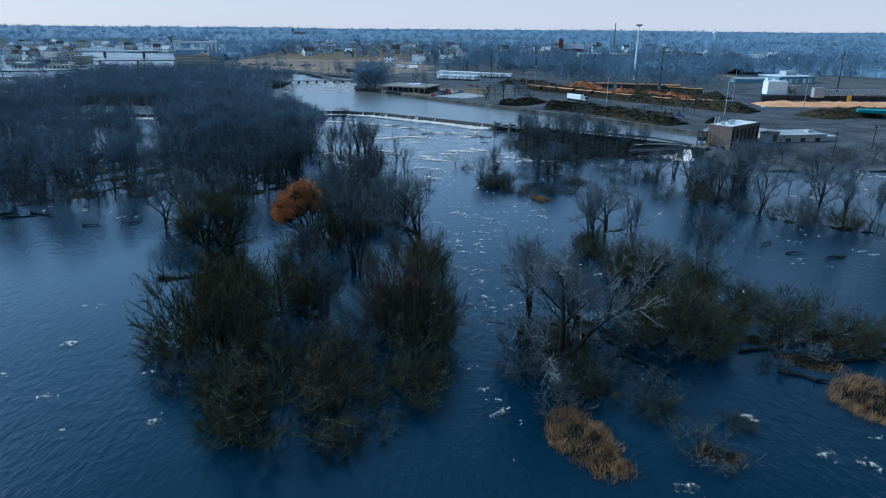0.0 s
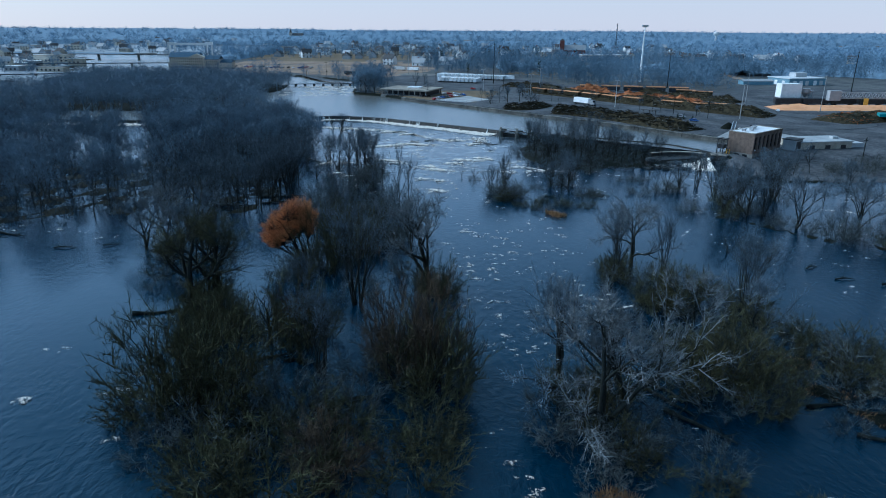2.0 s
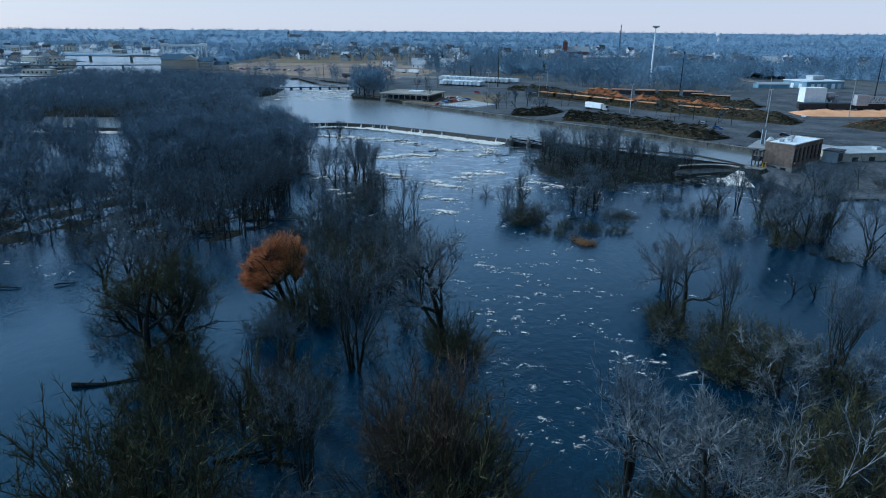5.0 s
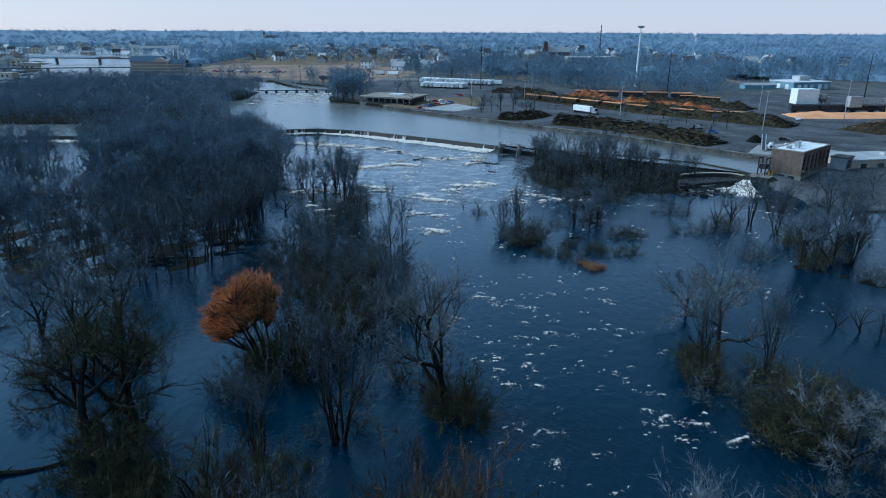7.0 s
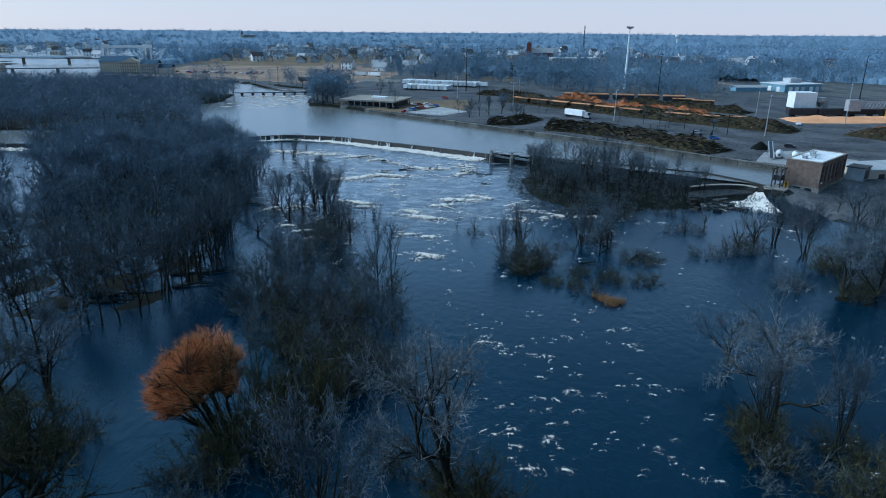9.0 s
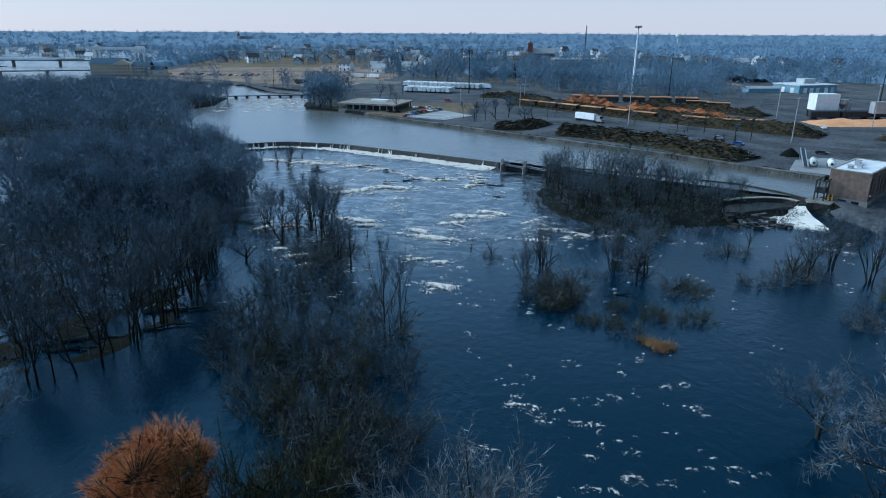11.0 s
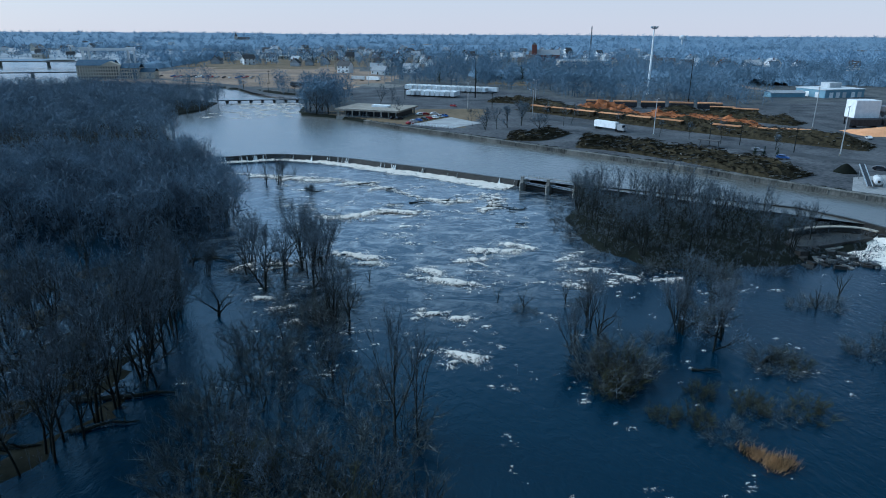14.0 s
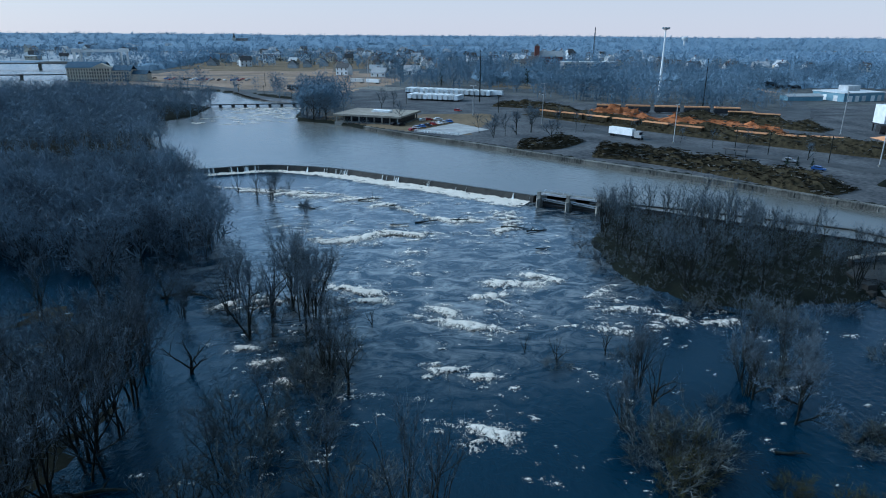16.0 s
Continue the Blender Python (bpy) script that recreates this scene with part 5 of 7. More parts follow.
# low brush that covers the islet down to the water
WIDER = [(80 + (x - 80) * 1.03, 285 + (y - 285) * 1.05) for x, y in ISLET]
spots = np.array([(x, y, max(-0.3, float(land_height(x, y)) - 0.2), 0.13 + 0.27 * rng.random() ** 1.8) for x, y in scatter(rng, WIDER, 430, 1.75)])
low = [bush(150 + i, 10, 15, 13, 5, 7, 0.12) for i in range(3)]
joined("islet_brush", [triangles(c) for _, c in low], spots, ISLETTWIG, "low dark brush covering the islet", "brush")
g = np.random.default_rng(8)
# woods above the dam on the left
spots = np.array([(x, y, 2.2, rng.uniform(0.9, 1.5)) for x, y in scatter(rng, ISLE_C, 1080, 5.8)])
joined("far_wood", [far_tree(200 + i, 264, 0.15, 0.35, 10, 4.6) for i in range(6)], spots, WOODTWIG, "bare grey-brown wood above the dam", "wood")
# undergrowth stems of the flooded wood
stems = []
for poly, n in ((ISLE_B, 2600), (ISLE_A, 3000)):
    px, py = g.uniform(-180, -34, n), g.uniform(178, 356, n)
    ok = inside(px, py, poly)
    stems += [(x, y, 0.0, s) for x, y, s in zip(px[ok], py[ok], g.uniform(0.25, 0.55, ok.sum()))]
joined("undergrowth", [far_tree(230 + i, 12, 0.12, 0.14, 10, 2.0, 0.2) for i in range(4)], np.array(stems), TWIG, "thin bare undergrowth stems in the flooded wood", "undergrowth")


# ---- the yard and town on the far bank ----
def strip(name, pts, width, material, label, lift=0.06):
    """A road laid on the ground along a plan line."""
    line = smooth_line([(x, y, 0) for x, y in pts], 8)
    s = Shape()
    for i, p in enumerate(line):
        d = (line[min(i + 1, len(line) - 1)] - line[max(i - 1, 0)]).normalized()
        for k in (-1, 1):
            x, y = p.x + d.y * k * width / 2, p.y - d.x * k * width / 2
            s.v.append((x, y, max(3.2, float(land_height(x, y))) + lift))
    s.f = [(2 * i, 2 * i + 1, 2 * i + 3, 2 * i + 2) for i in range(len(line) - 1)]
    return whole(name, s, material, label, kind="structure")


strip("road", [(420, 190), (300, 255), (205, 318), (163, 350), (147, 371), (121, 397), (104, 430), (66, 509), (5, 572), (-79, 612), (-130, 700), (-230, 790)], 9, ASPHALT, "grey two-lane road along the bank")
strip("road_yard", [(190, 330), (225, 345), (205, 385), (215, 470), (250, 530), (282, 585)], 12, ASPHALT, "broad wet yard road", 0.12)
strip("road_far", [(-60, 640), (60, 590), (150, 540), (240, 505), (420, 470)], 7, ASPHALT, "road behind the log yard", 0.09)
strip("road_field", [(-240, 860), (-120, 850), (40, 800), (130, 700)], 6, GRAVEL, "pale track across the field")
strip("road_hill", [(300, 640), (330, 760), (390, 860), (380, 960)], 9, FIELD, "sandy track up to the wood", 0.1)
whole("pavement_lot", Shape().prism([(10, 453), (29, 439), (46, 456), (33, 480)], 3.0, 3.3), PALEGRAVEL, "pale gravelled car park beside the pond", kind="structure")
whole("pavement_depot", Shape().prism([(-28, 690), (4, 668), (22, 690), (-10, 718)], 2.9, 3.3), CONCRETE, "pale concrete yard", kind="structure")
whole("pavement_wharf", Shape().prism([(133, 305), (150, 287), (172, 304), (160, 325), (146, 322)], 2.9, 3.28), PALEGRAVEL, "pale concrete apron behind the canal wall", kind="structure")


def mound(name, line, width, height, material, label, category, logs=0, log_mat=None, seed=1):
    """A long uneven heap along a plan line, with logs tumbled over it."""
    r = random.Random(seed)
    path, s, n = smooth_line([(x, y, 0) for x, y in line], 8), Shape(), 13
    for i, p in enumerate(path):
        d = (path[min(i + 1, len(path) - 1)] - path[max(i - 1, 0)]).normalized()
        e = min(1.0, min(i, len(path) - 1 - i) / 2.5)
        for j in range(n):
            a = (j / (n - 1) - 0.5) * 2
            x, y = p.x + d.y * a * width / 2, p.y - d.x * a * width / 2
            bump = 0.75 + 0.55 * noise.noise(Vector((x * 0.16, y * 0.16, seed))) + 0.45 * noise.noise(Vector((x * 0.6, y * 0.6, seed)))
            s.v.append((x, y, 3.0 + height * e * max(0.0, 1 - abs(a) ** 2.2) * bump))
    s.f = [(i * n + j, i * n + j + 1, (i + 1) * n + j + 1, (i + 1) * n + j) for i in range(len(path) - 1) for j in range(n - 1)]
    root = thing(name, label, category)
    part("pile_core", s, material, root, smooth=not logs)
    if logs:
        t = Shape()
        for _ in range(logs * 2):
            i, j = r.randrange(1, len(path) - 1), r.randrange(1, n - 1)
            c = Vector(s.v[i * n + j]).lerp(Vector(s.v[(i + 1) * n + j + r.choice((-1, 0, 1))]), r.random())
            a = r.gauss(0.5, 0.5)
            h = Vector((math.cos(a), math.sin(a), r.gauss(0, 0.16))) * r.uniform(0.5, 1.5)
            c.z += r.uniform(0.0, 0.7)
            w = r.uniform(0.06, 0.17)
            t.tube([c - h, c + h], [w, w * 0.8], 5)
        tagged(part("log_layer", t, log_mat or LOGWOOD, root, "tumbled dark logs"), kind="stuff")
        t = Shape()
        for _ in range(logs // 2):
            i, j = r.randrange(1, len(path) - 1), r.choice((1, 2, 3, 4, 5, 6, 7, 9, 10, 11))
            c = Vector(s.v[i * n + j]).lerp(Vector(s.v[(i + 1) * n + j]), r.random())
            a = r.gauss(0.5, 0.4)
            h = Vector((math.cos(a), math.sin(a), r.gauss(0, 0.1))) * r.uniform(0.5, 1.6)
            c.z += r.uniform(0.1, 0.6)
            t.tube([c - h, c + h], [0.17, 0.12], 5)
        tagged(part("weathered_log_layer", t, GREYLOG, root, "pale weathered logs and broken branches"), kind="stuff")
    return root


mound("log_pile", [(76, 391), (88, 384), (100, 371), (113, 351), (128, 322)], 19, 4.8, LOGWOOD, "long dark heap of logs and bark behind the canal wall", "log pile", 900, None, 1)
mound("log_pile", [(50, 410), (62, 408), (76, 424)], 15, 3.6, LOGWOOD, "rough heap of brush and broken logs", "log pile", 350, None, 2)
mound("log_pile", [(80, 520), (112, 474), (142, 432), (166, 402), (192, 372)], 20, 5.4, LOGWOOD, "long stacked row of dark logs beside the road", "log pile", 520, None, 3)
mound("log_pile", [(150, 492), (182, 470), (206, 440)], 16, 5.0, LOGWOOD, "dark stacked logs at the back of the yard", "log pile", 260, None, 4)
mound("log_pile", [(66, 560), (90, 545), (108, 520)], 12, 4.5, LOGWOOD, "dark row of logs near the trailers", "log pile", 200, None, 5)
mound("bark_pile", [(98, 500), (118, 484), (138, 466), (160, 450), (178, 428)], 13, 5.2, RUSTLOG, "orange-brown bark and lumber heap", "bark pile", 240, RUSTLOG, 6)
mound("bark_pile", [(112, 506), (124, 500), (136, 494)], 12, 6.5, RUSTLOG, "tall rusty-orange bark heap", "bark pile", 60, RUSTLOG, 7)
mound("chip_pile", [(210, 412), (245, 410), (285, 410), (340, 405)], 22, 2.6, CHIPS, "broad pale orange heap of fresh wood chips", "chip pile", 0, None, 8)
mound("bark_pile", [(212, 352), (240, 364), (280, 362), (340, 350)], 26, 4.4, LOGWOOD, "brown weathered bark heap", "bark pile", 150, RUSTLOG, 9)
whole("tarpaulin", Shape().prism([(236, 350), (252, 346), (256, 354), (240, 358)], 6.2, 7.6), TARP, "teal tarpaulin over part of the bark heap", "tarpaulin")


def lumber(i):
    root = thing("lumber_stack", "stack of sawn timber with pale orange top boards", "lumber stack", "lumber stacks")
    part("timber_block", Shape().box(-6.5, 6.5, -1.3, 1.3, -1.0, 1.2), LOGWOOD, root)
    part("cover", Shape().box(-6.6, 6.6, -1.45, 1.45, 1.2, 1.6), CHIPS, root, "pale orange top boards")
    for x in (-4, 0, 4):
        part("strap", Shape().box(x - 0.1, x + 0.1, -1.36, 1.36, -0.9, 1.1), DARKSTEEL, root)
    return root


first = lumber(0)
spots = [(86, 498, -58), (95, 485, -52), (104, 473, -52), (114, 460, -50), (124, 447, -52), (134, 434, -54), (152, 414, -46), (163, 405, -40), (176, 399, -30), (188, 486, -22), (196, 476, -30)]
first.matrix_basis = pose(spots[0][0], spots[0][1], 5.6, 0, 0, spots[0][2])
for x, y, a in spots[1:]:
    copy_thing(first, pose(x, y, 5.8, 0, 0, a))

car_one = thing("railcar", "dark gondola railcar heaped with pale orange wood", "railcar", "railcars")
part("body", Shape().box(-7, 7, -1.5, 1.5, 1.1, 3.6), DARKSTEEL, car_one)
part("load", Shape().prism([(-6.8, -1.4), (6.8, -1.4), (6.8, 1.4), (-6.8, 1.4)], 3.6, 4.3), CHIPS, car_one, "pale orange load")
part("underframe", Shape().box(-6.5, 6.5, -0.8, 0.8, 0.7, 1.1), DARKSTEEL, car_one)
for x in (-5.4, -3.8, 3.8, 5.4):
    part("wheelset", Shape().tube([Vector((x, -1.0, 0.45)), Vector((x, 1.0, 0.45))], [0.45, 0.45], 10), DARKSTEEL, car_one)
car_one.matrix_basis = pose(128, 524, 3.2, 0, 0, -16)
for i in range(1, 5):
    copy_thing(car_one, pose(128 + 15.6 * i, 524 - 4.6 * i, 3.2, 0, 0, -16))
hopper = thing("railcar", "black covered railcar on the siding", "railcar", "black railcars")
part("body", Shape().box(-8, 8, -1.5, 1.5, 1.0, 4.0), DARKSTEEL, hopper)
part("roof", Shape().gable(-8, 8, -1.5, 1.5, 4.1, 4.5, 0.05, 0.15), DARKSTEEL, hopper)
for x in (-6, -4.4, 4.4, 6):
    part("wheelset", Shape().tube([Vector((x, -1.0, 0.45)), Vector((x, 1.0, 0.45))], [0.45, 0.45], 10), DARKSTEEL, hopper)
hopper.matrix_basis = pose(231, 430, 3.2, 0, 0, -2)
for i in range(1, 7):
    copy_thing(hopper, pose(231 + 17.4 * i, 430 - 0.6 * i, 3.2, 0, 0, -2))
for i in range(2):
    copy_thing(hopper, pose(-69 + 15 * i, 673 - 10.5 * i, 3.2, 0, 0, -35))

silo = thing("storage_bin", "tall pale grey sheet-metal storage bin over the rail siding", "storage bin", at=(235, 438, 3.2), turn=-4)
part("bin", Shape().box(-6, 6.5, -4, 4, 4.0, 12.5), WHITEPAINT, silo, "pale sheet-metal bin")
for x in (-5.5, -1.8, 2.3, 6.0):
    for y in (-3.6, 3.6):
        part("leg", Shape().beam((x, y, 0), (x, y, 4.6), 0.5), DARKSTEEL, silo)
part("skirt", Shape().box(-6.3, 6.8, -4.2, 4.2, 3.4, 4.0), DARKSTEEL, silo)
part("cyclone", Shape().cone(11, 0, 4.0, 7.0, 0.4, 2.4, 12).cone(11, 0, 7.0, 9.5, 2.4, 2.4, 12).cone(14.5, 1, 3.5, 8, 1.6, 1.6, 12), STEEL, silo, "rounded steel dust collector")
conv = thing("conveyor", "long steel truss conveyor across the chip yard", "conveyor", at=(256, 424, 3.2), turn=-3)
part("housing", Shape().box(-3, 4, -2, 2, 3.5, 9.5), GREYPAINT, conv, "pale transfer housing")
tr = Shape()
for z in (4.8, 8.4):
    for y in (-1.3, 1.3):
        tr.beam((4, y, z), (76, y, z), 0.3)
for k in range(18):
    for y in (-1.3, 1.3):
        tr.beam((4 + k * 4, y, 4.8), (6 + k * 4, y, 8.4), 0.22).beam((6 + k * 4, y, 8.4), (8 + k * 4, y, 4.8), 0.22)
part("truss", tr, STEEL, conv)
part("belt", Shape().box(4, 76, -0.9, 0.9, 5.0, 5.2), DARKSTEEL, conv)
for x in (18, 40, 62):
    part("leg", Shape().beam((x, 0, 0), (x, 0, 4.8), 0.6), DARKSTEEL, conv)
part("chute", Shape().box(18.5, 21, -2.2, -1.4, -1.0, 5.0), YELLOW, conv, "orange discharge chute")

blue = thing("blue_shed", "pale blue metal industrial building with white doors", "industrial building", at=(308, 570, 3.2), turn=12)
part("wall", Shape().box(0, 36, 0, 26, 0, 5.5), BLUEPAINT, blue)
part("roof", Shape().box(-0.5, 36.5, -0.5, 26.5, 5.5, 6.0), ROOFWHITE, blue)
for x in (4, 10, 16, 24, 30):
    part("door", Shape().box(x, x + 3.4, -0.1, 0, 0, 3.8), WHITEPAINT, blue, "white roller door")
for y in (5, 14):
    part("side_door", Shape().box(-0.1, 0, y, y + 3.4, 0, 3.8), WHITEPAINT, blue, "white roller door")
part("penthouse", Shape().box(16, 27, 12, 20, 6.0, 9.5), GREYPAINT, blue)
low = thing("blue_shed", "small low blue shed beside the yard", "shed", at=(273, 578, 3.2), turn=1)
part("wall", Shape().box(0, 26, 0, 9, 0, 3.2), BLUEPAINT, low)
part("roof", Shape().gable(0, 26, 0, 9, 3.3, 4.6), GREYPAINT, low)


def semi_trailer():
    root = thing("trailer", "white box trailer parked in a row", "trailer", "parked trailers")
    part("box", Shape().box(-1.3, 1.3, -7, 7, 1.1, 4.0), WHITEPAINT, root)
    part("bogie", Shape().box(-1.1, 1.1, -6, -3, 0.4, 1.1), DARKSTEEL, root)
    for x in (-1.0, 1.0):
        for y in (-5.4, -4.0):
            part("wheel", Shape().tube([Vector((x - 0.15, y, 0.5)), Vector((x + 0.15, y, 0.5))], [0.5, 0.5], 10), RUBBER, root)
    part("landing_leg", Shape().box(-0.9, -0.7, 3.6, 3.8, 0, 1.1).box(0.7, 0.9, 3.6, 3.8, 0, 1.1), STEEL, root)
    return root


trailer = semi_trailer()
trailer.matrix_basis = pose(18, 652, 3.2, 0, 0, -22)
for i in range(1, 17):
    copy_thing(trailer, pose(18 + 3.5 * i, 652 - 1.95 * i + rng.uniform(-0.4, 0.4), 3.2, 0, 0, -22 + rng.uniform(-1, 1)))
for i in range(10):
    copy_thing(trailer, pose(18 + 3.3 * i, 604 - 1.6 * i + rng.uniform(-0.4, 0.4), 3.2, 0, 0, -25 + rng.uniform(-1, 1)))
for x, y, a in ((77, 622, 60), (-24, 750, 56), (-10, 742, 56), ):
    ob = copy_thing(trailer, pose(x, y, 3.2, 0, 0, a))
for i, (x, y) in enumerate(((145, 310.5), (149.5, 307.5))):
    tank = thing("storage_tank", "white horizontal steel storage tank on saddles beside the canal wall", "storage tank", "storage tanks", at=(x, y, 3.28), turn=58)
    ring = [(-3.0, 0.4), (-2.85, 0.9), (-2.5, 1.2), (2.5, 1.2), (2.85, 0.9), (3.0, 0.4)]
    part("shell", Shape().tube([Vector((a, 0, 1.7)) for a, _ in ring], [b for _, b in ring], 16), WHITEPAINT, tank, "", True)
    for a in (-1.8, 1.8):
        part("saddle", Shape().box(a - 0.25, a + 0.25, -1.3, 1.3, 0, 1.1), CONCRETE, tank)
    part("manhole", Shape().cone(0, 0, 2.8, 3.15, 0.35, 0.35, 10), STEEL, tank)
heap = thing("gravel_heap", "small dark conical heap of gravel on the apron", "gravel heap", at=(149, 330, 3.25))
cone = Shape()
for k, (rad, h) in enumerate(((3.6, 0.0), (2.7, 0.9), (1.7, 1.9), (0.8, 2.6), (0.15, 2.9))):
    cone.v += [(rad * math.cos(a * 0.3927) * (1 + 0.12 * math.sin(a * 2.7 + k)), rad * math.sin(a * 0.3927) * (1 + 0.12 * math.cos(a * 1.9 + k)), h) for a in range(16)]
cone.f = [(16 * k + a, 16 * k + (a + 1) % 16, 16 * k + 16 + (a + 1) % 16, 16 * k + 16 + a) for k in range(4) for a in range(16)]
part("gravel", cone, MUD, heap, "", True)
ramp = thing("loading_conveyor", "inclined steel loading conveyor on the apron", "conveyor", at=(140, 307, 3.3), turn=62)
part("frame", Shape().beam((0, -0.7, 0.6), (17, -0.7, 4.2), 0.3).beam((0, 0.7, 0.6), (17, 0.7, 4.2), 0.3), STEEL, ramp)
part("belt", Shape().beam((0, 0, 0.7), (17, 0, 4.3), 1.1, 0.1), DARKSTEEL, ramp)
for a in (6, 14):
    part("strut", Shape().beam((a, -0.7, 0), (a, -0.7, 0.6 + a * 0.21), 0.2).beam((a, 0.7, 0), (a, 0.7, 0.6 + a * 0.21), 0.2), STEEL, ramp)
truck = thing("truck", "white articulated lorry on the yard track", "lorry", at=(102, 429, 3.25), turn=32)
part("box", Shape().box(-1.3, 1.3, -5.0, 7.6, 1.2, 4.1), WHITEPAINT, truck)
cab = part("cab", Shape().box(-1.2, 1.2, -8.6, -6.0, 0.8, 3.5).box(-1.1, 1.1, -9.6, -8.6, 0.8, 2.0), GREYPAINT, truck, "grey cab")
part("windscreen", Shape().box(-1.0, 1.0, -8.65, -8.6, 2.1, 3.1), GLASS, cab)
part("chassis", Shape().box(-0.5, 0.5, -8.5, 7, 0.7, 1.1), DARKSTEEL, truck)
for x in (-1.0, 1.0):
    for y in (-8.6, -6.2, -5.2, 5.0, 6.3):
        part("wheel", Shape().tube([Vector((x - 0.16, y, 0.5)), Vector((x + 0.16, y, 0.5))], [0.5, 0.5], 10), RUBBER, truck)

CARS = [surface("car_paint", c, tuple(v * 1.1 for v in c), 2.0, 0.25, 0.0, 0.3, 0.05) for c in ((0.03, 0.03, 0.035), (0.75, 0.75, 0.75), (0.05, 0.10, 0.28), (0.25, 0.03, 0.03), (0.30, 0.31, 0.33))]


def car(paint, label):
    root = thing("car", label, "car", "parked cars")
    b = bmesh.new()
    pts = [(-2.25, 0.35), (2.25, 0.35), (2.3, 0.75), (1.2, 0.95), (0.6, 1.45), (-1.3, 1.48), (-2.1, 0.98), (-2.3, 0.9)]
    vs = [[b.verts.new((x, y, z)) for x, z in pts] for y in (-0.85, 0.85)]
    b.faces.new(vs[0])
    b.faces.new(vs[1][::-1])
    for i in range(8):
        b.faces.new((vs[0][(i + 1) % 8], vs[0][i], vs[1][i], vs[1][(i + 1) % 8]))
    body = part("body", b, paint, root)
    part("side_window", Shape().prism([(-1.3, -0.87), (0.7, -0.87), (0.7, 0.87), (-1.3, 0.87)], 1.0, 1.36), GLASS, body)
    part("windscreen", Shape().beam((0.95, 0, 1.18), (1.0, 0, 1.2), 1.4, 0.4), GLASS, body)
    for x in (-1.4, 1.4):
        for y in (-0.8, 0.8):
            part("wheel", Shape().tube([Vector((x, y - 0.1, 0.32)), Vector((x, y + 0.1, 0.32))], [0.32, 0.32], 10), RUBBER, root)
    return root


cars = [car(p, l) for p, l in zip(CARS, ("parked black saloon car", "parked white saloon car", "parked blue saloon car", "parked dark red saloon car", "parked silver-grey saloon car"))]
lot = [(2, 474, 40), (10, 454, 35), (17, 489, 30), (12, 461, -60), (15, 465, -60), (18, 469, -60), (21, 473, -60), (24, 476, -60), (27, 479, -60), (30, 482, -60), (5, 472, 40), (20, 490, 10), (25, 491, 10), (141, 369, -40), (142, 354, -42), (163, 332, -40), (40, 530, -50), (207, 395, 70)]
for i, (x, y, a) in enumerate(lot):
    k = (i * 3) % 5
    if i < 5:
        cars[k].matrix_basis = pose(x, y, 3.28, 0, 0, a)
    else:
        copy_thing(cars[k], pose(x, y, 3.28, 0, 0, a))
for i in range(60):
    x, y = -250 + (i % 20) * 6.5 + rng.uniform(-1, 1), 800 + (i // 20) * 9 - (i % 20) * 1.2
    if rng.random() < 0.7:
        tagged(copy_thing(cars[i % 5], pose(x, y, 3.2, 0, 0, 80 + rng.uniform(-4, 4))), "", "", "cars by the mill")

fence = thing("fence", "white post and rail fence along the car park", "fence")
for i in range(14):
    x, y = 10.5 + 1.45 * i, 451.5 - 1.02 * i
    part("post", Shape().box(x - 0.1, x + 0.1, y - 0.1, y + 0.1, 3.0, 4.5), WHITEPAINT, fence)
for z in (3.75, 4.3):
    part("rail", Shape().beam((10.5, 451.5, z), (29.4, 438.2, z), 0.1, 0.16), WHITEPAINT, fence)

pav = thing("pavilion", "low flat-roofed pavilion with a deep tan roof on columns", "pavilion", at=(-27, 489, 3.2), turn=-24)
part("roof", Shape().box(-1.5, 35.5, -1.5, 27, 3.3, 4.2), ROOFTAN, pav)
# near-black core paints the shade below the deep roof
part("core", Shape().box(2, 33, 2.5, 25, 0, 3.3), WETCONCRETE, pav, "recessed core, near-black for the shade under the roof")
part("glazing", Shape().box(4, 31, 2.4, 2.5, 0.4, 2.9), GLASS, pav)
part("terrace", Shape().box(-1, 35, -1, 26.5, -2.2, 0.2), CONCRETE, pav)
for i in range(9):
    for y in (-0.6, 26):
        part("column", Shape().box(i * 4.2 - 0.3, i * 4.2 + 0.3, y - 0.3, y + 0.3, 0, 3.3), CONCRETE, pav)
part("roof_unit", Shape().box(14, 24, 12, 16, 4.2, 5.2), WHITEPAINT, pav)

shelter = thing("bus_shelter", "dark open shelter beside the road", "shelter", at=(127, 381, 3.2), turn=-42)
part("roof", Shape().box(-4, 4, -1.4, 1.4, 2.6, 2.9), ROOFDARK, shelter)
for x in (-3.6, 0, 3.6):
    part("post", Shape().box(x - 0.1, x + 0.1, 1.0, 1.2, 0, 2.6), DARKSTEEL, shelter)
part("bench", Shape().box(-3, 3, 0.4, 0.9, 0.4, 0.55), LOGWOOD, shelter)


def lamp_pole(x, y, h, heads, label="tall pale steel yard light pole"):
    root = thing("light_pole", label, "light pole", "yard light poles", at=(x, y, float(max(3.2, land_height(x, y)))), turn=rng.uniform(0, 60))
    part("pole", Shape().cone(0, 0, 0, h, 0.24, 0.12, 8), STEEL, root)
    part("footing", Shape().cone(0, 0, -0.3, 0.6, 0.5, 0.5, 8), CONCRETE, root)
    for k in range(heads):
        s = -1 if k % 2 else 1
        part("lamp_head", Shape().beam((0, 0, h - 0.1 * k), (s * 1.6, 0, h + 0.15), 0.14).box(s * 1.6 - 0.5, s * 1.6 + 0.5, -0.25, 0.25, h + 0.05, h + 0.3), STEEL, root)


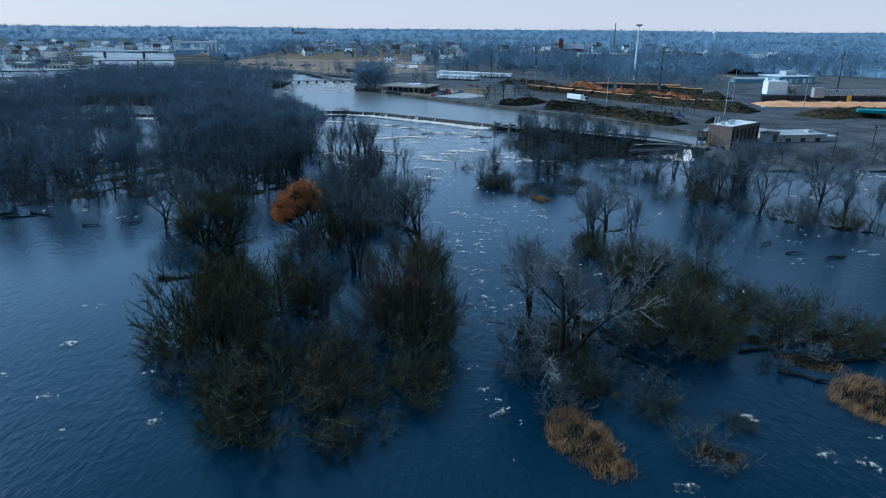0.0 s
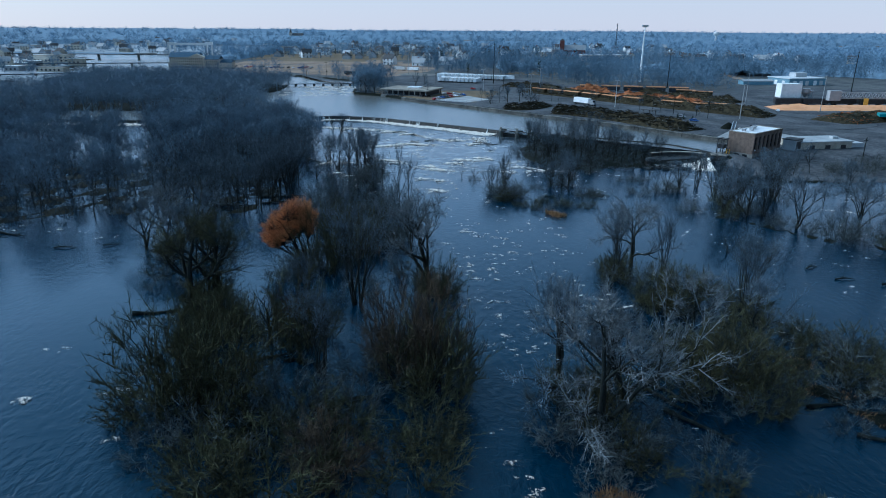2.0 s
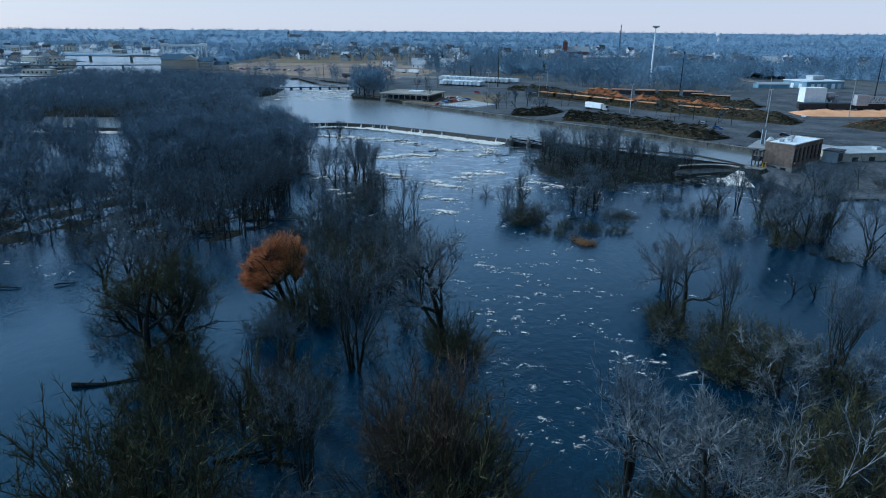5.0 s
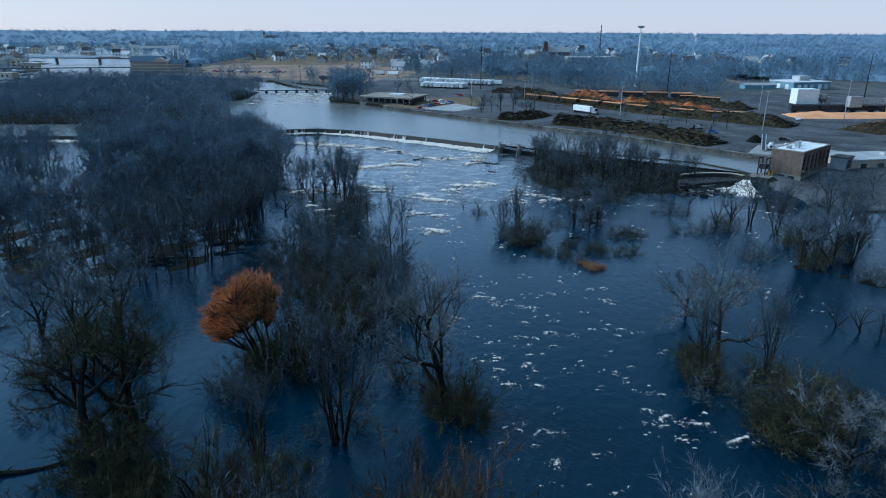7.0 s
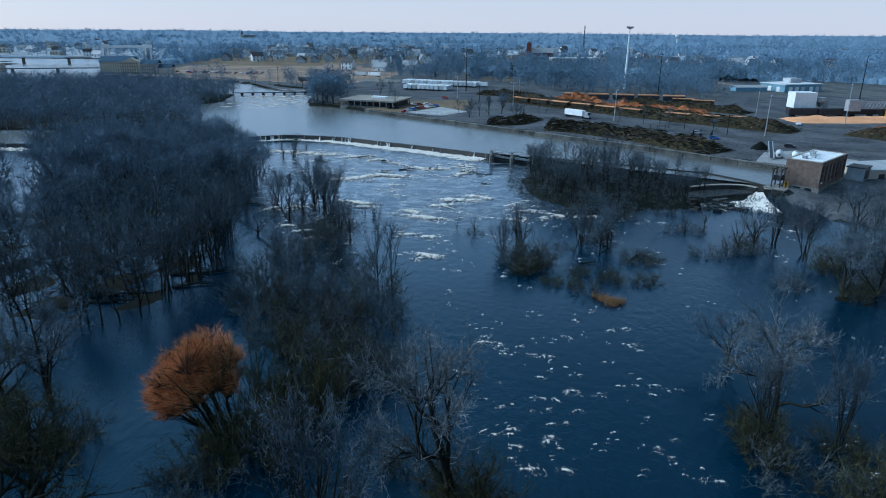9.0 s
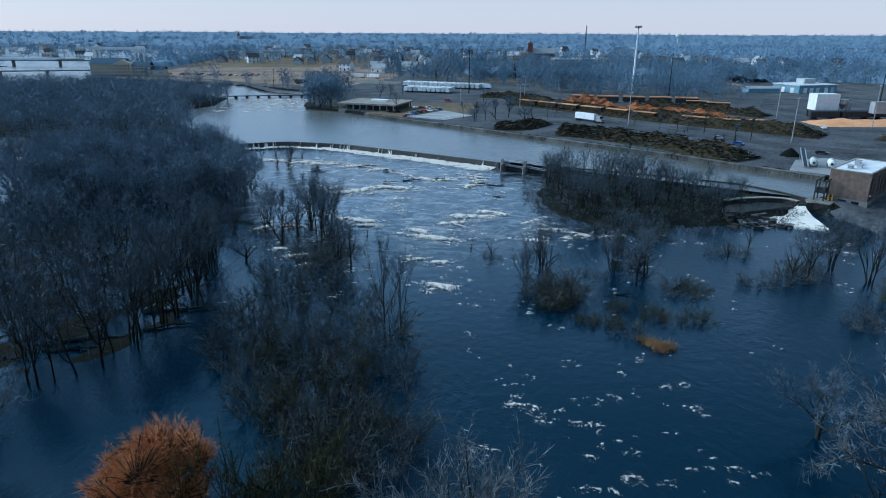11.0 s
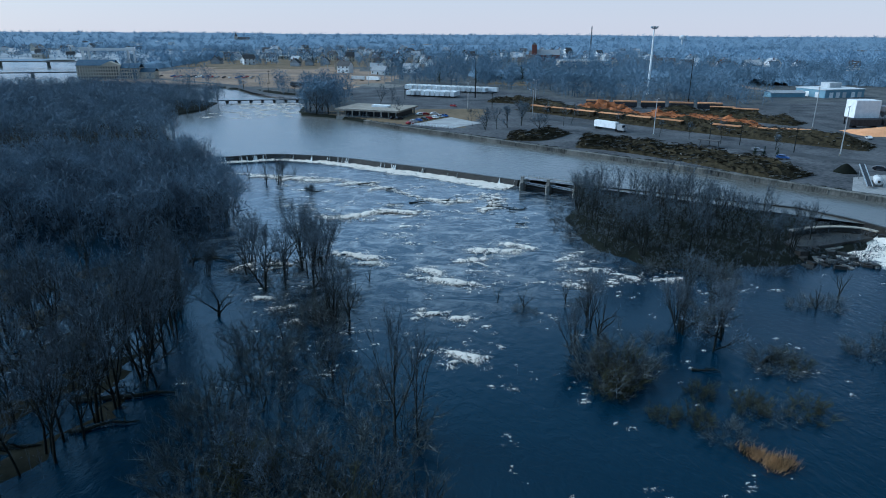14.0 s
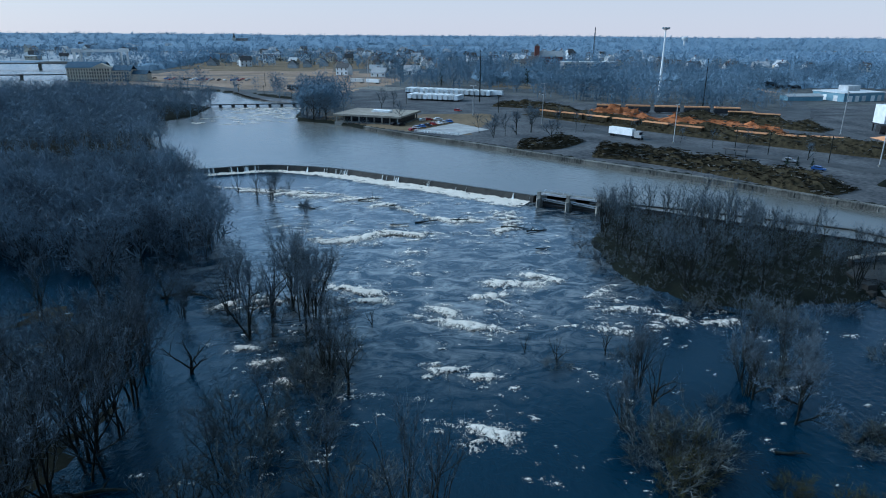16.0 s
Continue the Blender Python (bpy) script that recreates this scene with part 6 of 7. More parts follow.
for x, y, h, k in ((117, 412, 15.8, 2), (168, 359, 18, 2), (204, 429, 19, 4), (75, 470, 15, 2), (46, 510, 16, 2), (-44, 652, 20, 2), (-14, 702, 22, 2), (250, 330, 18, 2), (93, 540, 15, 2), (232, 395, 20, 2)):
    lamp_pole(x, y, h, k)


def power_pole(x, y, h):
    root = thing("power_pole", "dark wooden power pole with cross-arms", "power pole", "power poles", at=(x, y, float(land_height(x, y)) - 0.2), turn=rng.uniform(20, 60))
    part("pole", Shape().cone(0, 0, 0, h, 0.011 * h + 0.06, 0.14, 7), BARK, root)
    part("cross_arm", Shape().box(-1.4, 1.4, -0.09, 0.09, h - 1.2, h - 1.0), BARK, root)
    for x2 in (-1.2, 0.0, 1.2):
        part("insulator", Shape().cone(x2, 0, h - 1.0, h - 0.7, 0.07, 0.05, 6), GREYPAINT, root)


for x, y, h in ((61, 584, 33), (310, 490, 31), (196, 545, 30), (-65, 612, 10), (-40, 598, 10), (-88, 640, 10), (-110, 660, 10), (12, 575, 10), (62, 520, 10), (133, 392, 9), (142, 384, 9), (154, 366, 10), (-30, 660, 12), (-100, 720, 11), (-60, 690, 11), (186, 262, 10), (205, 270, 10), (168, 258, 9)):
    power_pole(x, y, h)

tower = thing("light_mast", "very tall slim white lighting mast with a ring of lamps", "mast", at=(193, 605, 3.0))
part("shaft", Shape().tube([Vector((0, 0, 0)), Vector((0, 0, 24)), Vector((0, 0, 47))], [0.95, 0.7, 0.4], 10), WHITEPAINT, tower, "white steel shaft")
part("ring", Shape().cone(0, 0, 46.2, 47.2, 1.7, 2.2, 10), STEEL, tower)
for k in range(6):
    a = k * 1.047
    part("lamp", Shape().box(math.cos(a) * 2.2 - 0.5, math.cos(a) * 2.2 + 0.5, math.sin(a) * 2.2 - 0.5, math.sin(a) * 2.2 + 0.5, 46.6, 47.9), GREYPAINT, tower)
mast = thing("radio_mast", "thin dark lattice radio mast on the skyline", "mast", at=(332, 1182, 5.0))
lat = Shape()
for a in (0, 2.1, 4.2):
    lat.beam((math.cos(a) * 1.4, math.sin(a) * 1.4, 0), (math.cos(a) * 0.4, math.sin(a) * 0.4, 50), 0.3)
for k in range(24):
    w = 1.4 - k * 0.042
    lat.beam((w, 0, k * 2), (math.cos(2.1) * w, math.sin(2.1) * w, k * 2 + 2), 0.16).beam((math.cos(4.2) * w, math.sin(4.2) * w, k * 2), (w, 0, k * 2 + 2), 0.16)
part("lattice", lat, DARKSTEEL, mast)
part("antenna", Shape().box(-1.2, 1.2, -0.3, 0.3, 38, 41).box(-1.0, 1.0, -0.3, 0.3, 45, 48), GREYPAINT, mast)
wt = thing("water_tower", "white water tower on the horizon", "water tower", at=(817, 1903, 6.0))
part("stem", Shape().cone(0, 0, 0, 22, 3.2, 2.4, 14), WHITEPAINT, wt)
part("tank", Shape().tube([Vector((0, 0, 21)), Vector((0, 0, 24)), Vector((0, 0, 30)), Vector((0, 0, 32.5))], [2.6, 7.5, 8.0, 3.0], 18), WHITEPAINT, wt, "white bulbous tank", True)

# church on the skyline
ch = thing("church", "pale stone church with a tall pointed spire", "church", at=(-461, 2374, 8.0))
part("tower", Shape().box(-5, 5, -5, 5, 0, 18), BEIGEPAINT, ch)
part("spire", Shape().cone(0, 0, 18, 32, 5.2, 0.2, 8), ROOFDARK, ch, "dark pointed spire")
part("nave", Shape().box(5, 42, -8, 8, 0, 9), BEIGEPAINT, ch)
part("roof", Shape().gable(5, 42, -8, 8, 9, 16), ROOFDARK, ch)
for x in (11, 19, 27, 35):
    part("window", Shape().box(x, x + 2, -8.1, -8, 2, 7), GLASS, ch)
red = thing("church", "red brick church with a grey roof among trees", "church", at=(228, 1110, 4.0), turn=-10)
part("nave", Shape().box(0, 34, 0, 16, 0, 10), REDBRICK, red)
part("roof", Shape().gable(0, 34, 0, 16, 10, 17), GREYPAINT, red)
part("tower", Shape().box(-7, 0, 1, 8, 0, 24), REDBRICK, red)
part("tower_cap", Shape().cone(-3.5, 4.5, 24, 27, 4.6, 0.3, 4), ROOFDARK, red)
for x in (4, 11, 18, 25):
    part("window", Shape().box(x, x + 2.4, -0.1, 0, 2, 8), GLASS, red)
school = thing("school", "long cream two-storey building with white roof", "building", at=(222, 958, 4.0), turn=-2)
part("wall", Shape().box(0, 68, 0, 20, 0, 8), CREAM, school)
part("roof", Shape().box(-0.5, 68.5, -0.5, 20.5, 8, 8.6), ROOFWHITE, school)
win = mesh_of("window", Shape().box(0, 2, -0.12, 0, 0, 1.8), GLASS)
for i in range(14):
    for z in (1.2, 4.8):
        part("window", win, None, school).location = (2 + i * 4.7, 0, z)

# the cream mill by the river
MILL_FIT = 0.74
mill = thing("mill", "long cream stone mill with a blue roof and rows of windows", "mill", at=(-282, 776, 2.5), turn=1)
part("wall", Shape().box(0, 44, 0, 20, 0, 13.5), CREAM, mill)
part("roof", Shape().gable(0, 44, 0, 20, 13.5, 18.5, 0.6), ROOFBLUE, mill, "blue hipped roof")
gab = Shape().box(30, 52, -1.2, 20, 0, 13.5)
k = len(gab.v)
gab.v += [(30, -1.2, 13.5), (35, -1.2, 15.2), (41, -1.2, 17.2), (47, -1.2, 15.2), (52, -1.2, 13.5), (30, 8, 13.5), (35, 8, 15.2), (41, 8, 17.2), (47, 8, 15.2), (52, 8, 13.5)]
gab.f += [tuple(k + i for i in range(5)), tuple(k + 9 - i for i in range(5))] + [(k + i + 1, k + i, k + 5 + i, k + 6 + i) for i in range(4)]
part("centre_gable", gab, CREAM, mill, "curved stone gable")
part("side_wing", Shape().box(52, 74, 0, 20, 0, 11), CREAM, mill)
part("wing_roof", Shape().gable(52, 74, 0, 20, 11, 15, 0.6), ROOFBLUE, mill)
part("end_wing", Shape().box(74, 92, 2, 18, 0, 7.5), CREAM, mill)
part("end_roof", Shape().gable(74, 92, 2, 18, 7.5, 10.5, 0.6), ROOFBLUE, mill)
mwin = mesh_of("window", Shape().box(0, 1.5, -0.12, 0.05, 0, 2.0), GLASS)
for i in range(24):
    for j in range(4):
        x = 1.5 + i * 3.1
        if x > 71 or (j == 3 and x > 51):
            continue
        part("window", mwin, None, mill).location = (x, -1.25 if 29 < x < 51 else -0.02, 1.2 + j * 3.1)

mill.scale = (MILL_FIT, 0.8, 0.95)
lift = thing("lift_bridge", "white steel lift bridge frame over the river", "bridge", at=(-326, 905, 3.0), turn=10)
for x in (0, 46):
    for dx in (-2, 4):
        for y in (-3, 3):
            part("tower_leg", Shape().beam((x + dx, y, 0), (x + dx, y, 23), 1.2), WHITEPAINT, lift)
    part("tower_head", Shape().box(x - 3.5, x + 5.5, -4, 4, 21.5, 25), WHITEPAINT, lift, "boxy white tower head")
part("top_beam", Shape().box(5, 43, -3, -1.5, 21.5, 24).box(5, 43, 1.5, 3, 21.5, 24), WHITEPAINT, lift)
part("span", Shape().box(0, 46, -4, 4, 5, 6.2), CONCRETE, lift)
for name, a, b, z, w, step, label in (("road_bridge", (-330, 985), (-600, 1010), 9.0, 12, 62, "long pale concrete road bridge on piers"), ("road_bridge", (-290, 832), (-480, 796), 6.2, 8, 46, "low concrete bridge on piers"), ("rail_bridge", (-238, 690), (-430, 640), 4.8, 5, 30, "low dark railway bridge")):
    a, b = Vector((*a, z)), Vector((*b, z))
    root = thing(name, label, "bridge")
    part("deck", Shape().beam(a, b, w, 0.9), ASPHALT if "road" in name else DARKSTEEL, root)
    n = int((b - a).length / step)
    for i in range(n + 1):
        p = a.lerp(b, (i + 0.3) / (n + 0.6))
        part("pier", Shape().box(p.x - 0.7, p.x + 0.7, p.y - w * 0.25, p.y + w * 0.25, -2, z - 0.4), CONCRETE, root)
trestle = thing("footbridge", "low dark trestle bridge across the head of the pond", "bridge")
part("deck", Shape().beam((-112, 571, 3.4), (-44, 579, 3.4), 2.4, 0.5), DARKSTEEL, trestle)
for i in range(8):
    x = -104 + i * 7.4
    part("pier", Shape().box(x - 0.7, x + 0.7, 571.5 + i, 575 + i, -2, 3.2), WETCONCRETE, trestle)


def house(paint, roofing, w, d, h, label):
    root = thing("house", label, "house", "houses of the town")
    part("wall", Shape().box(0, w, 0, d, -1, h), paint, root)
    for x in (0.0, w - 0.2):
        s, k = Shape(), 0
        s.v += [(x, 0, h), (x, d, h), (x, d / 2, h + d * 0.42), (x + 0.2, 0, h), (x + 0.2, d, h), (x + 0.2, d / 2, h + d * 0.42)]
        s.f += [(k, k + 2, k + 1), (k + 3, k + 4, k + 5)]
        part("gable_end", s, paint, root)
    part("roof", Shape().gable(0, w, 0, d, h, h + d * 0.46), roofing, root)
    part("chimney", Shape().box(w * 0.3, w * 0.3 + 0.8, d * 0.6, d * 0.6 + 0.8, h, h + d * 0.55), REDBRICK, root)
    part("door", Shape().box(w * 0.45, w * 0.45 + 1.1, -0.08, 0, 0, 2.2), LOGWOOD, root)
    for i in range(3):
        for z in (1.2, 4.0):
            if z + 1.4 < h and not (i == 1 and z < 2):
                part("window", Shape().box(1 + i * (w - 3.2) / 2, 2.2 + i * (w - 3.2) / 2, -0.08, 0, z, z + 1.4), GLASS, root)
    return root


kinds = [house(p, r_, w, d, h, l) for p, r_, w, d, h, l in (
    (WHITEPAINT, ROOFDARK, 11, 8, 6.0, "white clapboard house with a dark pitched roof"), (GREYPAINT, ROOFDARK, 13, 9, 3.4, "grey single-storey house with a dark roof"),
    (BEIGEPAINT, ROOFDARK, 10, 9, 6.2, "beige two-storey house with a dark roof"), (WHITEPAINT, GREYPAINT, 14, 9, 3.6, "white bungalow with a pale grey roof"), (CREAM, GREYPAINT, 12, 9, 6.0, "cream house with a grey roof"))]
HOUSES = []
zones = [((-240, 70), (985, 1600), 120), ((90, 500), (900, 1500), 60), ((-900, -430), (730, 1500), 95), ((-700, -480), (1250, 2000), 20), ((380, 560), (850, 1050), 10), ((-60, 60), (830, 930), 8)]
r3 = random.Random(21)
used = set()
for (xa, xb), (ya, yb), n in zones:
    for _ in range(n):
        x, y = r3.uniform(xa, xb), r3.uniform(ya, yb)
        if any(math.hypot(x - a, y - b) < 22 for a, b in HOUSES) or 205 < x < 300 and y < 1140 or inside(x, y, UPPER) or inside(x - 12, y, UPPER) or inside(x + 12, y, UPPER):
            continue
        HOUSES.append((x, y))
        k = r3.choice((0, 0, 1, 2, 3, 3, 4))
        m = pose(x, y, float(land_height(x, y)), 0, 0, r3.choice((0, 90, 20, -25)) + r3.uniform(-8, 8)) @ Matrix.Diagonal((*[r3.uniform(1.0, 1.35)] * 3, 1))
        if k in used:
            copy_thing(kinds[k], m).matrix_basis = m
        else:
            used.add(k)
            kinds[k].matrix_basis = m
# flat commercial blocks of the town across the river
BLOCKS = [(-394, 712, 50, 14, 6), (-470, 791, 30, 18, 6), (-458, 823, 40, 18, 16), (-432, 848, 28, 14, 9), (-425, 735, 20, 12, 6), (-500, 830, 40, 16, 7), (-445, 765, 26, 12, 5), (-430, 720, 26, 14, 7), (-470, 880, 40, 22, 13), (-540, 960, 50, 20, 8), (-620, 1080, 60, 20, 9), (-700, 1150, 50, 24, 7), (-560, 1130, 36, 18, 10), (-455, 800, 24, 14, 8),
          (-650, 1260, 44, 20, 12), (-540, 1230, 30, 20, 7), (-760, 1300, 60, 26, 8), (-500, 760, 26, 16, 6), (-280, 1290, 60, 24, 11), (-210, 1330, 70, 26, 9), (-330, 1420, 40, 20, 13), (-170, 1210, 40, 18, 7), (-240, 1180, 24, 14, 6)]
for i, (x, y, w, d, h) in enumerate(BLOCKS):
    w, d, h = w * 0.65, d * 0.65, h * 0.7
    if inside(x + w / 2, y, UPPER):
        continue
    root = thing("town_block", ("pale flat-roofed commercial building", "grey flat-roofed town building with a white roof", "cream flat-roofed building in the town")[i % 3], "building", "town buildings", at=(x, y, float(max(3.0, land_height(x, y)))), turn=r3.uniform(-20, 20))
    part("wall", Shape().box(0, w, 0, d, -3, h), (BEIGEPAINT, GREYPAINT, CREAM)[i % 3], root)
    part("roof", Shape().box(-0.4, w + 0.4, -0.4, d + 0.4, h, h + 0.5), ROOFWHITE if i % 2 else ROOFTAN, root)
    for k in range(int(w // 5)):
        for z in range(max(1, int(h // 4))):
            part("window", win, None, root).location = (1.5 + k * 5, 0, 1.2 + z * 3.6)

# ---- woods behind the town ----
g = np.random.default_rng(31)
n = 12000
dist, az = np.exp(g.uniform(math.log(500), math.log(4600), n)), np.radians(g.uniform(-46, 46, n))
fx, fy = dist * np.sin(az), dist * np.cos(az)
keep = np.ones(n, bool)
CLEAR = [YARD, BROWN, UPPER, [(250, 470), (250, 640), (400, 650), (470, 560), (470, 420)], [(-300, 740), (-180, 740), (-160, 880), (-330, 880)]]
for poly in CLEAR:
    keep &= ~inside(fx, fy, poly)
keep &= ~inside(fx, fy, ISLE_C) & (fy > 470)
town = ((fx > -240) & (fx < 70) & (fy > 800) & (fy < 1500)) | ((fx < -310) & (fy < 1200)) | ((fx > 100) & (fx < 480) & (fy > 880) & (fy < 1350))
keep &= ~(town & (g.random(n) < 0.5))
keep &= ~((fx < -310) & (fy < 1350) & (g.random(n) < 0.6))
for hx, hy in HOUSES:
    keep &= ~((np.abs(fx - hx * fy / hy) < 9) & (fy > hy - 70) & (fy < hy + 10) & ((g.random(n) < 0.35) | (np.abs(fy - hy) < 12)))
keep &= ~((np.abs(fx - 245 * fy / 1110) < 24) & (fy > 1020) & (fy < 1125)) & ~((np.abs(fx - 255 * fy / 958) < 34) & (fy > 900) & (fy < 985))
fx, fy = fx[keep], fy[keep]
fz = land_height(fx, fy) - 0.3
size = g.uniform(1.0, 1.75, len(fx)) * (1 + 0.25 * np.clip(np.hypot(fx, fy) / 3000, 0, 1))
near = np.hypot(fx, fy) < 1000
spots = np.stack([fx, fy, fz, size], -1)
# twig colour turns paler and bluer with distance, as painted haze
joined("town_wood", [far_tree(300 + i, 176, 0.24, 0.3, 10, 4.8, 0.22) for i in range(6)], spots[near], HAZYFARTWIG, "bare woodland behind the log yard", "wood")
joined("distant_wood", [far_tree(320 + i, 55, 0.85, 0.5, 10, 5.6, 0.1) for i in range(6)], spots[~near & ((np.hypot(fx, fy) < 1500) | (g.random(len(fx)) < 0.4))], HAZYHORIZONTWIG, "endless bare woods out to the horizon", "wood")
# closed canopy under the single crowns, distance haze mixed into its blue-grey colour
az, rad = np.radians(np.arange(-47, 47.01, 0.22)), 760 * np.exp(np.linspace(0, math.log(6.35), 170))
AZ, RAD = np.meshgrid(az, rad)
AZ, RAD = AZ + g.normal(0, 0.0007, AZ.shape), RAD * (1 + g.normal(0, 0.002, RAD.shape))
px, py = RAD * np.sin(AZ), RAD * np.cos(AZ)
open_land = (np.sin(px * 0.004 + 0.7) * np.sin(py * 0.006 + 2.0) > 0.55) | inside(px, py, [(-330, 1300), (-130, 1300), (60, 1500), (60, 1640), (-420, 1640)])
for poly in CLEAR:
    open_land |= depth_in(px, py, poly) > -32
in_town = ((px > -260) & (px < 90) & (py < 1620)) | ((px < -290) & (py < 1500)) | ((px > 90) & (px < 500) & (py > 880) & (py < 1400))
open_land |= in_town
for hx, hy in HOUSES + [(245, 1110), (228, 1112), (235, 965), (255, 965), (275, 965)]:
    open_land |= (np.abs(px - hx * py / hy) < 13) & (py > hy - 45) & (py < hy + 16)
tall = np.clip((RAD - 760) / 500, 0, 1)
pz = land_height(px, py) + np.where(open_land, -2.0, 4.6 + 2.9 * tall + 2.2 * np.sin(px * 0.021) * np.sin(py * 0.017) + g.normal(0, 0.9, px.shape))
nc = len(az)
idx = np.arange(nc * len(rad)).reshape(len(rad), nc)
quad = np.stack([idx[:-1, :-1], idx[:-1, 1:], idx[1:, 1:], idx[1:, :-1]], -1).reshape(-1, 4)
whole("distant_canopy", (np.stack([px, py, pz], -1).reshape(-1, 3), quad), HAZYCANOPY, "closed bare tree canopy reaching out to the horizon", "wood", kind="stuff", smooth=True)
fir = np.stack([g.uniform(-200, 520, 120), g.uniform(700, 1500, 120), np.full(120, 3.0), g.uniform(0.8, 1.6, 120)], -1)
fir = fir[(fir[:, 0] < 230) & ~inside(fir[:, 0], fir[:, 1], YARD) & ~inside(fir[:, 0], fir[:, 1], BROWN)]
joined("conifers", [far_tree(340, 150, 0.5, 0.5, 10, 2.0, 0.05)], fir, EVERGREEN, "scattered dark conifers among the houses", "conifers")
# single trees of the far bank
for i, (x, y, s) in enumerate(((-40, 500, 1.3), (-44, 506, 1.1), (-33, 497, 1.0), (-38, 512, 1.4), (-5, 515, 1.5), (2, 520, 1.3), (5, 478, 1.2), (-50, 514, 1.0), (40, 446, 0.9), (46, 440, 1.0), (50, 436, 1.1), (44, 432, 0.9), (56, 440, 1.0), (64, 446, 1.1), (68, 424, 0.9),
                            (78, 452, 1.2), (85, 445, 1.0), (90, 450, 1.1), (136, 388, 1.0), (118, 408, 0.8), (128, 400, 0.8), (108, 432, 0.9), (70, 474, 1.0), (150, 372, 0.6))):
    plant((OPEN + TALL)[i % 11], x, y, s, None, "bare street tree on the far bank", "trees on the far bank", 0.9, 0.1)
for i, (x, y) in enumerate(scatter(rng, [(-48, 506), (-27, 491), (-14, 476), (-8, 482), (-26, 498), (-46, 514)], 22, 2.6)):
    plant(LIGHTBUSH[i % 3], x, y, rng.uniform(0.2, 0.38), None, "low bare brush on the pond bank", "brush on the pond bank", 1.3, 0.1)
for i, (x, y) in enumerate(((137, 364), (139.5, 362), (143, 359))):
    s = Shape()
    r4 = random.Random(i)
    for _ in range(160):
        h = r4.random() ** 1.3
        a = r4.uniform(0, 6.28)
        s.spike(Vector((0, 0, 0.3 + 3.0 * h)), Vector((math.cos(a), math.sin(a), -0.25)).normalized(), 1.2 * (1 - h) + 0.15, 0.12)
    root = thing("spruce_tree", "small dark spruce beside the road", "tree", "young spruces", at=(x, y, 3.2))
    part("trunk", Shape().cone(0, 0, -0.2, 3.3, 0.12, 0.03, 6), BARK, root)
    part("crown", s, EVERGREEN, root)


# ---- white water, driftwood and reeds ----
def caps(shape, r, x, y, size, step, lift=0.12, deep=0.7, z=0.0, thick=0.0, slim=1.0):
    """A breaking wave: a lumpy sheet with a curved crest, its foam thinning out downstream."""
    seed, yaw, bend, tilt = r.uniform(0, 90), r.gauss(0, 0.35), r.uniform(-0.7, 0.7), r.uniform(-0.5, 0.5)
    nx, ny = max(5, int(2 * size / step)), max(5, int(2 * size * deep / step))
    k, c, w = len(shape.v), math.cos(yaw), math.sin(yaw)
    for j in range(ny + 1):
        for i in range(nx + 1):
            u, v = 2 * i / nx - 1, 2 * j / ny - 1
            crest = v - 0.25 - bend * u * u * 0.8 - tilt * u
            body = (1 - abs(u) ** 2.2) * (math.exp(-(crest / 0.30 / slim) ** 2) if crest > 0 else math.exp(-(crest / 0.62 / slim) ** 2)) * (1 - max(0.0, abs(v) - 0.7) / 0.3)
            px, py = x + (u * c - v * deep * w) * size, y + (u * w + v * deep * c) * size
            rag = noise.noise(Vector((px * 0.9, py * 0.6, seed)))
            shape.v.append((px, py, z + 0.03 + lift * max(0.0, body + rag * 0.6) + r.uniform(0, 0.08) * lift))
            shape.fill.append(max(0.0, body * (1 + thick) * (1 + 1.1 * rag + 0.5 * noise.noise(Vector((px * 2.2, py * 1.8, seed))))))
    shape.f += [(k + j * (nx + 1) + i, k + j * (nx + 1) + i + 1, k + (j + 1) * (nx + 1) + i + 1, k + (j + 1) * (nx + 1) + i) for j in range(ny) for i in range(nx)]


def foam_sheet():
    s = Shape()
    s.fill = []
    return s


def foam_thing(name, shape, label):
    ob = whole(name, shape, LACE, label, "foam", kind="stuff", smooth=True)
    ob.data.attributes.new("fill", "FLOAT", "POINT").data.foreach_set("value", np.array(shape.fill, np.float32))


r5 = random.Random(77)
small = foam_sheet()
for (xa, xb), (ya, yb), n, sz in (((8, 40), (95, 215), 120, 0.9), ((12, 38), (130, 185), 60, 1.1), ((-60, -36), (60, 130), 12, 1.0), ((8, 22), (70, 130), 26, 0.8), ((30, 90), (60, 125), 40, 0.8), ((45, 120), (120, 215), 70, 1.0),
                                ((-8, 60), (205, 250), 60, 1.2), ((-32, -8), (215, 262), 60, 1.2), ((40, 110), (225, 256), 50, 1.1), ((-30, 36), (250, 335), 130, 2.0), ((-110, -70), (170, 190), 14, 0.9), ((105, 180), (195, 228), 70, 1.4),
                                ((90, 130), (150, 180), 16, 1.0), ((-40, -30), (90, 120), 8, 1.0)):
    for _ in range(int(n * 0.8)):
        x, y, s = r5.uniform(xa, xb), r5.uniform(ya, yb), sz * 0.54 * math.exp(r5.gauss(0.1, 0.5))
        for _ in range(r5.choice((1, 2, 3, 4))):
            caps(small, r5, x + r5.gauss(0, s * 1.3), y + r5.gauss(0, s * 1.5), s * r5.uniform(0.5, 1.2), 0.33, 0.14, r5.uniform(0.5, 0.9), thick=0.2, slim=0.45)
foam_thing("whitecaps", small, "scattered small whitecaps on the current")
big = foam_sheet()
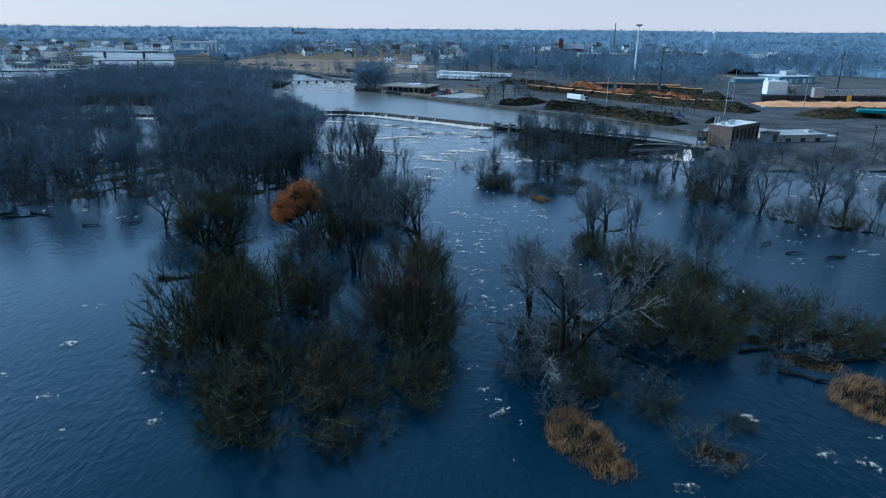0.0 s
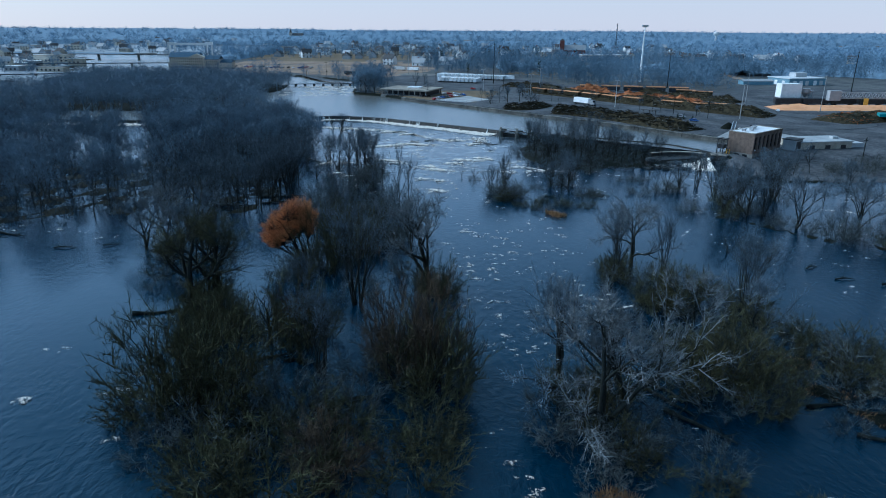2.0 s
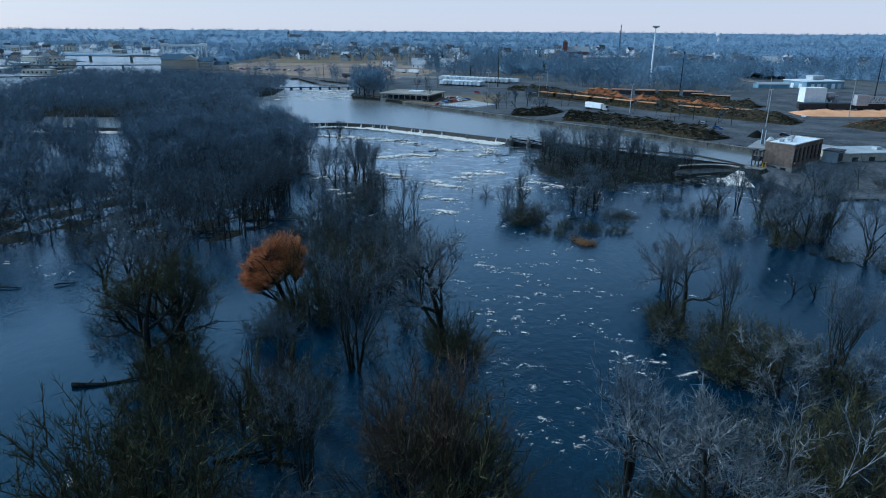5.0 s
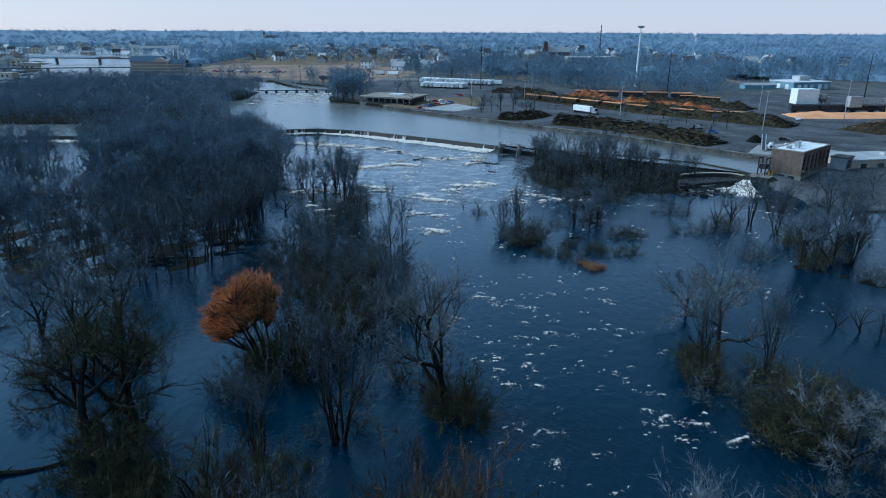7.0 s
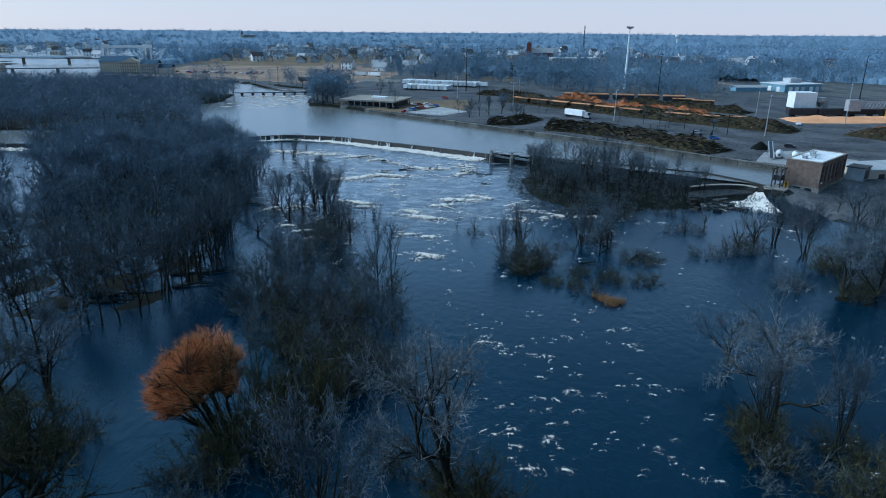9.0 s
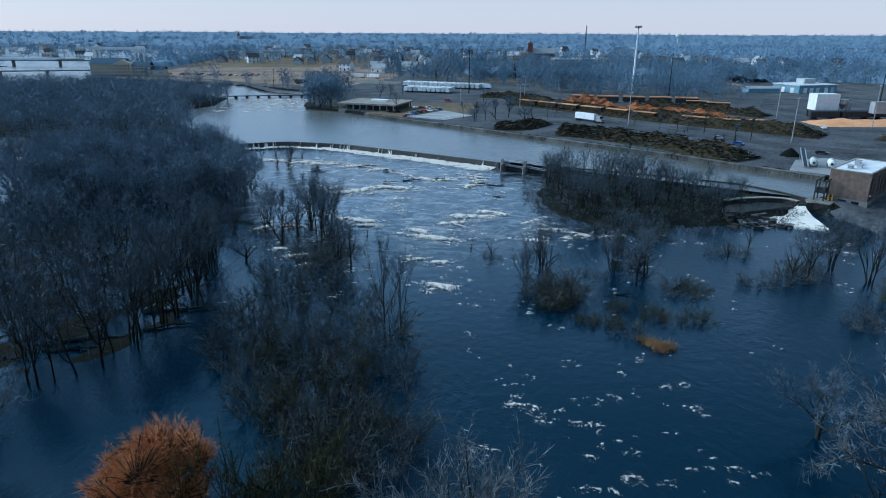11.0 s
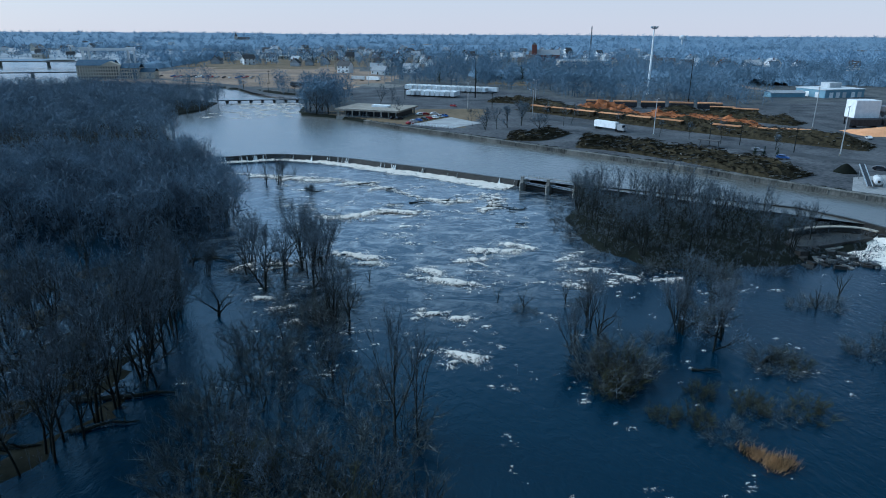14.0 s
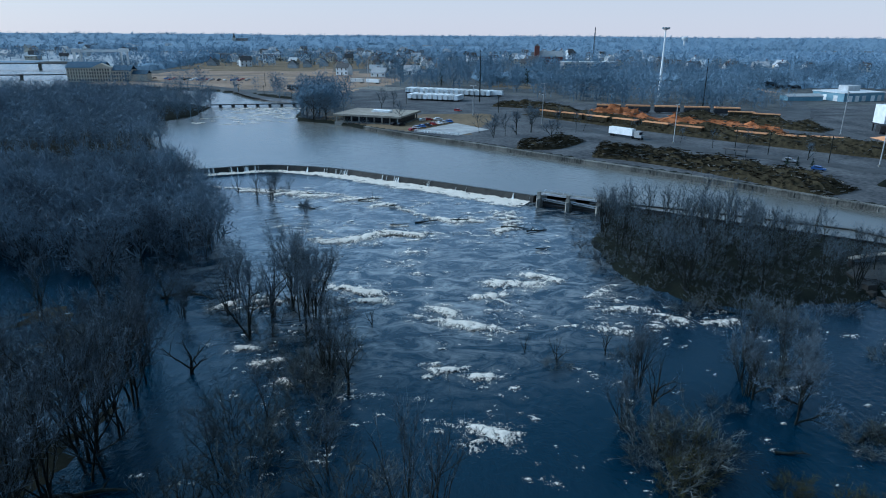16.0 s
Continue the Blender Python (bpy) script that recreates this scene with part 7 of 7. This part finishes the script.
for x, y, s, n in ((7, 219, 2.0, 170), (3, 235, 1.6, 110), (8, 233, 1.4, 90), (8, 250, 2.8, 260), (5, 256, 2.2, 130), (-11, 267, 3.0, 220), (-8, 262, 2.0, 160), (20, 268, 3.2, 200), (26, 271, 2.4, 110), (-9, 301, 3.6, 260), (-16, 298, 3.0, 160), (0, 303, 3.0, 140), (38, 254, 2.4, 110),
                  (44, 250, 2.0, 80), (66, 258, 1.8, 70), (52, 247, 2.0, 90), (11, 314, 2.8, 180), (18, 313, 2.2, 120), (25, 304, 2.2, 180), (28, 311, 1.6, 110), (29, 316, 1.4, 110), (30, 320, 1.4, 90), (-26, 343, 3.4, 170), (-34, 347, 3.0, 140), (-14, 338, 3.0, 140), (-44, 351, 3.0, 120), (-6, 331, 2.0, 70),
                  (-23, 240, 1.3, 150), (-20, 234, 1.1, 110), (-27, 245, 1.1, 90), (-34, 262, 1.6, 60), (-27, 263, 1.4, 60), (-52, 100, 1.2, 40), (-47, 84, 1.0, 40), (14, 85, 1.0, 50), (15, 79, 1.0, 40), (48, 78, 1.0, 40), (54, 70, 1.2, 50), (58, 68, 1.2, 50), (-30, 78, 1.0, 40), (36, 262, 2.0, 90), (14, 262, 2.0, 90), (32, 246, 1.8, 60)):
    if y < 200:
        s *= 0.5
    caps(big, r5, x, y, s * 2.3, 0.4, 0.35, 0.7, thick=(1.0 if x < 30 else 0.35) if y > 200 else 0.2, slim=0.75)
    for _ in range(5):
        caps(big, r5, x + r5.gauss(0, s * 1.6), y + r5.gauss(0, s * 1.4), s * r5.uniform(0.5, 1.1), 0.35, 0.3, r5.uniform(0.35, 0.7), thick=0.2, slim=0.7)
for ends in (((-58, 358), (-20, 346), (-4, 332)), ((-4, 332), (8, 316), (20, 313)), ((26, 322), (27, 308), (21, 304)), ((-20, 299), (-2, 303), (6, 302)), ((-160, 361), (-120, 362), (-80, 366))):
    for a, b in zip(ends, ends[1:]):
        n = int(math.hypot(a[0] - b[0], a[1] - b[1]) / 1.6) + 1
        for i in range(n):
            t = i / n
            caps(big, r5, a[0] + (b[0] - a[0]) * t, a[1] + (b[1] - a[1]) * t + r5.gauss(0, 0.4), 2.2, 0.45, 0.3, 0.7, thick=0.22)
foam_thing("rapids_foam", big, "broken white standing waves of the rapids below the dam")


def ribbon(shape, line, wide, thick, fade=1.3, cross=12, tall=0.35, drop=2):
    """Boiling water along a line: thick at the line, torn towards the open water. line: point, way out, width factor."""
    k, n = len(shape.v), len(line)
    for p, out, f in line:
        for j in range(cross + 1):
            t = j / cross
            q = p + out * (t * wide * f)
            rag = noise.noise(Vector((q.x * 0.45, q.y * 0.45, 7.0))) + 0.6 * noise.noise(Vector((q.x * 1.3, q.y * 1.3, 2.0)))
            shape.v.append((q.x, q.y, q.z * (1 - t) ** drop + 0.03 + tall * (1 - t) * (0.6 + 0.8 * rag)))
            shape.fill.append(max(0.0, thick * (1 - t ** fade) * (1 + 1.2 * rag)))
    w = cross + 1
    shape.f += [(k + i * w + j, k + i * w + j + 1, k + (i + 1) * w + j + 1, k + (i + 1) * w + j) for i in range(n - 1) for j in range(cross)]


boil, line = foam_sheet(), []
for a, b in zip(DAM, DAM[1:]):
    d = (b - a).normalized()
    side = Vector((d.y, -d.x, 0))
    n = max(2, int((b - a).length / 0.6))
    for i in range(n):
        p = a.lerp(b, i / n)
        strong = min(1.0, max(0.0, (p.x + 40) / 45))
        line.append((p + side * 1.25, side, (0.45 + 0.55 * strong if p.x > -75 else 0.8) * (1 + 0.35 * noise.noise(Vector((p.x * 0.15, p.y * 0.15, 1))))))
ribbon(boil, line, 7.5, 4.0, fade=1.7, tall=0.5)
foam_thing("dam_foot_foam", boil, "white boiling foam along the foot of the dam")
chute, line = foam_sheet(), []
for i in range(31):
    t = i / 30 - 0.5
    line.append((Vector((113.1, 267.4, 1.3)) + Vector((0.74, -0.67, 0)) * t * 2.0, (Vector((-0.67, -0.74, 0)) + Vector((0.74, -0.67, 0)) * t * 1.0), 1.0 - 0.5 * t * t))
ribbon(chute, line, 22.0, 4.6, fade=2.0, cross=44, tall=0.3, drop=9)
foam_thing("chute_foam", chute, "white water fanning out below the spill chute")
head = foam_sheet()
for _ in range(170):
    t = r5.random()
    x, y = -98 + 46 * t + r5.gauss(0, 3), 566 - r5.random() ** 2 * 75
    caps(head, r5, x, y, r5.uniform(1.5, 5.0), 0.6, 0.15, 0.5, POOL_Z, 0.7)
foam_thing("pond_foam", head, "foam streaks below the trestle at the head of the pond")


def snag(x, y, length, turn, seed, label="dark waterlogged driftwood trunk lying in the rapids"):
    """A stranded trunk with broken branch stubs."""
    r, s = random.Random(seed), Shape()
    pts = [Vector((length * (t - 0.5), r.gauss(0, 0.12) * length * 0.2, 0.25 + 0.12 * math.sin(t * 5 + seed))) for t in (0, 0.2, 0.4, 0.6, 0.8, 1.0)]
    w = 0.022 * length + 0.07
    s.tube(pts, [w * 1.3, w, w * 0.9, w * 0.75, w * 0.6, w * 0.3], 6)
    root = thing("driftwood", label, "driftwood", "driftwood", at=(x, y, 0), turn=turn)
    for _ in range(5):
        b = Shape()
        p = pts[r.randrange(1, 5)]
        d = Vector((r.gauss(0, 0.6), r.gauss(0, 0.6), r.uniform(0.2, 1.0))).normalized()
        q = p + d * length * r.uniform(0.1, 0.3)
        b.tube([p, p.lerp(q, 0.5) + Vector((r.gauss(0, 0.1), 0, 0.1)), q], [w * 0.45, w * 0.3, w * 0.1], 4)
        part("branch", b, BARK, root)
    part("trunk", s, BARK, root)


for i, (x, y, l, a) in enumerate(((28, 306, 7, -10), (33, 303, 6, 20), (31, 289, 3.5, 15), (-1, 311, 5, 5), (6, 313, 6, 8), (15, 314, 7, 0), (-9, 338, 7, 15), (-1, 329, 5, -10), (-27, 331, 5, -35), (-24, 329, 4, 30), (42, 212, 4, -15), (54, 215, 6, 30), (-80, 165, 5, 0), (-70, 167, 4, 30), (-103, 173, 9, 12),
                                 (-98, 175, 8, -20), (-108, 176, 7, 30), (-44, 268, 6, 20), (-42, 270, 5, 80), (-39, 267, 6, -30), (55, 252, 6, -25), (60, 250, 5, 10), (-62, 195, 9, 5), (-52, 198, 10, 3), (-40, 205, 8, 10), (36, 103, 12, -55), (39, 92, 10, -50), (37, 98, 9, -62), (60, 97, 9, 10), (66, 94, 11, -15), (72, 93, 10, 5),
                                 (78, 104, 9, 30), (70, 108, 8, -20), (83, 96, 9, 0), (62, 88, 8, -30), (-20, 112, 8, 20), (-15, 110, 7, -10), (-8, 99, 9, 15), (-26, 107, 7, 40), (-12, 176, 8, 5), (-17, 186, 7, -12), (92, 258, 7, -30), (70, 256, 5, -20), (90, 143, 4, 0), (87, 150, 4, 30), (98, 140, 5, 10), (-44, 129, 10, 14), (-39, 133, 8, -20), (-40, 212, 13, 4), (-52, 201, 12, 8))):
    snag(x, y, l, a, i)


def reeds(name, poly, count, tall, label, seed, top=0.35):
    """A bed of dry reeds on a low mound."""
    r, s = random.Random(seed), Shape()
    xs, ys = [p[0] for p in poly], [p[1] for p in poly]
    made = 0
    while made < count * 1.8:
        x, y = r.uniform(min(xs), max(xs)), r.uniform(min(ys), max(ys))
        if not inside(x, y, poly) or noise.noise(Vector((x * 0.55, y * 0.55, seed + 9))) < -0.12 + 0.3 * r.random() - 0.15:
            continue
        x, y = x + r.gauss(0, 0.35), y + r.gauss(0, 0.45)
        made += 1
        lean = noise.noise(Vector((x * 0.5, y * 0.5, seed))) * 0.9
        d = Vector((lean + r.gauss(0, 0.25), -0.25 + r.gauss(0, 0.25), 1)).normalized()
        h = tall * r.uniform(0.5, 1.1) * (0.75 + 0.4 * noise.noise(Vector((x * 0.8, y * 0.8, 2))))
        s.spike(Vector((x, y, 0.0)), d, h, r.uniform(0.03, 0.06))
    root = thing(name, label, "reed bed")
    tagged(part("reeds", s, STRAW, root), kind="stuff")
    base = Shape()
    cx, cy, n = sum(xs) / len(xs), sum(ys) / len(ys), len(poly)
    base.v = [(x, y, -0.3) for x, y in poly] + [(cx + (x - cx) * 0.55, cy + (y - cy) * 0.55, top) for x, y in poly] + [(cx, cy, top + 0.15)]
    base.f = [(i, (i + 1) % n, n + (i + 1) % n, n + i) for i in range(n)] + [(n + i, n + (i + 1) % n, 2 * n) for i in range(n)]
    part("mound", base, MUD, root)


reeds("reed_bed", [(21.5, 78), (20.8, 73), (22.5, 69.5), (24.5, 68), (25, 66), (27, 65.5), (30, 67), (29.5, 69), (29, 73), (28.5, 76), (26, 80), (23, 80.5)], 3000, 1.5, "tawny dry reed bed on a low mud bank", 1)
reeds("reed_bed", [(61.5, 82), (63, 78), (66, 75), (74, 72), (80, 76), (76, 84), (69, 89), (65, 87)], 3200, 1.6, "tawny dry reed bed beside the channel", 2)
reeds("reed_bed", [(38.6, 189.6), (41.4, 189.4), (42, 191.5), (40, 192.6), (38.4, 191.4)], 420, 2.1, "small orange-brown reed tuft in the rapids", 3)
reeds("reed_bed", [(36.6, 192.8), (38.2, 191.6), (38.8, 193), (37.2, 194.2)], 260, 2.0, "small orange-brown reed tuft in the rapids", 4)
reeds("reed_bed", [(62, 91), (67, 89), (70, 91), (66, 95), (61, 95)], 500, 0.9, "flattened straw-coloured reeds among fallen branches", 5)
reeds("reed_bed", [(57, 100), (61, 97), (64, 99), (60, 103)], 320, 0.8, "flattened straw-coloured reeds among fallen branches", 6)
reeds("reed_bed", [(38, 70), (42, 67.5), (44, 70), (40, 73)], 260, 1.0, "thin dry reeds under a grey shrub", 7)

reeds("reed_bed", [(68, 100), (73, 97), (78, 99), (76, 103), (70, 104)], 420, 0.9, "flattened straw-coloured reeds among fallen branches", 8)
reeds("reed_bed", [(76, 92), (82, 89), (86, 92), (80, 95)], 360, 0.9, "flattened straw-coloured reeds among fallen branches", 9)
reeds("reed_bed", [(58, 108), (62, 106), (64, 109), (60, 111)], 220, 0.8, "flattened straw-coloured reeds among fallen branches", 10)
